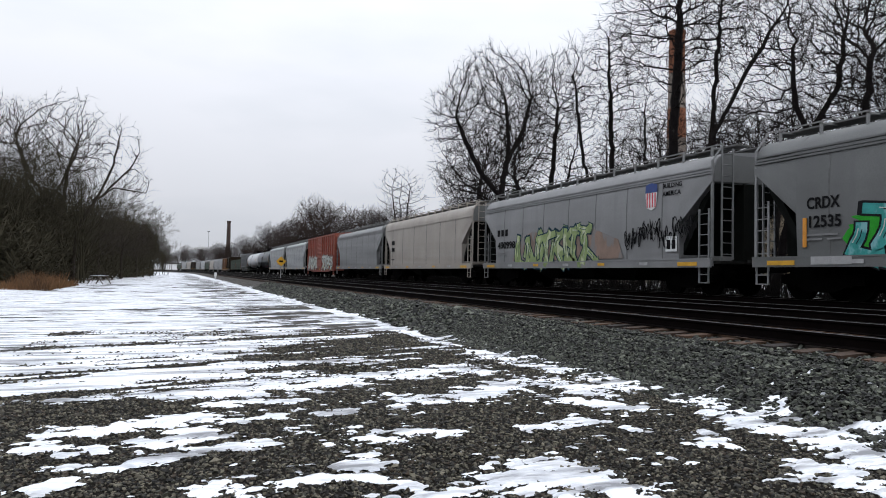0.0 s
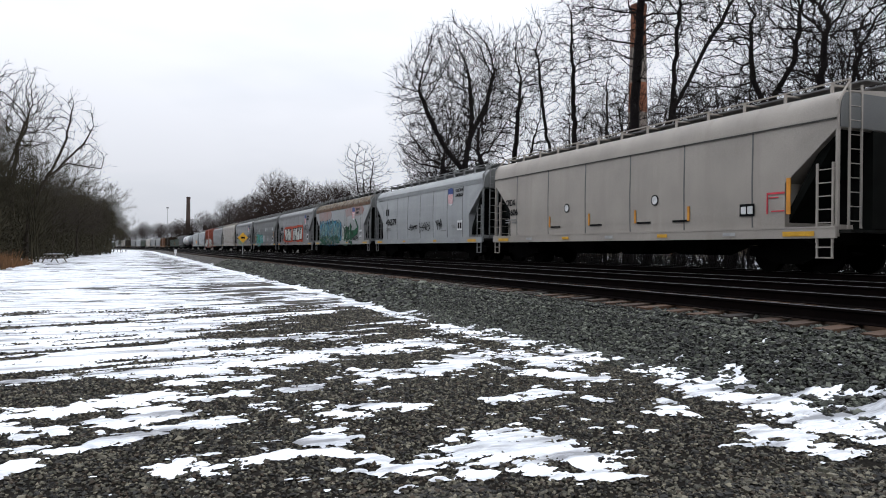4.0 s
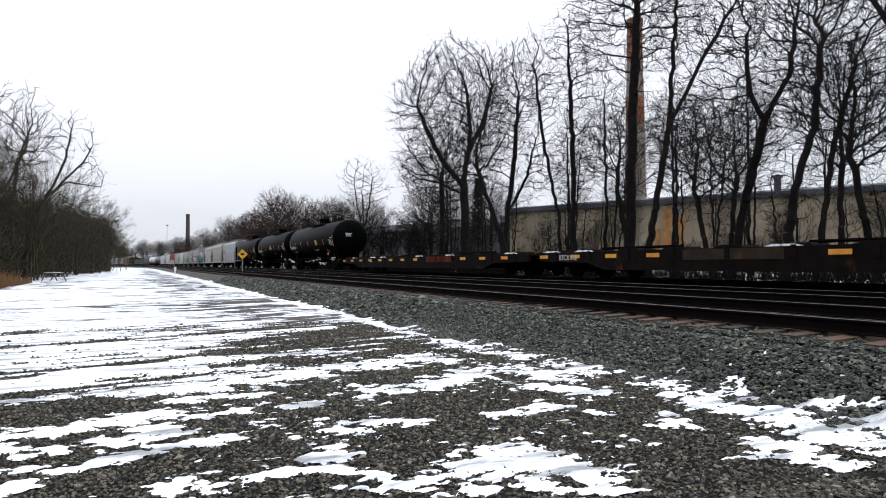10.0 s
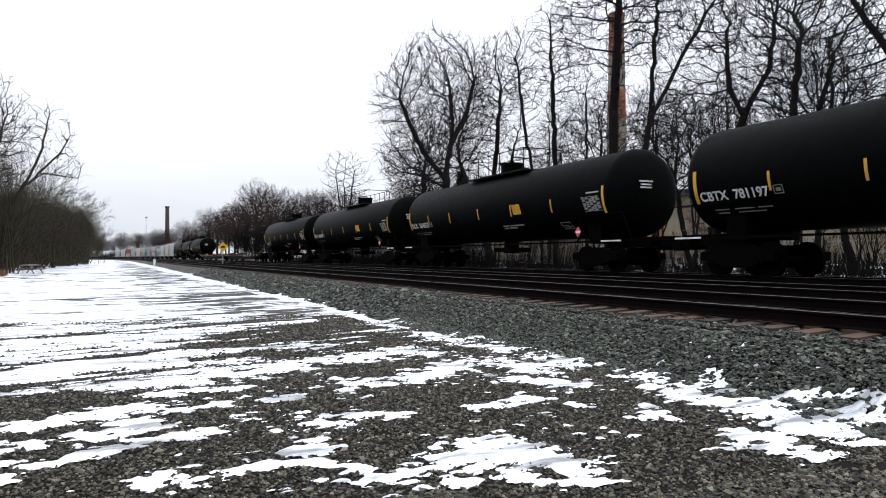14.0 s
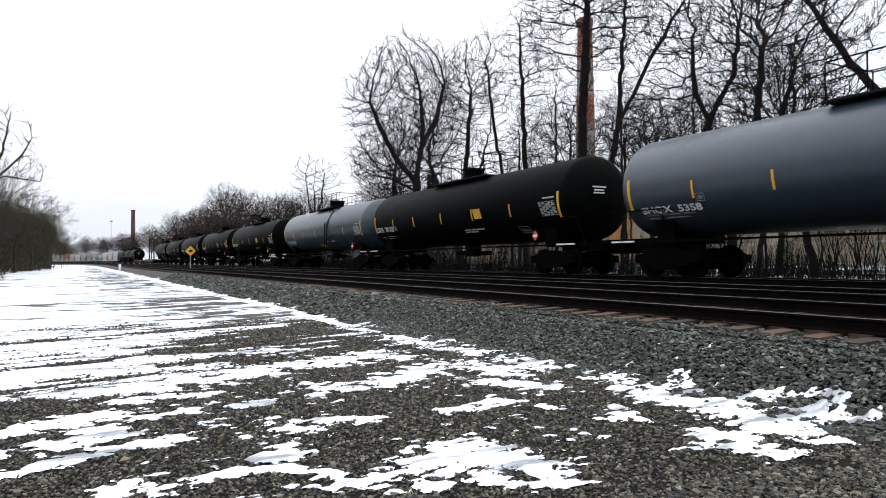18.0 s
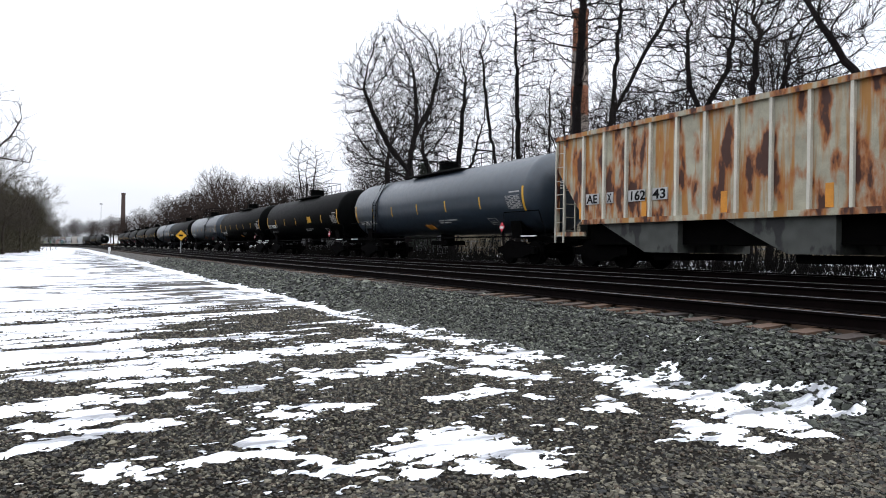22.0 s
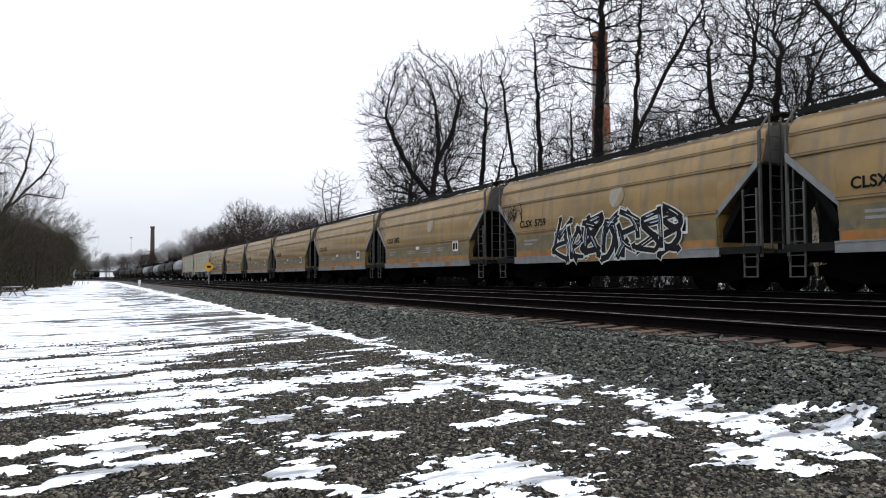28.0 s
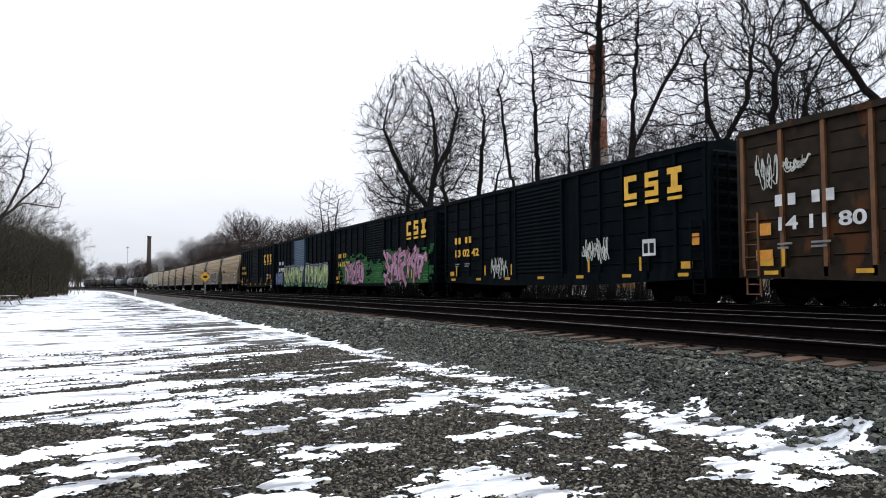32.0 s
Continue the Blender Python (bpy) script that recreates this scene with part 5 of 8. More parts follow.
def box_car(length, paint, rib_paint, door_paint, label, number="", letter="csx_yellow", big=True, emblem_at=(-5.0, 0.93, 3.2)):
    car = empty("box_car", label, "box car", "cars of the train")
    h, z0, z1 = length / 2, 0.72, 4.45
    part("body", shared(("box_body", length), lambda: Shape().prism_y([(-1.50, z0), (-1.50, z1), (-1.3, z1 + 0.08), (0, z1 + 0.22), (1.3, z1 + 0.08), (1.50, z1), (1.50, z0)], -h, h)), paint, car)
    d0, d1 = -1.35, 1.75
    ys = [y for y in np.linspace(-h + 0.08, h - 0.08, 15) if not d0 - 0.3 < y < d1 + 0.3]
    for y in ys:
        for sx in (-1, 1):
            part("side_post", shared(("boxpost", sx), lambda: Shape().box(min(sx * 1.5, sx * 1.58), max(sx * 1.5, sx * 1.58), -0.05, 0.05, z0, z1)), rib_paint, car, "", pose(0, float(y), 0))
    gaps = [(a, b) for a, b in zip(ys[:-1], ys[1:]) if b - a < 1.6]
    for a, b in gaps:
        w = float(b - a) / 2 - 0.16
        for k in range(7):
            part("panel_bead", shared(("bead", round(w, 2)), lambda: Shape().prism_y([(-1.49, -0.045), (-1.535, 0), (-1.49, 0.02)], -w, w)), paint, car, "", pose(0, float(a + b) / 2, z0 + 0.5 + k * 0.47))
    part("top_rail", shared(("boxtop", length), lambda: Shape().box(-1.6, -1.49, -h, h, z1 - 0.1, z1 + 0.05).box(1.49, 1.6, -h, h, z1 - 0.1, z1 + 0.05)), paint, car)
    part("side_sill", shared(("boxsill", length), lambda: Shape().prism_x([(-h, 0.95), (h, 0.95), (h, 0.72), (3.2, 0.55), (-3.2, 0.55), (-h, 0.72)], -1.58, -1.49)), paint, car)

    door = part("sliding_door", shared(("boxdoor",), lambda: Shape().box(-1.56, -1.5, d0, d1, 0.85, z1 - 0.15)), door_paint, car)
    for k in range(22):
        part("corrugation", shared(("doorrib",), lambda: Shape().prism_y([(-1.56, 0), (-1.60, 0.04), (-1.60, 0.08), (-1.56, 0.12)], d0 + 0.06, d1 - 0.06)), door_paint, door, "", pose(0, 0, 1.0 + k * 0.148))
    for y in (d0, d1):
        part("door_post", shared(("doorpost",), lambda: Shape().box(-1.63, -1.5, -0.05, 0.05, 0.8, z1 - 0.1)), door_paint, door, "", pose(0, y, 0))
    for d in (-1, 1):
        wall = part("car_end", shared(("boxend",), lambda: Shape().box(-1.42, 1.42, -0.02, 0.004, z0, z1)), paint, car, "", pose(0, d * h, 0, 0, 0, 0 if d > 0 else 180))
        for k in range(9):
            part("end_corrugation", shared(("endrib",), lambda: Shape().prism_x([(0, 0), (0.09, 0.09), (0.09, 0.17), (0, 0.26)], -1.4, 1.4)), paint, wall, "", pose(0, 0, 1.0 + k * 0.38))
        for sx in (-1, 1):
            part("corner_post", shared(("boxcorner",), lambda: Shape().box(-0.065, 0.065, -0.02, 0.1, z0, z1)), paint, wall, "", pose(sx * 1.485, 0, 0))
        part("ladder", ladder_mesh(1.6, 0.42, 5), rib_paint, car, "", pose(-1.62, d * (h - 0.35), 0.75))
        part("end_ladder", ladder_mesh(3.3, 0.42, 9), rib_paint, car, "", pose(-1.1, d * (h + 0.13), 0.9, 0, 0, 90))
        part("step_stirrup", shared(("stirrup",), lambda: Shape()), rib_paint, car, "", pose(-1.55, d * (h - 0.35), 0.28))
    for k, y in enumerate(np.linspace(-h + 0.9, h - 0.9, 7)):
        part("side_reflector", shared(("boxrefl",), lambda: Shape().box(-0.004, 0.004, -0.2, 0.2, 0, 0.1)), M["yellow"], car, "yellow reflector", pose(-1.60, float(y), 0.78))
    for y in (h - 1.28, h - 3.9, h - 6.0, -h + 5.1, -h + 2.6):
        part("post_reflector", shared(("postrefl",), lambda: Shape().box(-0.004, 0.004, -0.045, 0.045, 0, 0.42)), M["yellow"], car, "upright yellow reflector", pose(-1.634, y, 0.98))
    for y in (h - 0.75, -h + 0.75):
        part("sill_patch", shared(("sillpatch",), lambda: Shape().box(-0.004, 0.004, -0.22, 0.22, 0, 0.2)), M["yellow"], car, "", pose(-1.60, y, 1.0))
    mat = M[letter]
    if number:
        side_bars(car, mat, -1.60, [(h - 1.06, 2.45, 0.20, 0.28), (h - 1.42, 2.45, 0.20, 0.28), (h - 2.05, 2.45, 0.20, 0.28), (h - 2.41, 2.45, 0.20, 0.28)], "owner_mark_bars")
        lettering(number, 0.32, mat, car, -1.635, h - 1.05, 1.86, "car_number", 2.2)
        side_bars(car, M["grey_letter"], -1.60, [(h - 1.1, 1.50, 0.4, 0.05), (h - 1.1, 1.40, 0.3, 0.05), (h - 2.0, 1.50, 0.5, 0.05), (h - 2.0, 1.40, 0.4, 0.05)])
    if big:
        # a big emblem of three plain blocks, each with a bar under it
        def emblem(k):
            s = Shape().box(-1.606, -1.594, -0.28, 0.28, 0.56, 0.74).box(-1.606, -1.594, -0.28, 0.28, 0.0, 0.18)
            if k == 1:
                s.box(-1.606, -1.594, -0.28, 0.28, 0.29, 0.45).box(-1.606, -1.594, 0.12, 0.28, 0.45, 0.56).box(-1.606, -1.594, -0.28, -0.12, 0.18, 0.29)
            else:
                s.box(-1.606, -1.594, *((0.10, 0.28) if k == 0 else (-0.13, 0.13)), 0.18, 0.56)
            return s.box(-1.606, -1.594, -0.28, 0.28, -0.2, -0.1)
        first, step, low = emblem_at
        for k in range(3):
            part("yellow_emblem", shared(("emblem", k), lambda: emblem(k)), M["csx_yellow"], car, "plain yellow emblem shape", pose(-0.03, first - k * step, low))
    add_running_gear(car, h + 0.55, h - 1.7)
    return car


# ---------------------------------------------------------------- long flat car


def flat_car(length, label, number, seed):
    car = empty("flat_car", label, "flat car", "cars of the train")
    h = length / 2
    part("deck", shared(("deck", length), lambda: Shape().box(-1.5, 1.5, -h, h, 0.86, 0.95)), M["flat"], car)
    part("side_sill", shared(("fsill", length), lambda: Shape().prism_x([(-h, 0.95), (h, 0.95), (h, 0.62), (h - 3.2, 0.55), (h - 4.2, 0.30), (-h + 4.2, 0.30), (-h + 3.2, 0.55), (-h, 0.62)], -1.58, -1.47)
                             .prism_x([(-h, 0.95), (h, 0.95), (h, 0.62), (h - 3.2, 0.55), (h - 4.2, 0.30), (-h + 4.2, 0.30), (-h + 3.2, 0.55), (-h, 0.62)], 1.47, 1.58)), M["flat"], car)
    rng = random.Random(seed)
    n = int(length / 2.1)
    for k in range(n):
        y = -h + 1.2 + k * (length - 2.4) / (n - 1)
        part("deck_stake", shared(("fstake",), lambda: Shape().prism_x([(-0.5, 0), (0.5, 0), (0.42, 0.08), (-0.42, 0.08)], -1.55, -0.9).box(-1.62, -1.55, -0.08, 0.08, -0.3, 0.04)), M["flat"], car, "", pose(0, y, 0.95))
        if rng.random() < 0.45:
            part("snow_edge", shared(("fsnow",), lambda: Shape().prism_x([(-0.55, 0), (-0.3, 0.05), (0.35, 0.06), (0.6, 0)], -1.6, -1.2)), M["snow"], car, "line of snow on the deck edge", pose(0, y + 0.3, 0.955))
        part("sill_reflector", shared(("frefl",), lambda: Shape().box(-0.004, 0.004, -0.3, 0.3, 0, 0.13)), M["yellow" if k % 3 else "orange"], car, "", pose(-1.587, y + 0.9, 0.72))
    for k in range(3):
        part("tie_down_bar", shared(("fbar",), lambda: Shape().tube((-1.2, -2.0, 1.06), (-1.2, 2.0, 1.06), 0.05, n=6).box(-1.25, -1.15, -2.0, -1.9, 0.95, 1.06).box(-1.25, -1.15, 1.9, 2.0, 0.95, 1.06)), M["iron"], car, "", pose(0, -h * 0.6 + k * h * 0.6, 0))
    part("rust_panel", shared(("fpanel",), lambda: Shape().box(-0.004, 0.004, -1.8, 1.8, 0, 0.30)), M["rust_red"] if seed == 1 else M["brown"], car, "rusty brown sill panel", pose(-1.588, -4.7 if seed == 1 else h * 0.3, 0.63))
    lettering(number, 0.19, M["stencil"], car, -1.59, h * 0.52 if seed == 1 else h - 1.4, 0.66, "car_number")
    if seed == 2:
        side_bars(car, M["grey_letter"], -1.59, [(-h * 0.18 - k * 0.34, 0.62, 0.24, 0.24) for k in range(17) if k not in (7, 12)], "owner_name_bars")
    add_running_gear(car, h + 0.4, h - 2.2)
    return car


def gondola(length, paint, label):
    car = empty("gondola_car", label, "freight car", "cars of the train")
    h = length / 2
    s = Shape()
    for x in (-1.5, 1.42):
        s.box(x, x + 0.08, -h, h, 0.9, 3.4)
    for y in (-h, h - 0.08):
        s.box(-1.42, 1.42, y, y + 0.08, 0.9, 3.4)
    s.box(-1.42, 1.42, -h + 0.08, h - 0.08, 0.9, 1.0)
    part("body", s, paint, car)
    for k in range(9):
        part("side_post", shared(("gpost",), lambda: Shape().box(-1.58, -1.5, -0.06, 0.06, 0.9, 3.4)), paint, car, "", pose(0, -h + 0.2 + k * (length - 0.4) / 8, 0))
    add_running_gear(car, h + 0.5, h - 1.7)
    return car

# ---------------------------------------------------------------- trees and brush


def limb_mesh(segs, sides):
    """Tapered tubes from segments (start, end, radius, radius), as one mesh."""
    a, b = np.array([s[0] for s in segs]), np.array([s[1] for s in segs])
    r0, r1 = np.array([s[2] for s in segs]), np.array([s[3] for s in segs])
    d = b - a
    d /= np.linalg.norm(d, axis=1)[:, None] + 1e-9
    ref = np.where(np.abs(d[:, 2:3]) < 0.9, np.array([[0, 0, 1.0]]), np.array([[1.0, 0, 0]]))
    u = np.cross(d, ref)
    u /= np.linalg.norm(u, axis=1)[:, None] + 1e-9
    w = np.cross(d, u)
    ang = np.arange(sides) * 2 * np.pi / sides
    ring = u[:, None] * np.cos(ang)[None, :, None] + w[:, None] * np.sin(ang)[None, :, None]
    v = np.concatenate([a[:, None] + ring * r0[:, None, None], b[:, None] + ring * r1[:, None, None]], 1)
    i = np.arange(sides)
    q = np.stack([i, (i + 1) % sides, sides + (i + 1) % sides, sides + i], 1)
    f = (q[None] + (np.arange(len(segs)) * 2 * sides)[:, None, None]).reshape(-1, 4)
    return v.reshape(-1, 3), f


def colonise(seed, stems, blobs, count, trunk_r, step=0.40, kill=0.42, gnarl=0.22, tip=0.0085, twigs=2.2, twig_len=0.7, dense=2.4):
    """A bare tree that grows from its stems towards scattered buds until it fills the crown.
    stems: lines of (x, y, z); blobs: ellipsoids (x, y, z, half width, half height) of the crown. Returns trunk, limb and twig segments."""
    rng = np.random.default_rng(seed)
    vol = np.array([b[3] ** 2 * b[4] for b in blobs])
    share = np.maximum(1, (count * dense * vol / vol.sum()).astype(int))
    buds = []
    for (cx, cy, cz, hw, hh), k in zip(blobs, share):
        d = rng.normal(size=(k, 3))
        d /= np.linalg.norm(d, axis=1)[:, None]
        d *= rng.random(k)[:, None] ** 0.38
        buds.append(np.array([cx, cy, cz]) + d * np.array([hw, hw, hh]))
    buds = np.concatenate(buds)
    nodes, parent, main = [], [], 0
    for line in stems:
        line = [np.array(p, float) for p in line]
        last = -1
        if nodes:
            last = int(np.argmin([np.linalg.norm(q - line[0]) for q in nodes]))
        for p, q in zip(line[:-1], line[1:]):
            n = max(1, int(np.linalg.norm(q - p) / step))
            for k in range(n + (p is line[0] and last < 0)):
                f = k / n if last < 0 or (p is line[0] and not nodes) else (k + 1) / n
                nodes.append(p + (q - p) * min(f, 1) + rng.normal(0, 0.035, 3) * np.array([1, 1, 0.3]))
                parent.append(last)
                last = len(nodes) - 1
        main = main or len(nodes)
    woody = len(nodes)
    pts = np.zeros((40000, 3))
    pts[:woody] = nodes
    size, kids = woody, np.zeros(40000, int)
    head = np.zeros((40000, 3))
    for k in range(woody):
        head[k] = pts[k] - pts[parent[k]] if parent[k] >= 0 else (0, 0, 1)
    head[:woody] /= np.linalg.norm(head[:woody], axis=1)[:, None] + 1e-6
    gap = np.full(len(buds), 1e9)
    near = np.zeros(len(buds), int)
    fresh = np.arange(woody)
    for turn in range(110):
        for lo in range(0, len(fresh), 400):
            part_ids = fresh[lo:lo + 400]
            q = pts[part_ids]
            dist = np.sqrt(np.maximum((buds ** 2).sum(1)[:, None] + (q ** 2).sum(1)[None] - 2 * buds @ q.T, 0))
            j = dist.argmin(1)
            m = dist[np.arange(len(buds)), j]
            better = m < gap
            gap[better], near[better] = m[better], part_ids[j[better]]
        keep = gap > kill
        buds, gap, near = buds[keep], gap[keep], near[keep]
        if not len(buds) or size > 38000:
            break
        pull = np.zeros((size, 3))
        way = buds - pts[near]
        np.add.at(pull, near, way / np.linalg.norm(way, axis=1)[:, None])
        grow = np.unique(near)
        grow = grow[kids[grow] < 4]
        if not len(grow):
            break
        d = pull[grow]
        d /= np.linalg.norm(d, axis=1)[:, None] + 1e-6
        d += 0.45 * head[grow] + rng.normal(0, gnarl, d.shape) + np.array([0, 0, 0.10])
        d /= np.linalg.norm(d, axis=1)[:, None]
        head[size:size + len(grow)] = d
        pts[size:size + len(grow)] = pts[grow] + d * step
        kids[grow] += 1
        parent += list(grow)
        fresh = np.arange(size, size + len(grow))
        size += len(grow)
    pts, parent = pts[:size], np.array(parent)
    power, e = np.zeros(size), 2.03
    for k in range(size - 1, -1, -1):
        power[k] = max(power[k], tip ** e)
        if parent[k] >= 0:
            power[parent[k]] += power[k]
    r = power ** (1 / e)
    z = pts[:main, 2]
    r = np.minimum(r, trunk_r * 0.8)
    r[main:woody] = np.minimum(r[main:woody], trunk_r * 0.5)
    r[:main] = np.maximum(r[:main], trunk_r * np.clip(1.05 - 0.9 * z / max(z.max(), 1), 0.1, 1))
    trunk = [(pts[parent[k]], pts[k], r[parent[k]], r[k]) for k in range(1, woody) if parent[k] >= 0]
    limbs = [(pts[parent[k]], pts[k], min(r[parent[k]], r[k] * 1.25), r[k]) for k in range(woody, size)]
    fine = []
    thin = np.flatnonzero((r < tip * 5) & (np.arange(size) >= woody))
    for k in rng.choice(thin, int(len(thin) * twigs)) if len(thin) else []:
        d = head[k] * 0.8 + rng.normal(0, 0.45, 3) + np.array([0, 0, 0.25])
        d /= np.linalg.norm(d)
        ln = twig_len * rng.uniform(0.5, 1.4)
        fine.append((pts[k], pts[k] + d * ln, tip * 0.8, tip * 0.45))
    return trunk, limbs, fine


def grow_thicket(seed, height, trunk_r):
    """Many thin stems from one root, each a trunk segment list, and their twigs."""
    rng = random.Random(seed)
    trunk, crown, stems = [], [], []

    def turn(d, amount):
        v = Vector((rng.gauss(0, 1), rng.gauss(0, 1), rng.gauss(0, 1)))
        v -= d * v.dot(d)
        return (d + v.normalized() * amount).normalized()

    def branch(pos, d, length, radius, level):
        n = max(2, min(9, int(length / (0.65 if level < 2 else 0.45 if level < 3 else 0.3))))
        step = length / n
        pts, r = [pos], radius
        out = trunk if level == 0 else crown
        for k in range(n):
            d = turn(d, rng.uniform(0.3, 1.0) * (0.13 if level == 0 else 0.25))
            d = (d + Vector((0, 0, 0.12 * (0.5 if level < 2 else 0.25)))).normalized()
            nxt = pos + d * step
            r2 = max(radius * (1 - 0.75 * (k + 1) / n), 0.0052)
            out.append((tuple(pos), tuple(nxt), r, r2))
            pos, r = nxt, r2
            pts.append(pos)
        if level >= 4:
            return
        for k in range((9, 6, 4, 2)[level]):
            t = rng.uniform(0.3, 1.0) if level else 0.1 + 0.9 * (k + rng.random()) / 9
            i = min(int(t * n), n - 1)
            at = pts[i].lerp(pts[i + 1], t * n - i)
            cd = turn((pts[i + 1] - pts[i]).normalized(), 0.6 * rng.uniform(0.5, 1.25))
            ln = length * rng.uniform(0.38, 0.62) if level else height * 0.5 * (1.05 - 0.6 * t) * rng.uniform(0.75, 1.1)
            branch(at, cd, ln, max(radius * (1 - 0.75 * t) * rng.uniform(0.5, 0.75), 0.0052), level + 1)
    for k in range(5):
        stems.append(len(trunk))
        branch(Vector((rng.uniform(-1.5, 1.5), rng.uniform(-1.5, 1.5), 0)), turn(Vector((0, 0, 1)), 0.25), height * rng.uniform(0.6, 1.0), trunk_r, 0)
    cuts = stems + [len(trunk)]
    return [trunk[a:b] for a, b in zip(cuts[:-1], cuts[1:])], crown


TREES = {}


def tree_meshes(kind):
    """Trunk, crown (or stem) meshes of a kind, grown once. A kind is the name of a form or (seed, height, radius) of a thicket."""
    if kind not in TREES:
        if isinstance(kind, str):
            trunk, limbs, fine = colonise(**FORMS[kind])
            v0, f0 = limb_mesh(limbs, 4)
            v1, f1 = limb_mesh(fine, 3)
            crown = numpy_mesh("crown", np.concatenate([v0, v1]), np.concatenate([f0, f1 + len(v0)]), M["bark"])
            TREES[kind] = [numpy_mesh("trunk", *limb_mesh(trunk, 8), M["bark"]), crown]
        else:
            stems, crown = grow_thicket(*kind)
            TREES[kind] = [numpy_mesh("stem", *limb_mesh(t, 6), M["bark"]) for t in stems] + [numpy_mesh("crown", *limb_mesh(crown, 3), M["bark"])]
    return TREES[kind]


def plant(kind, x, y, turn=0.0, scale=1.0, mat="bark", label="", name="tree", group="bare trees along the line", lean=0.0, crown_mat=None):
    t = empty(name, label or "bare winter tree with a dark trunk and fine twigs", "tree" if name == "tree" else "bush", group)
    t.matrix_basis = pose(x, y, float(ground_z(x, y)), 0, lean, turn) @ Matrix.Scale(scale, 4)
    meshes = tree_meshes(kind)
    for me in meshes:
        part_name = "crown" if me is meshes[-1] else "trunk" if name == "tree" else "stem"
        part(part_name, me, M[crown_mat or ("twig" if mat == "bark" else mat)] if part_name == "crown" else M[mat], t)
    return t


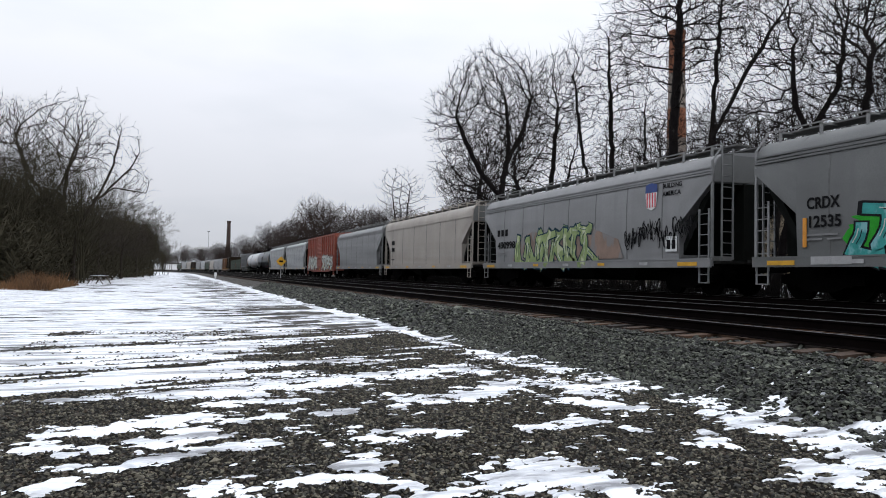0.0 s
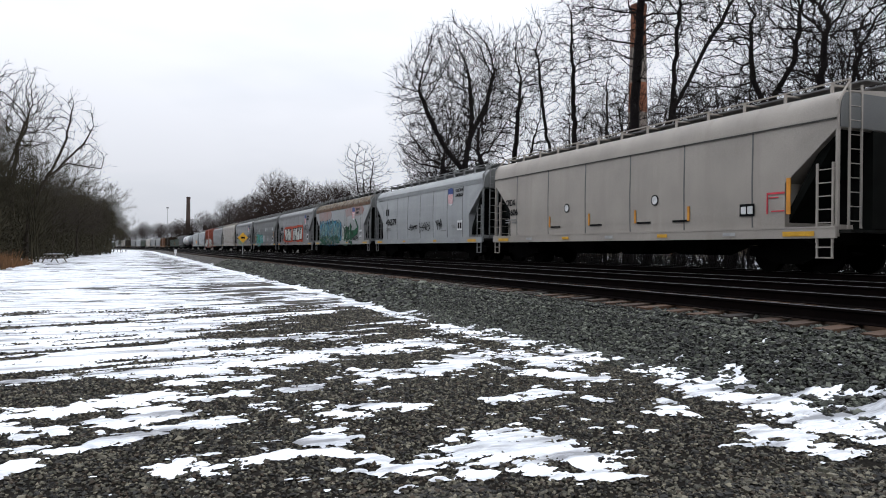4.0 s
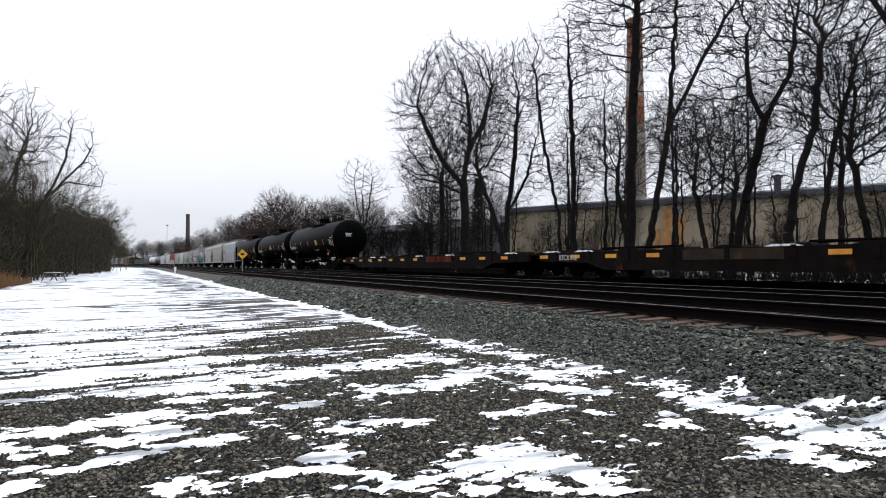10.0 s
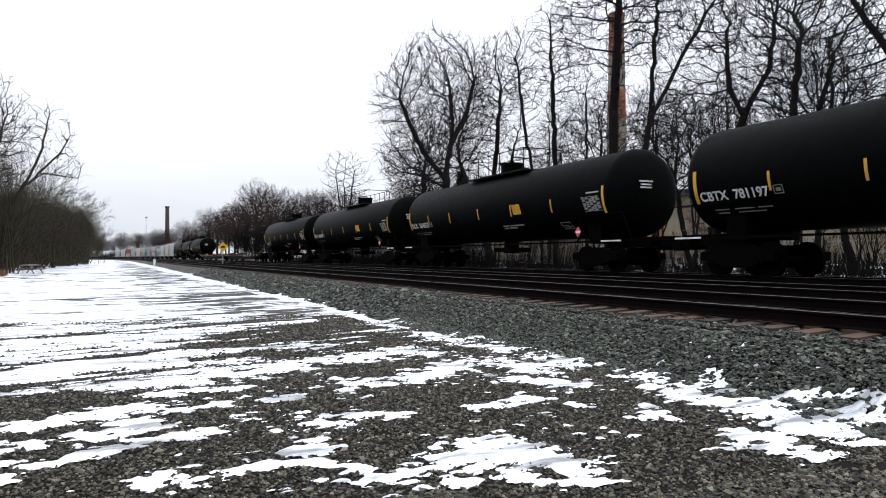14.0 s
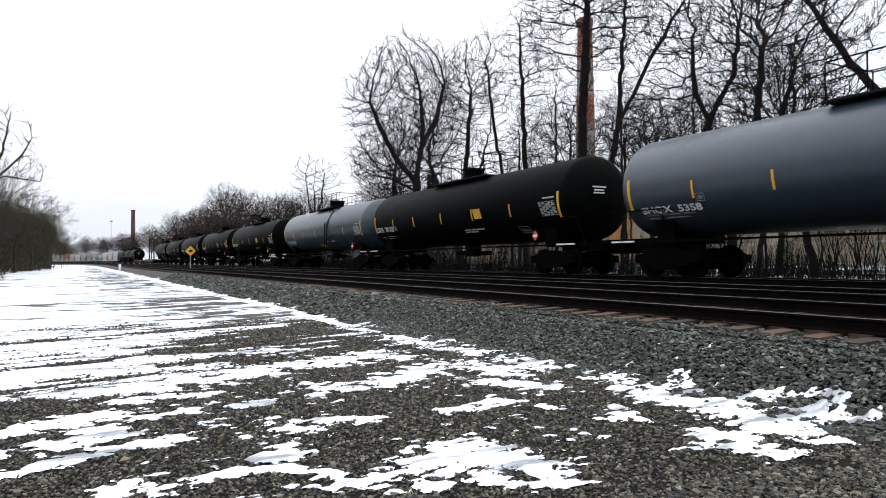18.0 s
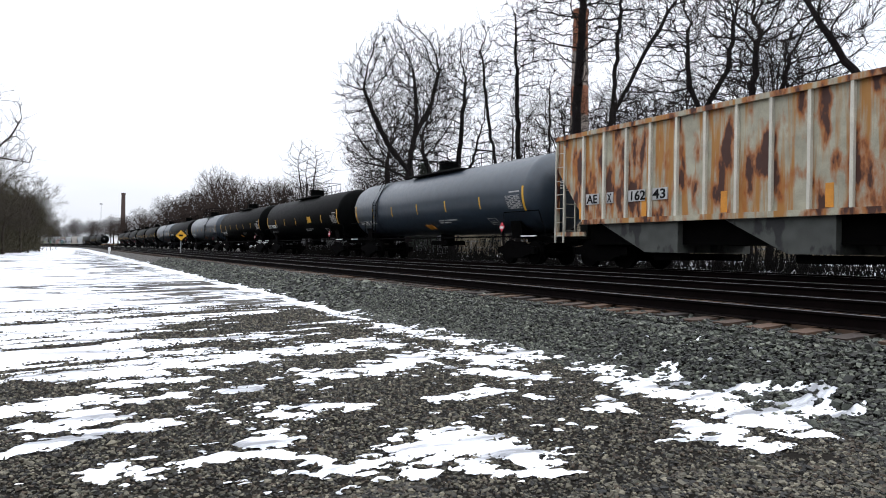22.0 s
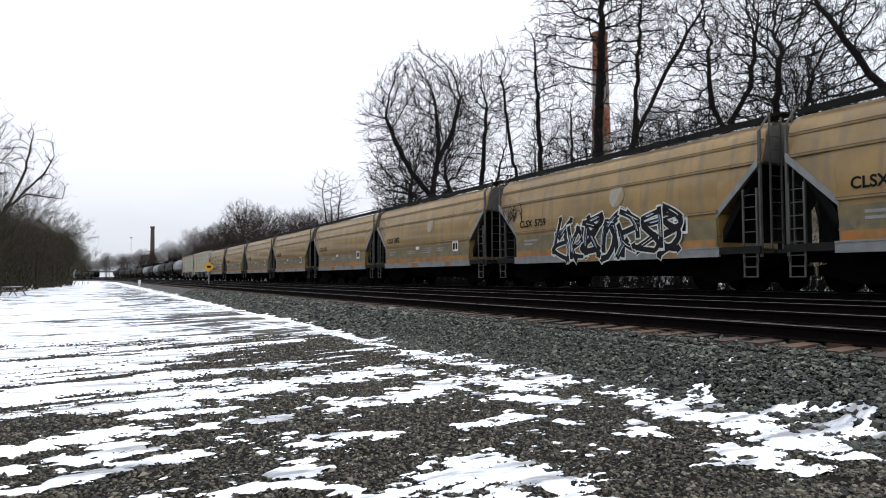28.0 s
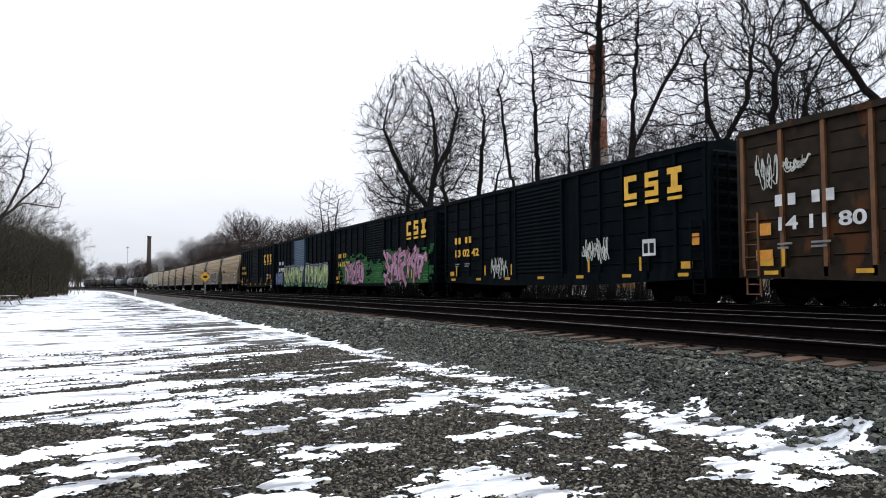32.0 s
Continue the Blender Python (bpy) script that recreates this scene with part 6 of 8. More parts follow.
# The forms of trees. In a form x runs along the row of trees as the path beside the line sees it, z up.
FORMS = {
    "spreading": dict(seed=3, trunk_r=0.42, count=2300, stems=[[(0, 0, -0.3), (0.1, 0, 4), (0.0, 0, 7.6)], [(0, 0, 7.6), (0.5, 0.3, 10.5), (0.3, 0.5, 14)],
                      [(0, 0, 6.8), (-1.6, -0.2, 8.8), (-3.0, -0.5, 11.5), (-3.6, -0.5, 13.2)], [(0.1, 0, 6.2), (-1.8, 0.3, 7.2), (-3.6, 0.3, 7.6)], [(0.3, 0.2, 9.5), (1.7, 0.3, 12.5), (2.2, 0.2, 15)]],
                      blobs=[(-0.7, 0, 14.0, 4.2, 4.9), (-4.0, 0, 13.0, 2.2, 2.9), (-2.8, 0, 8.2, 2.6, 2.0), (1.8, 0, 15.5, 2.4, 3.0)], tip=0.0125),
    "leaning": dict(seed=5, trunk_r=0.30, count=900, stems=[[(0, 0, -0.3), (-0.8, 0, 3.0), (-1.7, 0, 5.4), (-2.4, 0, 7.6)]],
                    blobs=[(-1.5, 0, 10.0, 2.2, 3.0), (-3.2, 0, 8.2, 1.6, 2.0)], tip=0.0112),
    "forked": dict(seed=7, trunk_r=0.22, count=1300, stems=[[(0, 0, -0.3), (-0.1, 0, 3.0), (0.5, 0, 8.0), (0.8, 0, 12.5)], [(0.2, 0, 4.5), (1.4, 0.2, 7.0), (2.2, 0.2, 10)]],
                   blobs=[(0.8, 0, 12.2, 2.2, 4.6), (1.8, 0, 8.0, 1.9, 2.6), (-1.0, 0, 8.6, 1.5, 2.4)], tip=0.0112),
    "slender": dict(seed=9, trunk_r=0.19, count=1500, stems=[[(0, 0, -0.3), (-0.05, 0, 6.0), (-0.2, 0, 11), (-0.4, 0, 15.2)], [(-0.8, 0, -0.3), (-0.9, 0, 3.5), (-1.9, 0, 8.5), (-2.4, 0, 13.0)]],
                    blobs=[(-0.3, 0, 12.2, 2.2, 4.0), (-2.3, 0, 12.4, 1.4, 3.0), (0.2, 0, 7.0, 1.5, 2.6)], tip=0.0108),
    "thin": dict(seed=11, trunk_r=0.12, count=800, stems=[[(0, 0, -0.3), (0.1, 0, 4.0), (0.0, 0, 11.0)], [(0.4, 0, -0.3), (0.7, 0, 5.0), (1.0, 0, 9.0)]],
                 blobs=[(0.2, 0, 8.4, 1.5, 4.0), (0.9, 0, 7.0, 1.0, 2.6)], tip=0.009),
    "tall": dict(seed=13, trunk_r=0.31, count=1500, stems=[[(0, 0, -0.3), (0.2, 0, 6.0), (0.45, 0, 12.5), (0.6, 0, 17.5)]],
                 blobs=[(0.4, 0, 14.5, 3.8, 4.2), (0.1, 0, 8.2, 1.6, 2.6)], tip=0.0112),
    "two_topped": dict(seed=15, trunk_r=0.19, count=1300, stems=[[(0, 0, -0.3), (0.5, 0, 3.5), (1.2, 0, 7.6), (1.4, 0, 11), (1.7, 0, 15)], [(1.2, 0, 7.6), (2.2, 0, 9.6), (3.4, 0, 12.0), (4.6, 0, 14.0)]],
                       blobs=[(1.6, 0, 13.0, 1.5, 3.4), (3.9, 0, 12.9, 2.0, 2.6), (1.9, 0, 7.8, 2.0, 2.0)], tip=0.0108),
    "small": dict(seed=17, trunk_r=0.15, count=650, stems=[[(0, 0, -0.3), (-0.4, 0, 2.0), (-0.75, 0, 4.4)]], blobs=[(-0.8, 0, 6.2, 1.9, 1.9), (0.4, 0, 5.0, 1.4, 1.3)], tip=0.0102, kill=0.4),
    "gnarled": dict(seed=19, trunk_r=0.22, count=1700, stems=[[(0, 0, -0.3), (0.7, 0, 3.4), (1.5, 0, 6.8)], [(1.5, 0, 6.8), (0.9, 0.1, 8.0), (0.8, 0.2, 10.5)], [(1.5, 0, 6.8), (2.4, -0.1, 8.6), (2.7, -0.2, 11)]],
                    blobs=[(0.6, 0, 10.3, 2.1, 3.2), (2.6, 0, 10.8, 1.9, 3.6), (1.2, 0, 6.8, 2.2, 1.8), (-0.8, 0, 8.2, 1.5, 1.7)], tip=0.0100, dense=1.35, gnarl=0.42, step=0.36),
    "twin_oak": dict(seed=23, trunk_r=0.21, count=1900, stems=[[(0, 0, -0.3), (0.3, 0, 3.6), (1.0, 0, 6.0), (1.3, 0, 9.4)], [(1.0, 0.3, -0.3), (1.3, 0.3, 2.5), (1.7, 0.3, 5.4), (2.5, 0.3, 8.6)]],
                     blobs=[(1.3, 0, 10.2, 2.6, 3.4), (0.1, 0, 7.6, 1.8, 1.9), (3.2, 0, 9.4, 1.9, 3.4), (2.6, 0, 5.6, 1.6, 1.5)], tip=0.0100, dense=1.2, gnarl=0.42, step=0.36),
    "overhanging": dict(seed=29, trunk_r=0.24, count=1300, stems=[[(0, 0, -0.3), (0, 0, 3.2), (-0.6, 0, 5.2), (-2.0, 0, 7.2), (-3.4, 0, 10)], [(-0.6, 0, 5.2), (0.4, 0, 8.4), (0.5, 0, 11)]],
                        blobs=[(-2.8, 0, 9.0, 2.4, 2.6), (0.3, 0, 9.8, 2.6, 3.0), (-2.6, 0, 6.0, 1.2, 0.9)], tip=0.0095, dense=1.5, gnarl=0.40),
    "round": dict(seed=31, trunk_r=0.30, count=1300, stems=[[(0, 0, -0.3), (0.1, 0, 4.5), (0, 0, 9)]], blobs=[(0, 0, 10.5, 4.6, 5.0), (2.5, 0, 8.0, 3.2, 3.4)], tip=0.017, step=0.5, kill=0.62, twig_len=1.0),
    "broad": dict(seed=37, trunk_r=0.28, count=1300, stems=[[(0, 0, -0.3), (-0.2, 0, 4.0), (0.3, 0, 8)]], blobs=[(0, 0, 9.5, 5.2, 4.6), (-3.0, 0, 7.5, 3.0, 3.2), (3.4, 0.4, 7.4, 2.6, 3.2)], tip=0.017, step=0.5, kill=0.62, twig_len=1.0),
    "upright": dict(seed=41, trunk_r=0.22, count=900, stems=[[(0, 0, -0.3), (0.2, 0, 7), (0, 0, 13)]], blobs=[(0, 0, 10.5, 2.6, 4.6)], tip=0.016, step=0.5, kill=0.7, twig_len=0.8),
    "sparse": dict(seed=43, trunk_r=0.20, count=330, stems=[[(0, 0, -0.3), (0.2, 0, 5.0), (-0.4, 0, 10)], [(0.2, 0, 5), (1.6, 0, 8), (2.4, 0, 11)], [(0.1, 0, 4), (-1.8, 0, 8), (-2.8, 0, 11.5)]],
                   blobs=[(0, 0, 10.5, 3.6, 3.6)], tip=0.016, step=0.5, kill=0.8, twigs=0.9, twig_len=0.8),
    "sapling": dict(seed=47, trunk_r=0.06, count=260, stems=[[(0, 0, -0.3), (0.2, 0, 3.0), (0.1, 0, 6.0)]], blobs=[(0.1, 0, 4.8, 1.1, 2.2)], tip=0.008, step=0.32, kill=0.42),
    "edge_tree": dict(seed=53, trunk_r=0.22, count=900, stems=[[(0, 0, -0.3), (0.2, 0, 5.5), (0.6, 0, 10)], [(0.2, 0, 5.5), (-2.0, 0.3, 8.5), (-3.4, 0.3, 12)]],
                      blobs=[(0.6, 0, 12.6, 3.4, 4.0), (-3.2, 0, 11.5, 2.4, 4.2)], tip=0.016, step=0.45, kill=0.62, twigs=1.0),
    "edge_reach": dict(seed=59, trunk_r=0.20, count=420, stems=[[(0, 0, -0.3), (0.2, 0, 4.5), (1.6, 0, 7.2), (3.0, 0, 8.3), (5.6, 0, 8.0)], [(1.6, 0, 7.2), (2.8, 0, 10), (3.4, 0, 13.2)], [(2.2, 0, 7.8), (4.2, 0, 10), (5.0, 0, 11.6)]],
                       blobs=[(3.4, 0, 11.3, 2.2, 3.0), (4.6, 0, 8.8, 1.6, 1.4)], tip=0.016, step=0.45, kill=0.62, twigs=0.8),
}
BUSH_A, BUSH_B = (51, 8.0, 0.06), (57, 6.0, 0.04)


def build_trees():
    # the row behind the tracks, in front of the shed
    row = [("spreading", 24.0, 50.6, 1.0, "wide old bare tree with a rounded twiggy crown"), ("leaning", 24.0, 42.9, 1.0, "bare tree with a thick leaning trunk"),
           ("forked", 24.2, 43.9, 1.0, "bare tree with a forked upright crown"), ("slender", 24.5, 36.0, 1.0, "tall slender bare tree with two stems"),
           ("thin", 26.0, 35.0, 1.0, "thin bare tree with two stems"), ("tall", 24.0, 30.3, 1.0, "tall bare tree with a thick straight trunk"),
           ("two_topped", 23.5, 28.4, 1.0, "bare tree with a leaning trunk and two tops"), ("small", 23.0, 23.3, 1.0, "small bare tree with a bent trunk"),
           ("gnarled", 23.0, 22.5, 1.0, "gnarled bare oak with crooked limbs"), ("twin_oak", 23.0, 19.6, 1.0, "gnarled bare oak with two crooked trunks"),
           ("small", 25.5, 17.6, 1.2, "small bare tree with a bent trunk"), ("overhanging", 21.6, 11.6, 1.0, "bare tree with limbs leaning over the line"),
           ("round", 25.2, 57.8, 0.92, "round bare tree with dense twigs"), ("upright", 28.0, 63.0, 0.7, ""), ("small", 25.0, 9.5, 1.2, "small bare tree with a bent trunk"),
           ("thin", 27.5, 30.8, 0.95, ""), ("thin", 27.0, 40.5, 0.9, ""), ("thin", 28.5, 26.5, 0.9, ""), ("small", 26.5, 26.0, 1.1, "small bare tree with a bent trunk"),
           ("broad", 27.5, 66.0, 0.62, "broad bare tree with dense twigs"), ("round", 29.0, 55.5, 0.55, "round bare tree with dense twigs"), ("thin", 24.6, 54.5, 0.7, ""), ("small", 26.0, 32.5, 1.2, "small bare tree with a bent trunk"), ("small", 26.5, 20.0, 1.1, "small bare tree with a bent trunk")]
    for k, (kind, x, y, s, label) in enumerate(row):
        plant(kind, x, y, -math.degrees(math.atan2(x, y)) + (0 if k < 14 else 67 * k), s, label=label)
    rng = random.Random(19)
    for k in range(44):
        y = 8 + k * 1.05 + rng.uniform(-0.6, 0.6)
        plant("sapling", rng.uniform(21.5, 29), y, rng.uniform(0, 360), rng.uniform(0.5, 1.25), label="thin bare sapling in front of the shed", lean=rng.uniform(-9, 9))
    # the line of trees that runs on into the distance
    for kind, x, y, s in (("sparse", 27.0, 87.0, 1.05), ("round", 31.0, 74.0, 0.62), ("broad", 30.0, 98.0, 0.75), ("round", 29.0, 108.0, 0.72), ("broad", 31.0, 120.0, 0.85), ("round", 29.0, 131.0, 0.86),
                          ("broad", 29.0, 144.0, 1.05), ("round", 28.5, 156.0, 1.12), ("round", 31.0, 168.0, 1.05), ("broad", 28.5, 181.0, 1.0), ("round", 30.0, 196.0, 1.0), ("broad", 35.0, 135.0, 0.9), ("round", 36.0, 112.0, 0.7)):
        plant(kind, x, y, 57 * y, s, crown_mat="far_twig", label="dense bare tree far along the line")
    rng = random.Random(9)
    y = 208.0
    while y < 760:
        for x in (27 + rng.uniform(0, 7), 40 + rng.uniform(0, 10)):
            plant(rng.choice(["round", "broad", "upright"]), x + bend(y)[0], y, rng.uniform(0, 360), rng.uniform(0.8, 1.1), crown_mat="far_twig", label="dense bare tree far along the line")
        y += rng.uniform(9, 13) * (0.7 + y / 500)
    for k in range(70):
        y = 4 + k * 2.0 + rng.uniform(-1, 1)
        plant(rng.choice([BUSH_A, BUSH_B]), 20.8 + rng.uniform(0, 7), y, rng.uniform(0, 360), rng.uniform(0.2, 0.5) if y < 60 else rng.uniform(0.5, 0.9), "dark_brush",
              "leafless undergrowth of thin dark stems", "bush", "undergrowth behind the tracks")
    # the wood on the near side; its run out of view is added
    for k in range(46):
        y = 56 + k * 3.6 + rng.uniform(-1.5, 1.5)
        edge = -9.6 + (y - 51) * 0.055
        plant(rng.choice([BUSH_A, BUSH_B]), edge - rng.uniform(0.5, 7 + y * 0.03), y, rng.uniform(0, 360), rng.uniform(1.15, 1.6), "brush",
              "dense leafless thicket of olive-brown stems", "bush", "thicket at the wood's edge")
    # unseen thickets, added beside and behind the viewpoint to block low sky light
    for k in range(34):
        y = 44 - k * 4.2 + rng.uniform(-1.5, 1.5)
        plant(rng.choice([BUSH_A, BUSH_B]), -19 - rng.uniform(0, 6), y, rng.uniform(0, 360), rng.uniform(1.5, 2.0), "brush",
              "dense leafless thicket of olive-brown stems", "bush", "thicket at the wood's edge")
    for kind, x, y, turn, s in (("edge_tree", -10.6, 76.0, 0, 1.12), ("edge_reach", -9.0, 74.0, 0, 1.1), ("edge_tree", -16.5, 70.0, 40, 1.02), ("edge_tree", -13.5, 80.0, 200, 1.1), ("round", -8.5, 92.0, 70, 0.62),
                                ("broad", -7.0, 108.0, 20, 0.62), ("round", -6.0, 128.0, 150, 0.6), ("broad", -6.5, 150.0, 0, 0.7), ("edge_tree", -18.0, 60.0, 100, 1.0)):
        plant(kind, x, y, turn, s, "bark_left", "brown bare tree above a thicket")


def build_evergreen():
    t = empty("evergreen_tree", "small dark evergreen among bare trees", "tree")
    t.matrix_basis = pose(23.5, 47.0, 0.7)
    rng = random.Random(4)
    part("trunk", Shape().tube((0, 0, 0), (0, 0, 7.2), 0.12, 0.02, n=6), M["bark"], t)
    segs = []
    for k in range(1500):
        z = rng.uniform(0.8, 7.2)
        a, ln = rng.uniform(0, 6.28), (7.6 - z) * 0.24 * rng.uniform(0.5, 1.1)
        s = Vector((math.cos(a) * ln * rng.uniform(0, 0.8), math.sin(a) * ln * rng.uniform(0, 0.8), z))
        e = s + Vector((math.cos(a) * 0.3, math.sin(a) * 0.3, rng.uniform(-0.12, 0.1)))
        segs.append((tuple(s), tuple(e), 0.05, 0.015))
    v, f = limb_mesh(segs, 3)
    part("needles", numpy_mesh("needles", v, f, M["evergreen"]), M["evergreen"], t)


# ---------------------------------------------------------------- buildings, chimneys, signs


def build_factory():
    """The long corrugated shed behind the trees."""
    shed = empty("factory_shed", "long tan corrugated metal shed with a dark roof edge", "building")
    base = Vector((45.5, 47.8, 0.9))
    shed.matrix_basis = Matrix.Translation(base) @ pose(0, 0, 0, 0, 0, 25.5)
    n = 330
    pts = []
    for k in range(n):
        y = -62 + k * 0.25
        pts.append((y, 0.0 if k % 2 else 0.06))
    s = Shape()
    rings = [[(x, y, z) for y, x in pts] for z in (0, 6.15)]
    s.loft(rings, close=False, caps=False)
    part("corrugated_wall", s, M["wall"], shed)
    part("wall_body", Shape().box(0.3, 30, -62, 20.4, 0, 6.1), M["wall"], shed)
    part("roof", Shape().prism_y([(-0.35, 6.1), (-0.35, 6.55), (15, 8.2), (30.3, 6.55), (30.3, 6.1)], -62.3, 20.7), M["roof_dark"], shed, "dark roof edge")
    for y, w, z in ((1.2, 0.9, 4.9), (2.3, 1.0, 5.6), (3.5, 0.6, 3.8)):
        part("rust_patch", Shape().box(-0.02, -0.005, y, y + w, 0.3, z), M["rust_band"], shed, "rust-stained wall sheet")
    for y in (-28, -6):
        part("roof_vent", Shape().tube((2, y, 6.6), (2, y, 7.9), 0.3, n=10).tube((2, y, 7.9), (2, y, 8.1), 0.45, n=10), M["roof_dark"], shed)
    low = empty("grey_shed", "low grey shed behind bare trees", "building")
    low.matrix_basis = pose(33.5, 76.0, 0.9, 0, 0, 14)
    part("wall", Shape().box(0, 14, -8.5, 26, 0, 4.6), M["grey_wall"], low)
    part("roof", Shape().prism_y([(-0.3, 4.6), (-0.3, 4.85), (7, 6.4), (14.3, 4.85), (14.3, 4.6)], -8.8, 26.3), M["roof_dark"], low)


def build_chimneys():
    tall = empty("brick_chimney", "tall round brick chimney, orange-red with pale weathered courses", "chimney")
    tall.matrix_basis = pose(78.2, 96.7, 1.1)
    parts = [("shaft_base", 0, 24, "brick_pale"), ("shaft_middle", 24, 29, "brick"), ("shaft_pale_course", 29, 35, "brick_pale"), ("shaft_top", 35, 42, "brick")]
    for name, z0, z1, mat in parts:
        r0, r1 = 2.0 - z0 * 0.018, 2.0 - z1 * 0.018
        part(name, shared((name,), lambda: Shape().tube((0, 0, z0), (0, 0, z1), r0, r1, n=32), True), M[mat], tall)
    part("crown_ring", Shape().tube((0, 0, 41.2), (0, 0, 42.3), 1.36, 1.38, n=32), M["brick"], tall)
    far = empty("distant_chimney", "dark slender brick chimney far beyond the trees", "chimney")
    far.matrix_basis = pose(38.7, 583.6, 1.0)
    part("shaft", Shape().tube((0, 0, 0), (0, 0, 39.5), 1.9, 1.35, n=24), M["brick_dark"], far)
    part("crown_ring", Shape().tube((0, 0, 38.6), (0, 0, 39.9), 1.6, n=24), M["brick_dark"], far)


def build_small_things():
    post = empty("mile_post", "short white marker post beside the ballast", "post")
    post.matrix_basis = pose(5.6, 110, 0.0)
    part("post", Shape().box(-0.1, 0.1, -0.1, 0.1, 0, 1.0), M["white_letter"], post)
    part("plate", Shape().box(-0.17, 0.17, -0.13, -0.1, 0.6, 1.15), M["white_letter"], post)
    sign = empty("diamond_sign", "yellow diamond warning sign on a post between tracks", "sign")
    sign.matrix_basis = pose(10.75, 78.2, 0.43)
    part("post", Shape().box(-0.04, 0.04, -0.04, 0.04, 0, 2.6), M["galv"], sign)
    p = part("plate", Shape().add([(x, y, z) for y in (-0.06, -0.04) for x, z in ((0, 1.6), (0.55, 2.15), (0, 2.7), (-0.55, 2.15))], [(0, 1, 2, 3), (7, 6, 5, 4), (0, 4, 5, 1), (1, 5, 6, 2), (2, 6, 7, 3), (3, 7, 4, 0)]), M["yellow"], sign)
    part("symbol", Shape().box(-0.2, 0.2, -0.07, -0.062, 2.05, 2.25), M["black_letter"], p, "dark bar on the sign")
    table = empty("picnic_table", "dark weathered picnic table dusted with snow", "table")
    table.matrix_basis = pose(-6.4, 71, 0.0, 0, 0, 70)
    for k in range(5):
        part("plank", shared(("ptop",), lambda: Shape().box(-1.1, 1.1, -0.07, 0.07, 0.72, 0.76)), M["plank"], table, "", pose(0, -0.32 + k * 0.16, 0))
    for y in (-0.75, 0.75):
        part("bench_plank", shared(("pbench",), lambda: Shape().box(-1.1, 1.1, -0.13, 0.13, 0.42, 0.46)), M["plank"], table, "", pose(0, y, 0))
    for x in (-0.8, 0.8):
        part("leg_frame", shared(("pleg",), lambda: Shape().box(-0.04, 0.04, -0.8, 0.8, 0.36, 0.42).tube((0, -0.7, 0), (0, -0.25, 0.72), 0.05, n=4).tube((0, 0.7, 0), (0, 0.25, 0.72), 0.05, n=4)), M["plank"], table, "", pose(x, 0, 0))
    part("snow_cap", Shape().box(-1.05, 1.05, -0.36, 0.36, 0.762, 0.79), M["snow"], table, "thin snow on the tabletop")
    for x, y, h in ((-9.5, 520, 33), (26, 640, 34)):
        mast = empty("lamp_mast", "thin grey lighting mast in the distance", "mast")
        mast.matrix_basis = pose(x, y, 0.5)
        part("mast", Shape().tube((0, 0, 0), (0, 0, h), 0.22, 0.12, n=8), M["galv"], mast)
        part("lamp_ring", Shape().tube((0, 0, h), (0, 0, h + 0.8), 1.1, n=10), M["galv"], mast)
    bridge = empty("road_bridge", "pale distant road bridge across the line", "bridge")
    bridge.matrix_basis = pose(-40, 640, 0)
    part("deck", Shape().box(-60, 60, -5, 5, 6.2, 7.4), M["grey_wall"], bridge)
    for x in (-30, 0, 30):
        part("pier", shared(("pier",), lambda: Shape().box(-1, 1, -4, 4, 0, 6.2)), M["grey_wall"], bridge, "", pose(x, 0, 0))
    rng = random.Random(7)
    segs = []
    for k in range(40000):
        y = 54 + 110 * rng.random() ** 1.6
        edge = -9.9 + (y - 51) * 0.055
        inward = rng.random() ** 0.7
        x = edge - inward * 9
        z = rng.random() ** 0.85 * min(8.8, 3.4 + inward * 14) * (0.86 + 0.16 * math.sin(y * 0.9 + x * 0.6))
        a, ln = rng.uniform(0, 6.3), rng.uniform(0.5, 1.3)
        segs.append(((x, y, z), (x + ln * 0.6 * math.cos(a), y + ln * 0.6 * math.sin(a), z + ln * rng.uniform(0.0, 0.9)), 0.06, 0.02))
    v, f = limb_mesh(segs, 3)
    tagged(new("tangled_brush", numpy_mesh("tangled_brush", v, f, M["brush"])), "dense tangle of olive-brown twigs in the wood's edge", "brush", kind="stuff")
    rng = random.Random(2)
    segs = []
    for k in range(6000):
        x, y = rng.uniform(-16, -7.2), rng.uniform(49, 64)
        a, tall = rng.uniform(0, 6.3), rng.uniform(0.15, 0.55) + 0.8 * max(0.0, math.sin(x * 1.1 + y * 0.4) * math.sin(y * 0.7 + 1))
        segs.append(((x, y, 0.0), (x + 0.4 * tall * math.cos(a), y + 0.4 * tall * math.sin(a), tall), 0.018, 0.005))
    v, f = limb_mesh(segs, 3)
    tagged(new("dry_grass", numpy_mesh("dry_grass", v, f, M["orange_grass"])), "dry orange-brown grass at the wood's edge", "grass", kind="stuff")
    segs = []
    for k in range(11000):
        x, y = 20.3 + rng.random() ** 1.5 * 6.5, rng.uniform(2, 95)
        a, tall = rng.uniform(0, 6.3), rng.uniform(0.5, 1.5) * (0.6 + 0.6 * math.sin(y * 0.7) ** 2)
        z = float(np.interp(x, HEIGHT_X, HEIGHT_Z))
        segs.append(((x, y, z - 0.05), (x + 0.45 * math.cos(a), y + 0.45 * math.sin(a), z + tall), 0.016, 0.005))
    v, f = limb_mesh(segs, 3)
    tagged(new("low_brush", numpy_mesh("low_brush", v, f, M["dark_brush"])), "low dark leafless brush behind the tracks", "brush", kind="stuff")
    fence = empty("wire_fence", "thin grey post and rail fence behind the tracks", "fence")
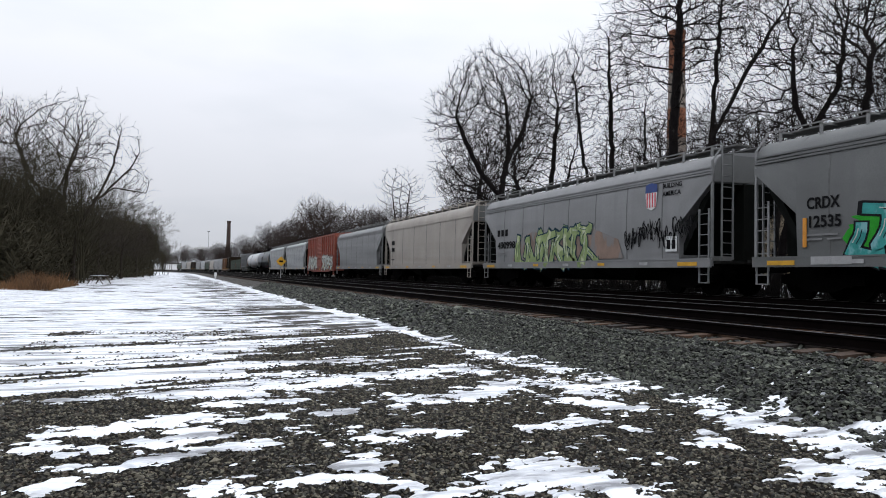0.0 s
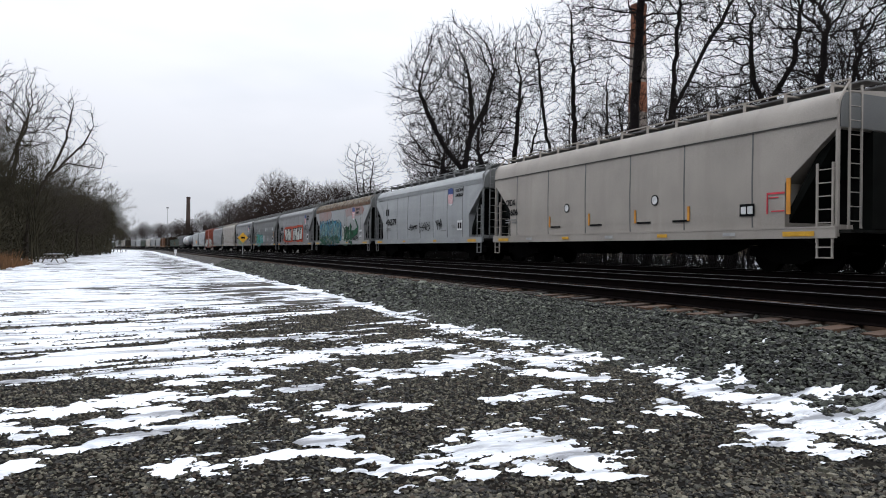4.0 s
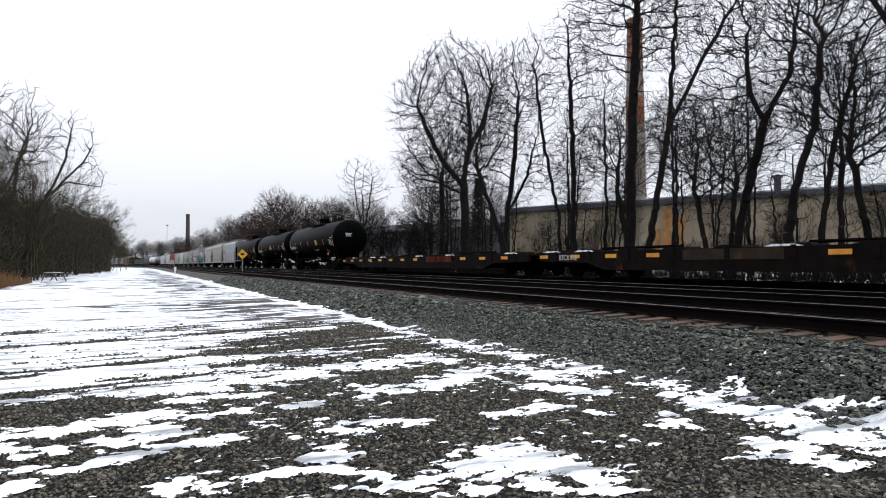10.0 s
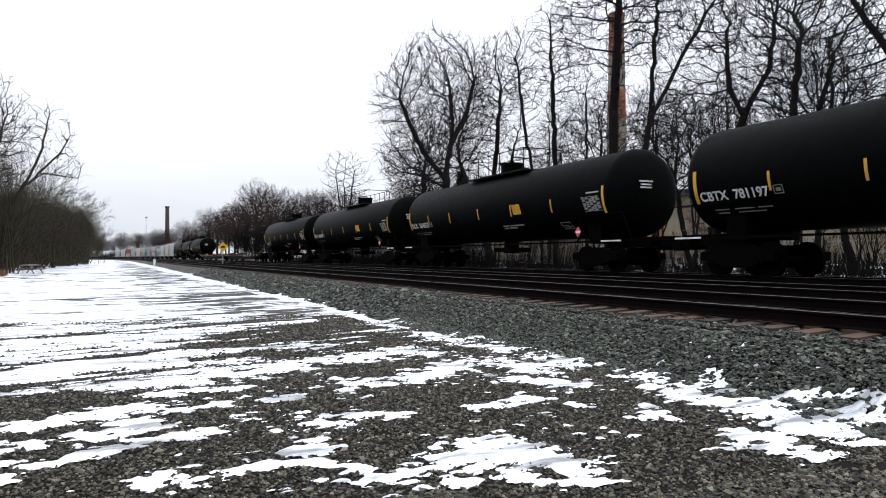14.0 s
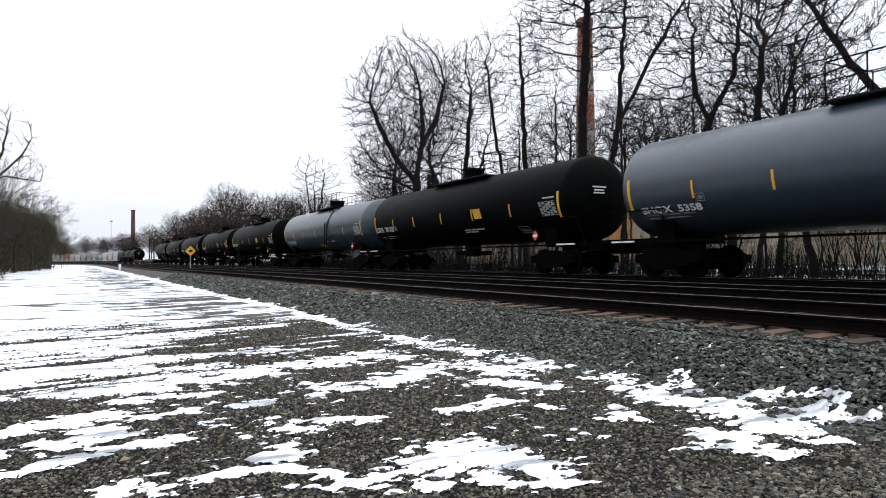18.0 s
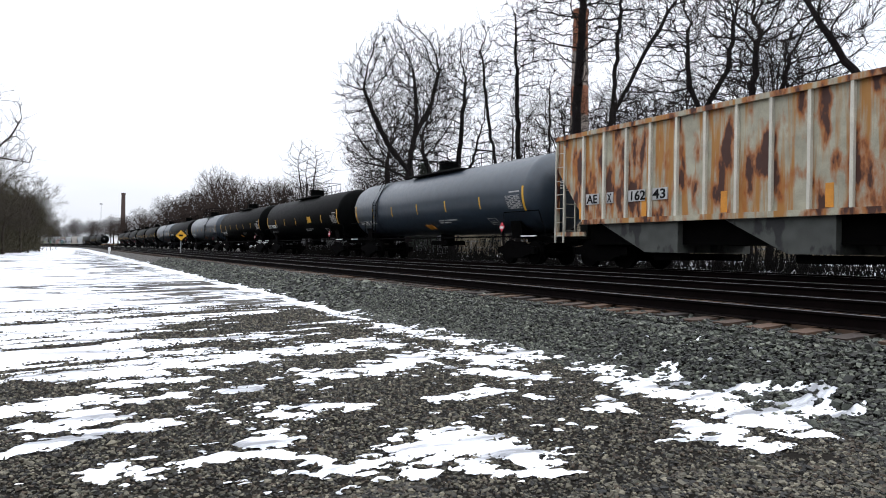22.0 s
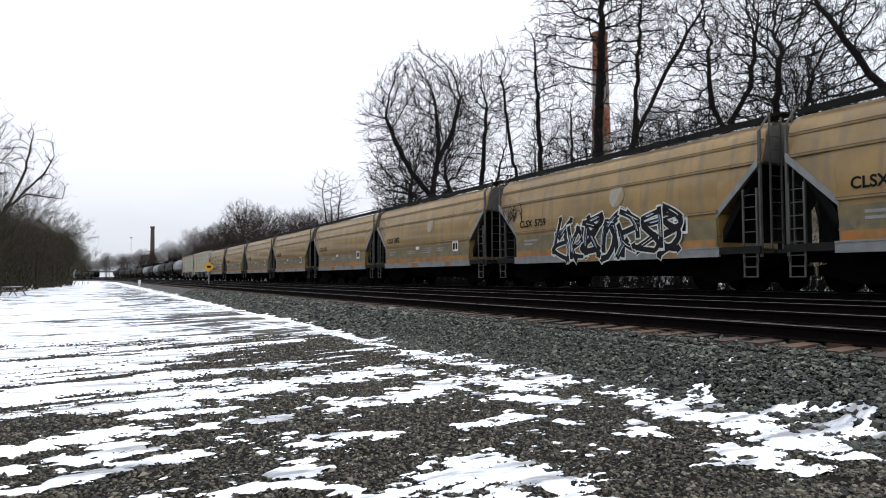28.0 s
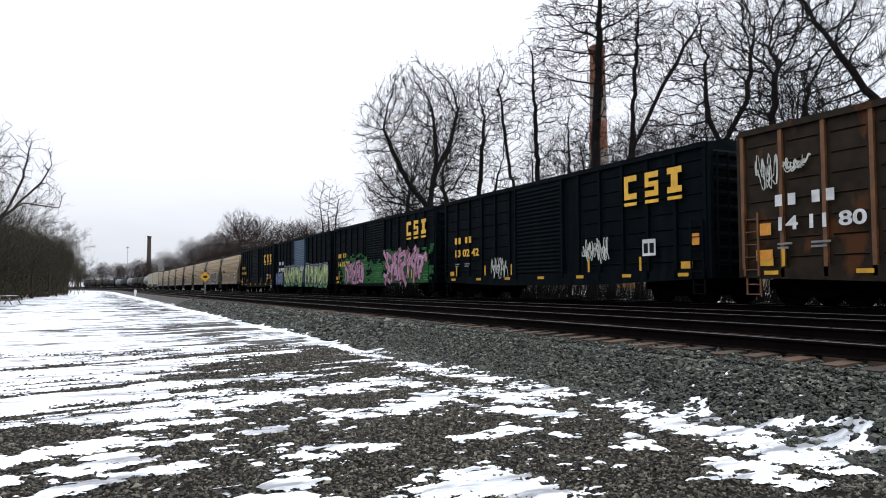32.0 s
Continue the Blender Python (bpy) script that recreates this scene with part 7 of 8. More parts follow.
    for k in range(22):
        part("post", shared(("fpost",), lambda: Shape().tube((0, 0, 0), (0, 0, 1.5), 0.04, n=6)), M["galv"], fence, "", pose(30, 6 + k * 3, 0.8))
    for z in (1.3, 1.75, 2.25):
        part("rail", Shape().tube((30, 4, z), (30, 72, z), 0.03, n=5), M["galv"], fence)


# ---------------------------------------------------------------- the train
SPEED = 20.9
CONSIST = []


def shield(car, y, z, x=-1.61):
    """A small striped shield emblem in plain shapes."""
    s = flat_shape(car, "shield_emblem", M["blue"], x, [(y + 0.30, z + 0.44), (y, z + 0.50), (y - 0.30, z + 0.44), (y - 0.32, z + 0.18), (y + 0.32, z + 0.18)])
    flat_shape(s, "shield_field", M["white_letter"], x, [(y + 0.31, z + 0.17), (y - 0.31, z + 0.17), (y - 0.25, z - 0.33), (y, z - 0.42), (y + 0.25, z - 0.33)])
    for k in range(4):
        yy = y + 0.21 - k * 0.14
        part("shield_stripe", Shape().box(x - 0.008, x - 0.005, yy - 0.03, yy + 0.03, z - 0.33, z + 0.165), M["red"], s)
    lettering("BUILDING", 0.15, M["black_letter"], car, x, y - 0.6, z + 0.25, "slogan")
    lettering("AMERICA", 0.15, M["black_letter"], car, x, y - 0.6, z + 0.0, "slogan")


def couple(car, front, body_len):
    """Puts a car into the train: front is where its leading end stands at the start."""
    CONSIST.append((car, front - body_len / 2))
    return car


def placard_square(car, y, z, x=-1.61):
    part("data_square", Shape().box(x - 0.006, x, y - 0.28, y + 0.28, z, z + 0.5), M["white_letter"], car)
    side_bars(car, M["black_letter"], x - 0.007, [(y + 0.22, z + 0.08, 0.18, 0.3), (y - 0.03, z + 0.08, 0.18, 0.3)])


def build_train():
    RIB3 = (3.72, 3.80, 3.90)
    B = M["black_letter"]

    def grey_hopper(front, paint, label, code, number, length=16.6, style="curved", end="end_grey", walk_mat="walkway", ribs=None, mark=(6.6, 1.83, 0.32, None, None)):
        c = smooth_hopper(length, style, M[paint], M[end], M[paint], M[walk_mat], label, RIB3 if style == "curved" else (3.72,), rib_paint=ribs)
        if number:
            y, z, high, code_width, number_width = mark
            car_number(c, code, number, y, z, high, B, -1.615, code_width, number_width)
        return couple(c, front, length)
    # the cars that have gone by
    c = grey_hopper(52.3, "tan", "beige covered hopper car with smooth sides", "", "", 17.0, "slab", "tan")
    side_bars(c, B, -1.61, [(6.6, 2.6, 0.7, 0.3), (6.6, 2.1, 0.7, 0.3), (6.6, 1.5, 0.7, 0.06)])
    grey_hopper(69.6, "grey", "grey covered hopper car with smooth sides", "", "", 16.4)
    c = box_car(15.4, M["redbox"], M["redbox"], M["redbox"], "red-brown box car with graffiti", big=False)
    graffiti(c, -1.61, 7.2, 0.8, 6, 1.4, "pale", "black", 6, 4)
    graffiti(c, -1.61, -1.5, 0.8, 5.5, 1.4, "pale", "black", 6, 5)
    couple(c, 86.2, 15.4)
    grey_hopper(104.8, "silver", "pale grey covered hopper car", "", "", 16.8)
    c = grey_hopper(123.3, "silver", "pale grey covered hopper car with a yellow patch", "", "", 16.8)
    part("yellow_patch", Shape().box(-1.62, -1.6, -6, -2, 1.6, 2.3), M["orange"], c)
    couple(tank_car(18.8, M["tank_blue"], "", "", "dark blue-grey tank car on the train", 0.0), 144.0, 18.8)
    couple(tank_car(18.8, M["tank_white"], "", "", "white tank car with grey streaks", 0.0, "black_letter"), 164.5, 18.8)
    couple(ribbed_hopper(13.0, M["tank_grey"], M["tank_grey"], "short grey ribbed hopper car"), 179.5, 13.0)
    front = 197.0
    for kind in ("green", "green", "brown", "brown_rib", "grey", "grey", "tan", "green", "silver", "grey", "brown", "tan", "silver", "green"):
        if kind == "green":
            c = gondola(15.5, M["green"], "dark green ribbed gondola car")
        elif kind.startswith("brown"):
            c = box_car(15.5, M[kind], M[kind], M[kind], "weathered brown box car without markings", big=False)
        else:
            c = smooth_hopper(15.5, "curved", M[kind], M["silver"], M[kind], M["walkway"], "weathered covered hopper car", RIB3)
        couple(c, front, 15.5)
        front += 17.3
    # first quarter: covered hoppers
    c = grey_hopper(33.65, "grey", "grey covered hopper car with pale green graffiti and a striped shield", "", "490998", 16.7, mark=(6.6, 1.83, 0.32, None, 1.9))
    owner_bars(c, 6.65, 2.42, 0.32, 3, 1.3)
    part("overspray", Shape().prism_x([(4.9, 1.2), (4.6, 2.1), (3.0, 2.5), (1.0, 2.2), (-1.5, 2.5), (-3.6, 1.9), (-3.9, 1.2)], -1.607, -1.60), M["smear"], c, "faded orange overspray")
    graffiti(c, -1.612, 4.4, 0.90, 6.4, 1.5, "lime", "deep_blue", 6, 11, weight=0.135)
    for k in range(4):
        scribble(c, -1.612, -4.0 - k * 0.9, 1.5 + 0.25 * (k % 2), 1.0, 0.75, B, 5 + k, 20)
    shield(c, -5.5, 3.22)
    placard_square(c, -6.55, 1.38)
    c = grey_hopper(15.3, "dark_grey", "dark grey covered hopper car with green and teal graffiti", "CRDX", "12535", 16.8, "curved", "grey", mark=(6.6, 1.86, 0.29, 0.95, 0.92))
    graffiti(c, -1.612, 5.3, 0.92, 4.6, 1.25, "teal", "black", 4, 21, "green", weight=0.14)
    part("painted_out_patch", Shape().box(-1.615, -1.605, -0.65, 1.0, 1.33, 2.1), M["silver"], c)
    part("data_patch", Shape().box(-1.648, -1.64, 5.3, 6.45, 0.92, 1.12), M["stencil"], c)
    part("data_patch", Shape().box(-1.648, -1.64, -6.63, -5.5, 0.92, 1.12), M["stencil"], c)
    for y, z in ((6.66, 1.36), (-6.64, 1.76)):
        part("orange_strip", Shape().box(-1.622, -1.61, y - 0.06, y + 0.06, z, z + 0.75), M["orange"], c)
    side_bars(c, M["stencil"], -1.612, [(-2.56, 1.85 - 0.1 * k, 0.8, 0.05) for k in range(5)])
    placard_square(c, -6.3, 1.42)
    for y in (3.6, -1.16, -2.28, -6.0):
        part("sticker", shared(("smallsticker",), lambda: Shape().box(-0.006, 0.0, -0.15, 0.15, 0, 0.34)), M["white_letter"], c, "", pose(-1.61, y, 2.62))
    c = grey_hopper(-2.75, "grey", "grey covered hopper car with red-outlined block graffiti", "", "490520", 16.8, mark=(6.72, 1.82, 0.37, None, 1.85))
    owner_bars(c, 6.78, 2.42, 0.37, 3, 1.35)
    flat_shape(c, "red_arrow", PAINT["red"], -1.618, [(5.2, 1.36), (4.75, 1.75), (5.0, 1.95), (4.45, 2.2), (4.3, 1.35)], "sprayed red arrow")
    block_graffiti(c, -1.612, 4.4, 1.22, 3.5, 1.4, 4, 31, "pale", "black", "red", None, 0.12)
    block_graffiti(c, -1.612, 0.3, 1.25, 4.4, 1.4, 4, 36, "pale", "black", "red", None, 0.12)
    scribble(c, -1.66, 4.5, 0.95, 0.85, 0.24, B, 32, 9)
    scribble(c, -1.66, 3.0, 0.95, 0.8, 0.24, B, 33, 9)
    scribble(c, -1.613, 5.95, 1.44, 0.65, 0.36, B, 34, 10)
    scribble(c, -1.613, -4.6, 2.0, 2.2, 0.8, B, 9, 12)
    shield(c, -5.4, 3.2)
    placard_square(c, -6.4, 1.38)
    c = grey_hopper(-20.75, "cream", "rust-stained pale covered hopper car with blue and green graffiti", "", "", 15.9, "curved", "end_grey", "dark_walk", M["brown_rib"])
    for y0, y1, z0, z1 in ((6.7, 2.3, 2.85, 3.62), (-1.7, -6.6, 2.95, 3.62)):
        part("faded_lettering", Shape().prism_x([(y0, z1 - 0.1), (y0 - 0.6, z1), (y1 + 0.5, z1), (y1, z1 - 0.25), (y1 + 0.4, z0 + 0.1), (y1 + 1.6, z0), (y0 - 1.5, z0 + 0.08), (y0 - 0.3, z0)], -1.603, -1.585), M["faded_red"], c, "faded red painted-out lettering")
    part("painted_out_patch", Shape().box(-1.606, -1.596, -1.55, 2.28, 2.3, 3.55), M["silver"], c, "pale repaint patch")
    owner_bars(c, 6.9, 2.25, 0.3, 2, 0.6)
    graffiti(c, -1.612, 6.0, 0.86, 6.5, 1.85, "blue", "deep_blue", 8, 41, "deep_blue", weight=0.12)
    graffiti(c, -1.632, 5.9, 1.0, 6.2, 1.7, "aqua", "deep_blue", 11, 44, weight=0.055)
    graffiti(c, -1.652, 5.9, 0.9, 6.2, 0.6, "dark_green", "deep_blue", 10, 45, weight=0.09)
    part("roof_edge_rust", Shape().loft([[(-hopper_profile(z, "curved") - q, y, z) for z, q in ((3.62, 0.0), (3.62, 0.012), (3.93, 0.045), (4.08, 0.03), (4.2, 0.03), (4.34, 0.02), (4.34, 0.0))] for y in (-7.9, 7.9)]), M["top_rust"], c, "mottled brown rust along the roof edge")
    graffiti(c, -1.612, -0.7, 1.1, 1.1, 1.2, "pale", "black", 2, 42)
    flat_shape(c, "green_figure", PAINT["dark_green"], -1.616, [(-1.6, 0.9), (-1.6, 2.1), (-2.2, 2.3), (-3.0, 1.9), (-4.2, 1.9), (-5.0, 2.1), (-4.4, 2.7), (-4.6, 2.72), (-5.3, 2.1), (-5.0, 1.6), (-3.6, 1.3), (-3.4, 0.9)], "dark green sprayed form")
    graffiti(c, -1.62, -1.6, 0.9, 1.9, 1.3, "dark_green", "black", 2, 43)
    scribble(c, -1.613, -3.9, 1.02, 1.4, 0.45, B, 12, 16)
    shield(c, -4.0, 3.1)
    placard_square(c, -5.85, 1.40)
    c = grey_hopper(-38.0, "silver", "pale covered hopper car with a striped shield and black tags", "", "496579", 15.9, mark=(5.8, 2.03, 0.40, None, 1.9))
    owner_bars(c, 5.8, 2.66, 0.40, 2, 0.7)
    shield(c, -4.35, 3.2)
    for y, z, w, h, seed in ((1.65, 1.62, 1.3, 0.36, 3), (-0.2, 1.48, 1.3, 0.56, 4), (-2.5, 1.58, 0.75, 0.58, 7)):
        scribble(c, -1.613, y, z, w, h, B, seed, 14)
    side_bars(c, M["grey_letter"], -1.612, [(-3.2, 1.5, 0.6, 0.04), (-4.5, 1.75, 0.5, 0.04), (-4.55, 1.66, 0.4, 0.04), (6.5, 2.0, 0.25, 0.04), (6.5, 2.2, 0.25, 0.04)])
    placard_square(c, -5.5, 1.5)
    c = grey_hopper(-55.1, "tan", "beige covered hopper car with smooth slab sides", "CRDX", "12606", 17.1, "slab", "tan", "walkway", mark=(7.42, 2.02, 0.26, 0.84, 0.98))
    part("data_square", Shape().box(-1.60, -1.588, -6.16, -5.67, 1.47, 1.80), B, c, "black data square")
    side_bars(c, M["white_letter"], -1.602, [(-5.72, 1.53, 0.17, 0.2), (-5.94, 1.53, 0.17, 0.2)])
    part("orange_strip", Shape().box(-1.605, -1.585, -7.28, -7.16, 1.47, 2.38), M["orange"], c)
    side_bars(c, M["red"], -1.59, [(-6.55, 2.0, 0.55, 0.05), (-6.55, 1.5, 0.04, 0.5), (-6.62, 1.9, 0.3, 0.03), (-6.7, 1.55, 0.4, 0.03)], "red_note_bars")
    for y in (3.86, 1.24, -1.32, -3.74):
        part("rust_mark", shared(("rustmark",), lambda: Shape().box(-1.605, -1.585, -0.04, 0.04, 1.42, 1.85)), M["orange"], c, "", pose(0, y, 0))
        part("stencil_bar", shared(("markbar",), lambda: Shape().box(-1.60, -1.585, -0.75, -0.08, 1.40, 1.46)), B, c, "", pose(0, y, 0) if y > -2 else pose(0, y + 0.75, 0))
    for y in (2.67, -2.26):
        ring = part("round_emblem", shared(("roundemblem",), lambda: Shape().prism_x([(0.17 * math.cos(a), 0.17 * math.sin(a)) for a in np.linspace(0, 2 * math.pi, 17)[:-1]], -0.006, 0.006)), B, c, "plain round black and white emblem", pose(-1.595, y, 2.12))
        part("emblem_field", shared(("roundfield",), lambda: Shape().prism_x([(0.13 * math.cos(a), 0.13 * math.sin(a)) for a in np.linspace(0, 2 * math.pi, 17)[:-1]], -0.010, -0.007)), M["white_letter"], ring)
    # dark bar paints in the shadow that falls below the top ridge
    part("ridge_grime", Shape().box(-1.60, -1.55, -8.5, 8.5, 3.66, 3.69), M["dark_end"], c, "dark strip of painted shade under the ridge")
    c = grey_hopper(-73.7, "silver", "pale blue-grey covered hopper car with large black numbers", "", "98650", 17.6, mark=(6.85, 2.40, 0.42, None, 1.8))
    owner_bars(c, 6.46, 3.06, 0.42, 2, 0.8)
    side_bars(c, M["red"], -1.612, [(0.0 - 0.02 * k, 2.06 - 0.1 * k, 1.1 - 0.06 * (k % 2), 0.05) for k in range(5)], "red_note_bars")
    side_bars(c, B, -1.612, [(4.7, 2.38 - 0.105 * k, 1.75 - 0.13 * k, 0.04) for k in range(7)])
    side_bars(c, B, -1.612, [(1.73, 1.84, 1.1, 0.045), (1.73, 1.72, 0.9, 0.045), (6.8, 1.7, 0.7, 0.05)])
    side_bars(c, B, -1.612, [(4.79, 2.92, 0.3, 0.02), (4.79, 3.18, 0.3, 0.02), (4.79, 2.92, 0.02, 0.28), (4.51, 2.92, 0.02, 0.28), (4.68, 3.0, 0.08, 0.1)])
    # second and third quarter: tank cars and two long flats
    TL = 18.8
    for front, paint, code, number, label, band in (
            (-92.9, "black", "SHQX", "50012", "black tank car with orange stickers", 0.0), (-113.4, "black", "UTLX", "957598", "black tank car with yellow strips", 0.0),
            (-133.9, "black", "TILX", "304921", "black tank car with white numbers", 0.0), (-214.0, "black", "SHQX", "50135", "black tank car with white numbers", 0.0),
            (-234.7, "black", "TILX", "304968", "black tank car with white numbers", 0.0), (-255.4, "black", "TILX", "304853", "black tank car with white numbers", 0.0),
            (-276.7, "black", "CBTX", "781197", "black tank car with white numbers", 0.0), (-297.2, "black", "CBTX", "781125", "black tank car with white numbers", 0.0),
            (-318.7, "tank_blue", "SHQX", "5236", "blue-grey tank car with a ladder band", -2.2), (-338.2, "black", "CBTX", "781123", "black tank car with white numbers", 0.0),
            (-358.9, "tank_blue", "SHQX", "5358", "blue-grey tank car with a ladder band", -2.2), (-379.3, "black", "SHQX", "5836", "black tank car with white numbers", 0.0),
            (-399.6, "black", "TILX", "304828", "black tank car with white numbers", 0.0), (-420.1, "tank_blue", "SHQX", "5760", "blue-grey tank car with a ladder band", 5.6)):
        couple(tank_car(TL, M[paint], code, number, label, band if paint == "tank_blue" else None), front + 0.15, TL)
    couple(flat_car(28.2, "long empty dark flat car with snow along its deck edge", "546", 1), -155.4, 28.2)
    couple(flat_car(28.2, "long empty dark flat car with snow along its deck edge", "BTCX 512", 2), -184.5, 28.2)
    # ribbed hoppers
    c = couple(ribbed_hopper(17.0, M["rusty"], M["rib_pale"], "white ribbed hopper car badly flaked with rust"), -440.0, 17.0)
    for y, w, text in ((6.88, 0.62, "AE"), (5.9, 0.3, "X"), (4.93, 0.7, "162"), (3.95, 0.6, "43")):
        p = part("number_patch", Shape().box(-1.56, -1.535, y - w, y, 2.04, 2.38), M["stencil"], c, "pale repaint patch")
        lettering(text, 0.27, B, p, -1.562, y - 0.04, 2.08, "car_number", w - 0.1)
    c = couple(ribbed_hopper(17.0, M["white"], M["rib_white"], "off-white ribbed hopper car with light rust streaks"), -458.3, 17.0)
    lettering("AEX", 0.30, B, c, -1.545, 5.88, 2.84, "reporting_mark", 0.74)
    for y, w, text in ((5.88, 0.74, "152"), (4.94, 0.6, "43")):
        p = part("number_patch", Shape().box(-1.545, -1.528, y - w - 0.04, y + 0.04, 2.26, 2.66), M["white_letter"], c, "white repaint patch")
        lettering(text, 0.28, B, p, -1.548, y, 2.32, "car_number", w)
    side_bars(c, M["grey_letter"], -1.54, [(6.9, 1.8, 0.5, 0.05), (6.9, 1.68, 0.5, 0.05), (5.8, 1.9, 0.6, 0.05), (5.8, 1.78, 0.6, 0.05), (4.9, 1.8, 0.5, 0.05)])
    placard_square(c, -4.6, 1.75, -1.545)
    # tan hoppers
    for k, (front, number) in enumerate(((-476.6, "5248"), (-490.6, "5634"), (-504.4, "5486"), (-518.1, "5745"), (-532.2, "5612"), (-545.8, "5802"), (-559.9, "5759"), (-573.5, "5033"))):
        L = 12.9
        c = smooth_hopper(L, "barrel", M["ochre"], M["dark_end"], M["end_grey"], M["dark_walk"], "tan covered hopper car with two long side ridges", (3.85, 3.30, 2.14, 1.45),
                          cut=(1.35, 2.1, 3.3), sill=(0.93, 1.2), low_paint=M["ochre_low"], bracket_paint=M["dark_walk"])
        lettering("CLSX", 0.26, B, c, -1.618, L / 2 - 1.7, 2.34, "reporting_mark")
        lettering(number, 0.26, B, c, -1.618, L / 2 - 2.75, 2.34, "car_number")
        side_bars(c, M["grey_letter"], -1.606, [(L / 2 - 2.0, 1.78, 0.9, 0.07), (L / 2 - 2.0, 1.64, 0.6, 0.07), (L / 2 - 4.6, 1.75, 0.9, 0.05), (L / 2 - 4.6, 1.65, 0.9, 0.05), (L / 2 - 6.5, 1.75, 1.2, 0.05), (L / 2 - 6.5, 1.65, 1.0, 0.05), (L / 2 - 6.6, 1.85, 0.9, 0.05), (L / 2 - 8.2, 1.8, 0.9, 0.05), (L / 2 - 8.2, 1.7, 0.7, 0.05)])
        part("white_tag", shared(("whitetag",), lambda: Shape().box(-1.612, -1.605, -0.2, 0.2, 1.85, 2.0)), M["white_letter"], c, "", pose(0, L / 2 - 5.9, 0))
        placard_square(c, -L / 2 + 2.7, 1.62, -1.606)
        part("rust_band", shared(("rustband",), lambda: Shape().box(-1.606, -1.50, -L / 2 + 1.45, L / 2 - 1.45, 1.2, 1.42)), M["rust_band"], c, "orange rust stain along the lower edge")
        for yy, ln in ((3.4 - k * 0.5, 0.9), (-1.5 - k * 0.3, 0.6)):
            part("sill_rust", shared(("sillrust", ln), lambda: Shape().box(-1.636, -1.63, -ln / 2, ln / 2, 0.95, 1.16)), M["rust_band"], c, "", pose(0, yy, 0))
        if k in (2, 5, 6):
            part("worn_patch", Shape().prism_x([(0.36 * math.cos(a), 0.36 * math.sin(a)) for a in np.linspace(0, 2 * math.pi, 19)[:-1]], -0.012, 0.02), M["sheet_light"], c, "round pale worn patch", pose(-1.583, -1.0, 3.0, 0, 7.1, 0))
        for d in (-1, 1):
            part("gusset_plate", shared(("gusset", d), lambda: Shape().prism_x([(d * (L / 2 - 0.05), 3.4), (d * (L / 2 - 1.42), 2.16), (d * (L / 2 - 1.42), 1.96), (d * (L / 2 - 0.05), 3.2)], -1.60, -1.54)), M["end_grey"], c, "grey gusset plate")
        if number == "5759":
            graffiti(c, -1.64, 2.3, 1.0, 6.1, 1.4, "black", "pale", 7, 55, weight=0.11, shine="slate")
            scribble(c, -1.62, 5.9, 2.5, 1.2, 0.8, B, 57, 14)
        if number == "5248":
            scribble(c, -1.612, 3.0, 1.5, 4.5, 0.5, B, 31, 30)
            part("green_emblem", Shape().prism_x([(0.5 * math.cos(a), 3.0 + 0.55 * math.sin(a)) for a in np.linspace(0, 2 * math.pi, 17)[:-1]], -1.616, -1.606), PAINT["green"], c, "plain round green emblem", pose(0, 0.5, 0))
            side_bars(c, M["white_letter"], -1.617, [(0.85, 2.9, 0.45, 0.2)], "emblem_bar")
            scribble(c, -1.612, 5.6, 2.7, 1.0, 0.5, B, 35, 12)
        couple(c, front, L)
    # dark box cars at the end
    c = couple(box_car(16.0, M["navy"], M["navy"], M["navy"], "dark blue box car with yellow emblem", "141 498", emblem_at=(-4.55, 1.22, 2.86)), -587.4, 16.0)
    placard_square(c, -5.65, 1.25, -1.6)
    side_bars(c, M["yellow"], -1.6, [(-6.5 - 0.2 * (k % 3), 1.3 + 0.15 * (k // 3), 0.14, 0.1) for k in range(9)])
    c = couple(box_car(16.0, M["navy"], M["navy"], M["navy_door"], "dark blue box car with a pale blue door and long graffiti", "50 78 55", "white_letter", False), -604.6, 16.0)
    block_graffiti(c, -1.632, 5.0, 0.66, 6.0, 1.6, 5, 61, "lime", "black", None, "mint", 0.55, "lilac")
    block_graffiti(c, -1.632, -1.8, 0.60, 6.0, 1.65, 5, 62, "lime", "black", None, "mint", 0.45, "lilac")
    graffiti(c, -1.632, 7.9, 0.82, 2.4, 0.9, "slate", "black", 3, 63, "lilac")
    scribble(c, -1.655, -0.3, 1.75, 1.2, 0.45, PAINT["pale"], 64, 16)
    c = couple(box_car(16.0, M["navy"], M["navy"], M["navy"], "dark blue box car with pink and green graffiti", "14 15 29"), -621.6, 16.0)
    brick_cloud(c, -1.628, 6.7, 1.2, 0.72, 2.5, 74)
    brick_cloud(c, -1.628, 1.3, -1.5, 0.72, 2.1, 76)
    brick_cloud(c, -1.628, -1.5, -7.7, 0.72, 2.6, 77)
    graffiti(c, -1.64, 5.3, 0.78, 3.4, 1.25, "pink", "black", 5, 71, weight=0.12)
    graffiti(c, -1.64, -1.7, 0.70, 5.3, 1.65, "pink", "black", 5, 72, weight=0.13)
    c = couple(box_car(16.0, M["navy"], M["navy"], M["navy"], "dark blue box car with yellow emblem and small white tags", "13 02 42"), -638.8, 16.0)
    scribble(c, -1.612, 3.6, 0.85, 1.2, 0.9, PAINT["pale"], 81, 22)
    scribble(c, -1.612, -2.6, 1.25, 1.25, 0.85, PAINT["pale"], 82, 34)
    placard_square(c, -5.75, 1.42, -1.6)
    part("yellow_square", Shape().box(-1.612, -1.604, -7.73, -7.4, 1.65, 1.97), M["orange"], c)
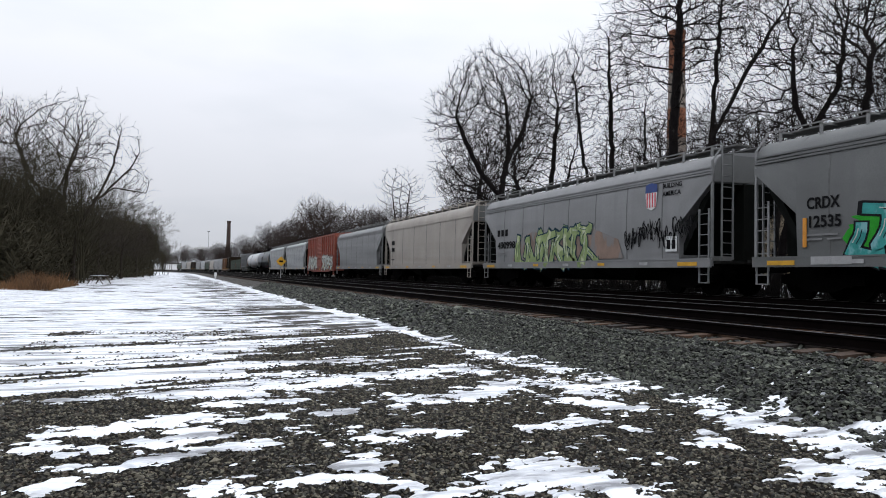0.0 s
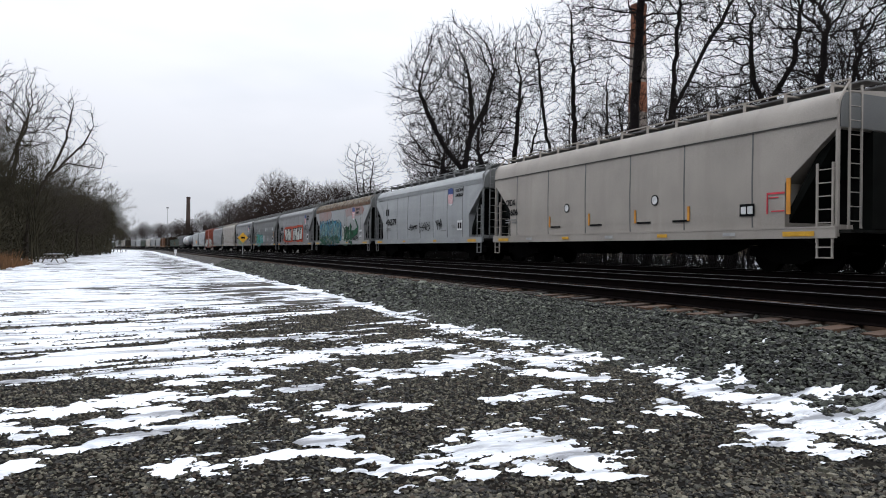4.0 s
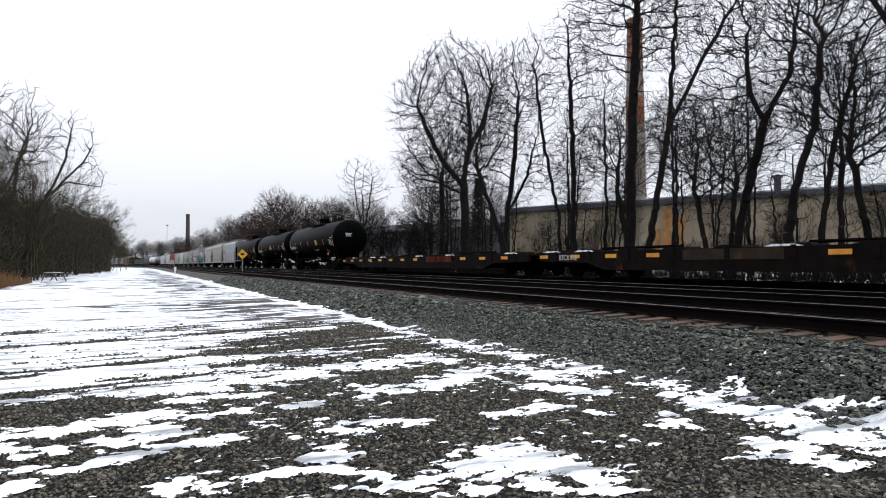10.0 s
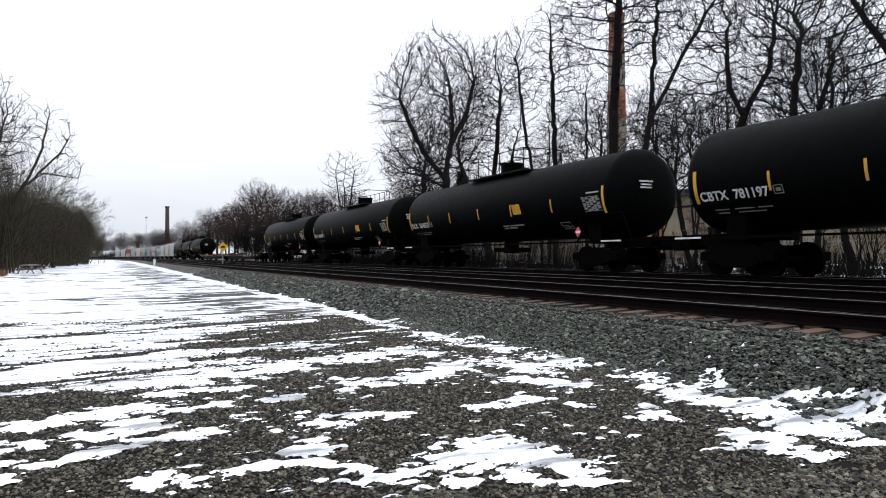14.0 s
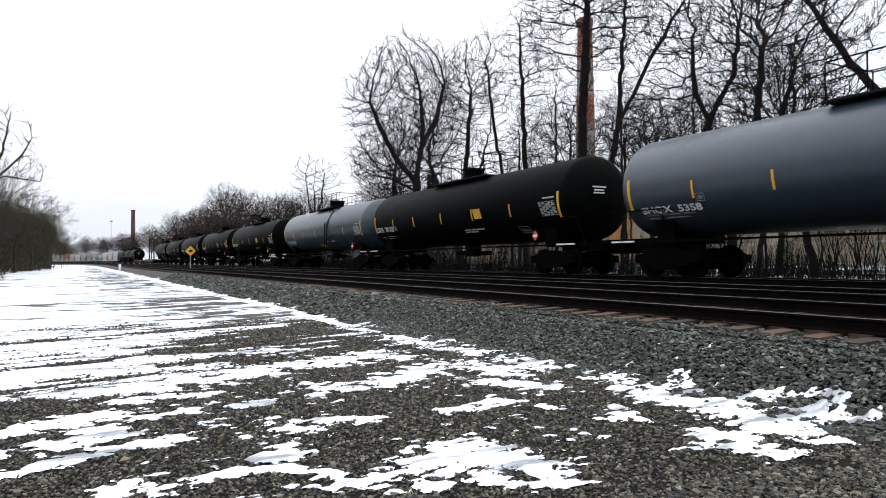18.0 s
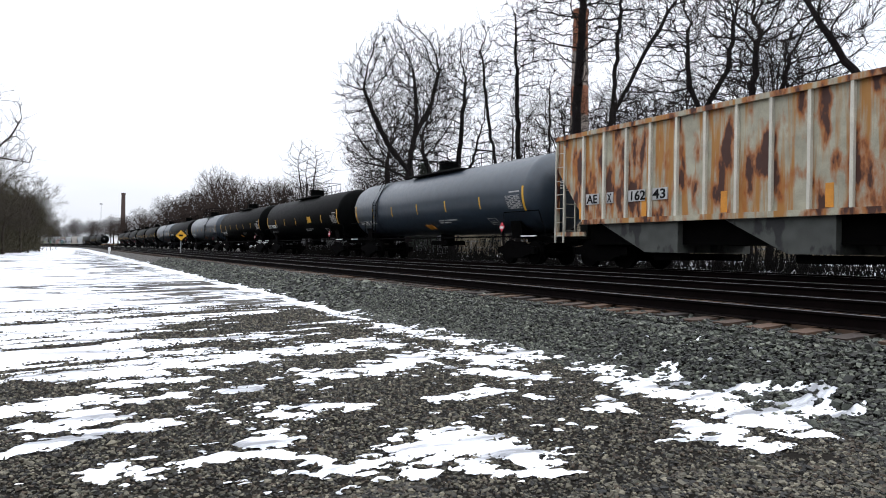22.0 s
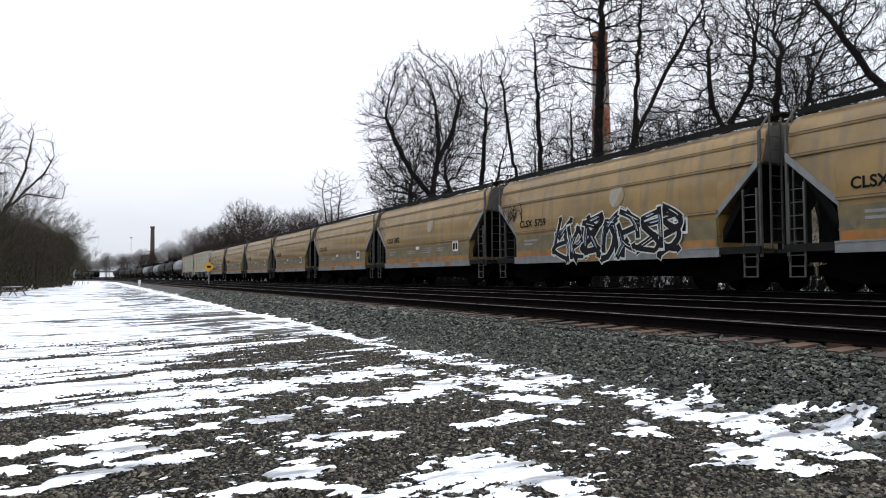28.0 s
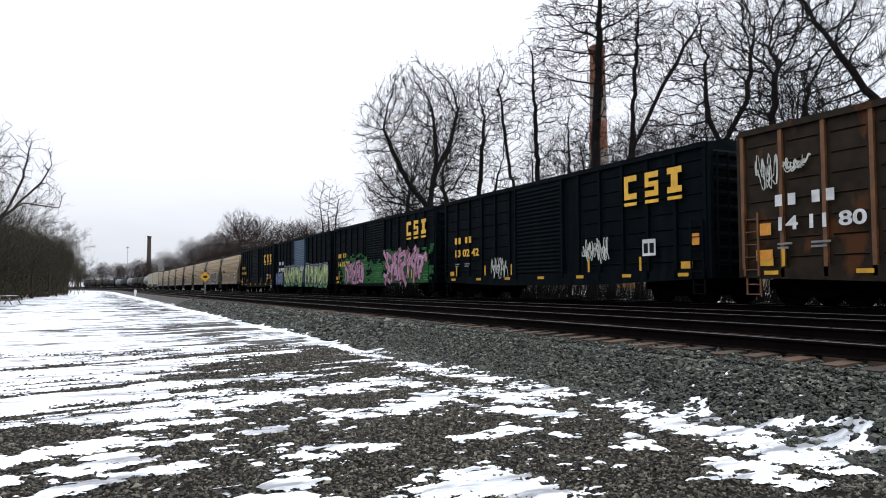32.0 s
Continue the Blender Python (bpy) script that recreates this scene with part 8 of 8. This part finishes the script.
    c = couple(box_car(16.0, M["brown"], M["brown_rib"], M["brown"], "rusty brown box car with white numbers", "14 11 80", "white_letter", False), -655.9, 16.0)
    scribble(c, -1.612, 7.4, 2.9, 0.5, 0.9, PAINT["pale"], 91, 14)
    scribble(c, -1.612, 6.65, 3.25, 0.6, 0.35, PAINT["pale"], 92, 10)
    for y0, z, wd, ht in ((7.39, 1.76, 0.32, 0.3), (7.51, 1.14, 0.47, 0.26)):
        part("orange_square", Shape().box(-1.612, -1.604, y0 - wd, y0, z, z + ht), M["orange"], c)


def motions():
    for car, q in CONSIST:
        rows = []
        for k in range(17):
            y = q + SPEED * 2 * k
            off, turn = bend(y)
            rows.append((2.0 * k, pose(TRAIN_X + off, y, TRAIN_RAIL, 0, 0, turn)))
        walk(car, rows)


build_ground()
snow_sheet("snow_near", -5.0, 7.0, 3.4, 12.0, 0.03, 0.03, 0.02, "thin broken patches of white snow on gravel")
snow_sheet("snow_middle", -14.0, 6.6, 12.0, 45.0, 0.07, 0.085, 0.02, "broken cover of white snow on gravel")
snow_sheet("snow_far", -60.0, 6.6, 45.0, 400.0, 0.6, 0.6, 0.02, "white snow over open ground")
snow_sheet("middle_snow_dusting", -14.0, 5.0, 12.0, 45.0, 0.14, 0.15, 0.004, "thin grey dusting of snow on gravel", 0.20, "dusting")
snow_sheet("snow_beyond", 19.6, 46.0, 2.0, 90.0, 0.3, 0.4, 0.03, "patchy snow on rough ground behind the tracks")
stone_field("ballast_stones", 5.6, 7.6, 2.6, 16.0, 36000, 0.0245, M["stone"], 1, "loose grey-green ballast stones on the shoulder")
stone_field("crib_stones", 7.2, 7.98, 3.0, 34.0, 11000, 0.026, M["stone"], 6, "ballast stones packed round the tie ends", False, 0.045)
stone_field("far_ballast_stones", 5.8, 7.6, 16.0, 60.0, 20000, 0.056, M["stone"], 5, "loose grey-green ballast stones along the shoulder", angular=True)
stone_field("gravel_stones", -3.6, 5.9, 3.3, 9.5, 76000, 0.0155, M["stone_brown"], 2, "loose brown-grey gravel between patches of snow", angular=False)
stone_field("middle_gravel_stones", -2.5, 5.9, 9.5, 18.0, 40000, 0.021, M["stone_brown"], 3, "coarse brown-grey gravel between patches of snow", angular=False)
stone_field("near_gravel_stones", 0.8, 6.4, 1.5, 3.35, 20000, 0.0155, M["stone_brown"], 4, "loose brown-grey gravel close by")
build_tracks()
build_trees()
build_evergreen()
build_factory()
build_chimneys()
build_small_things()
build_train()
motions()
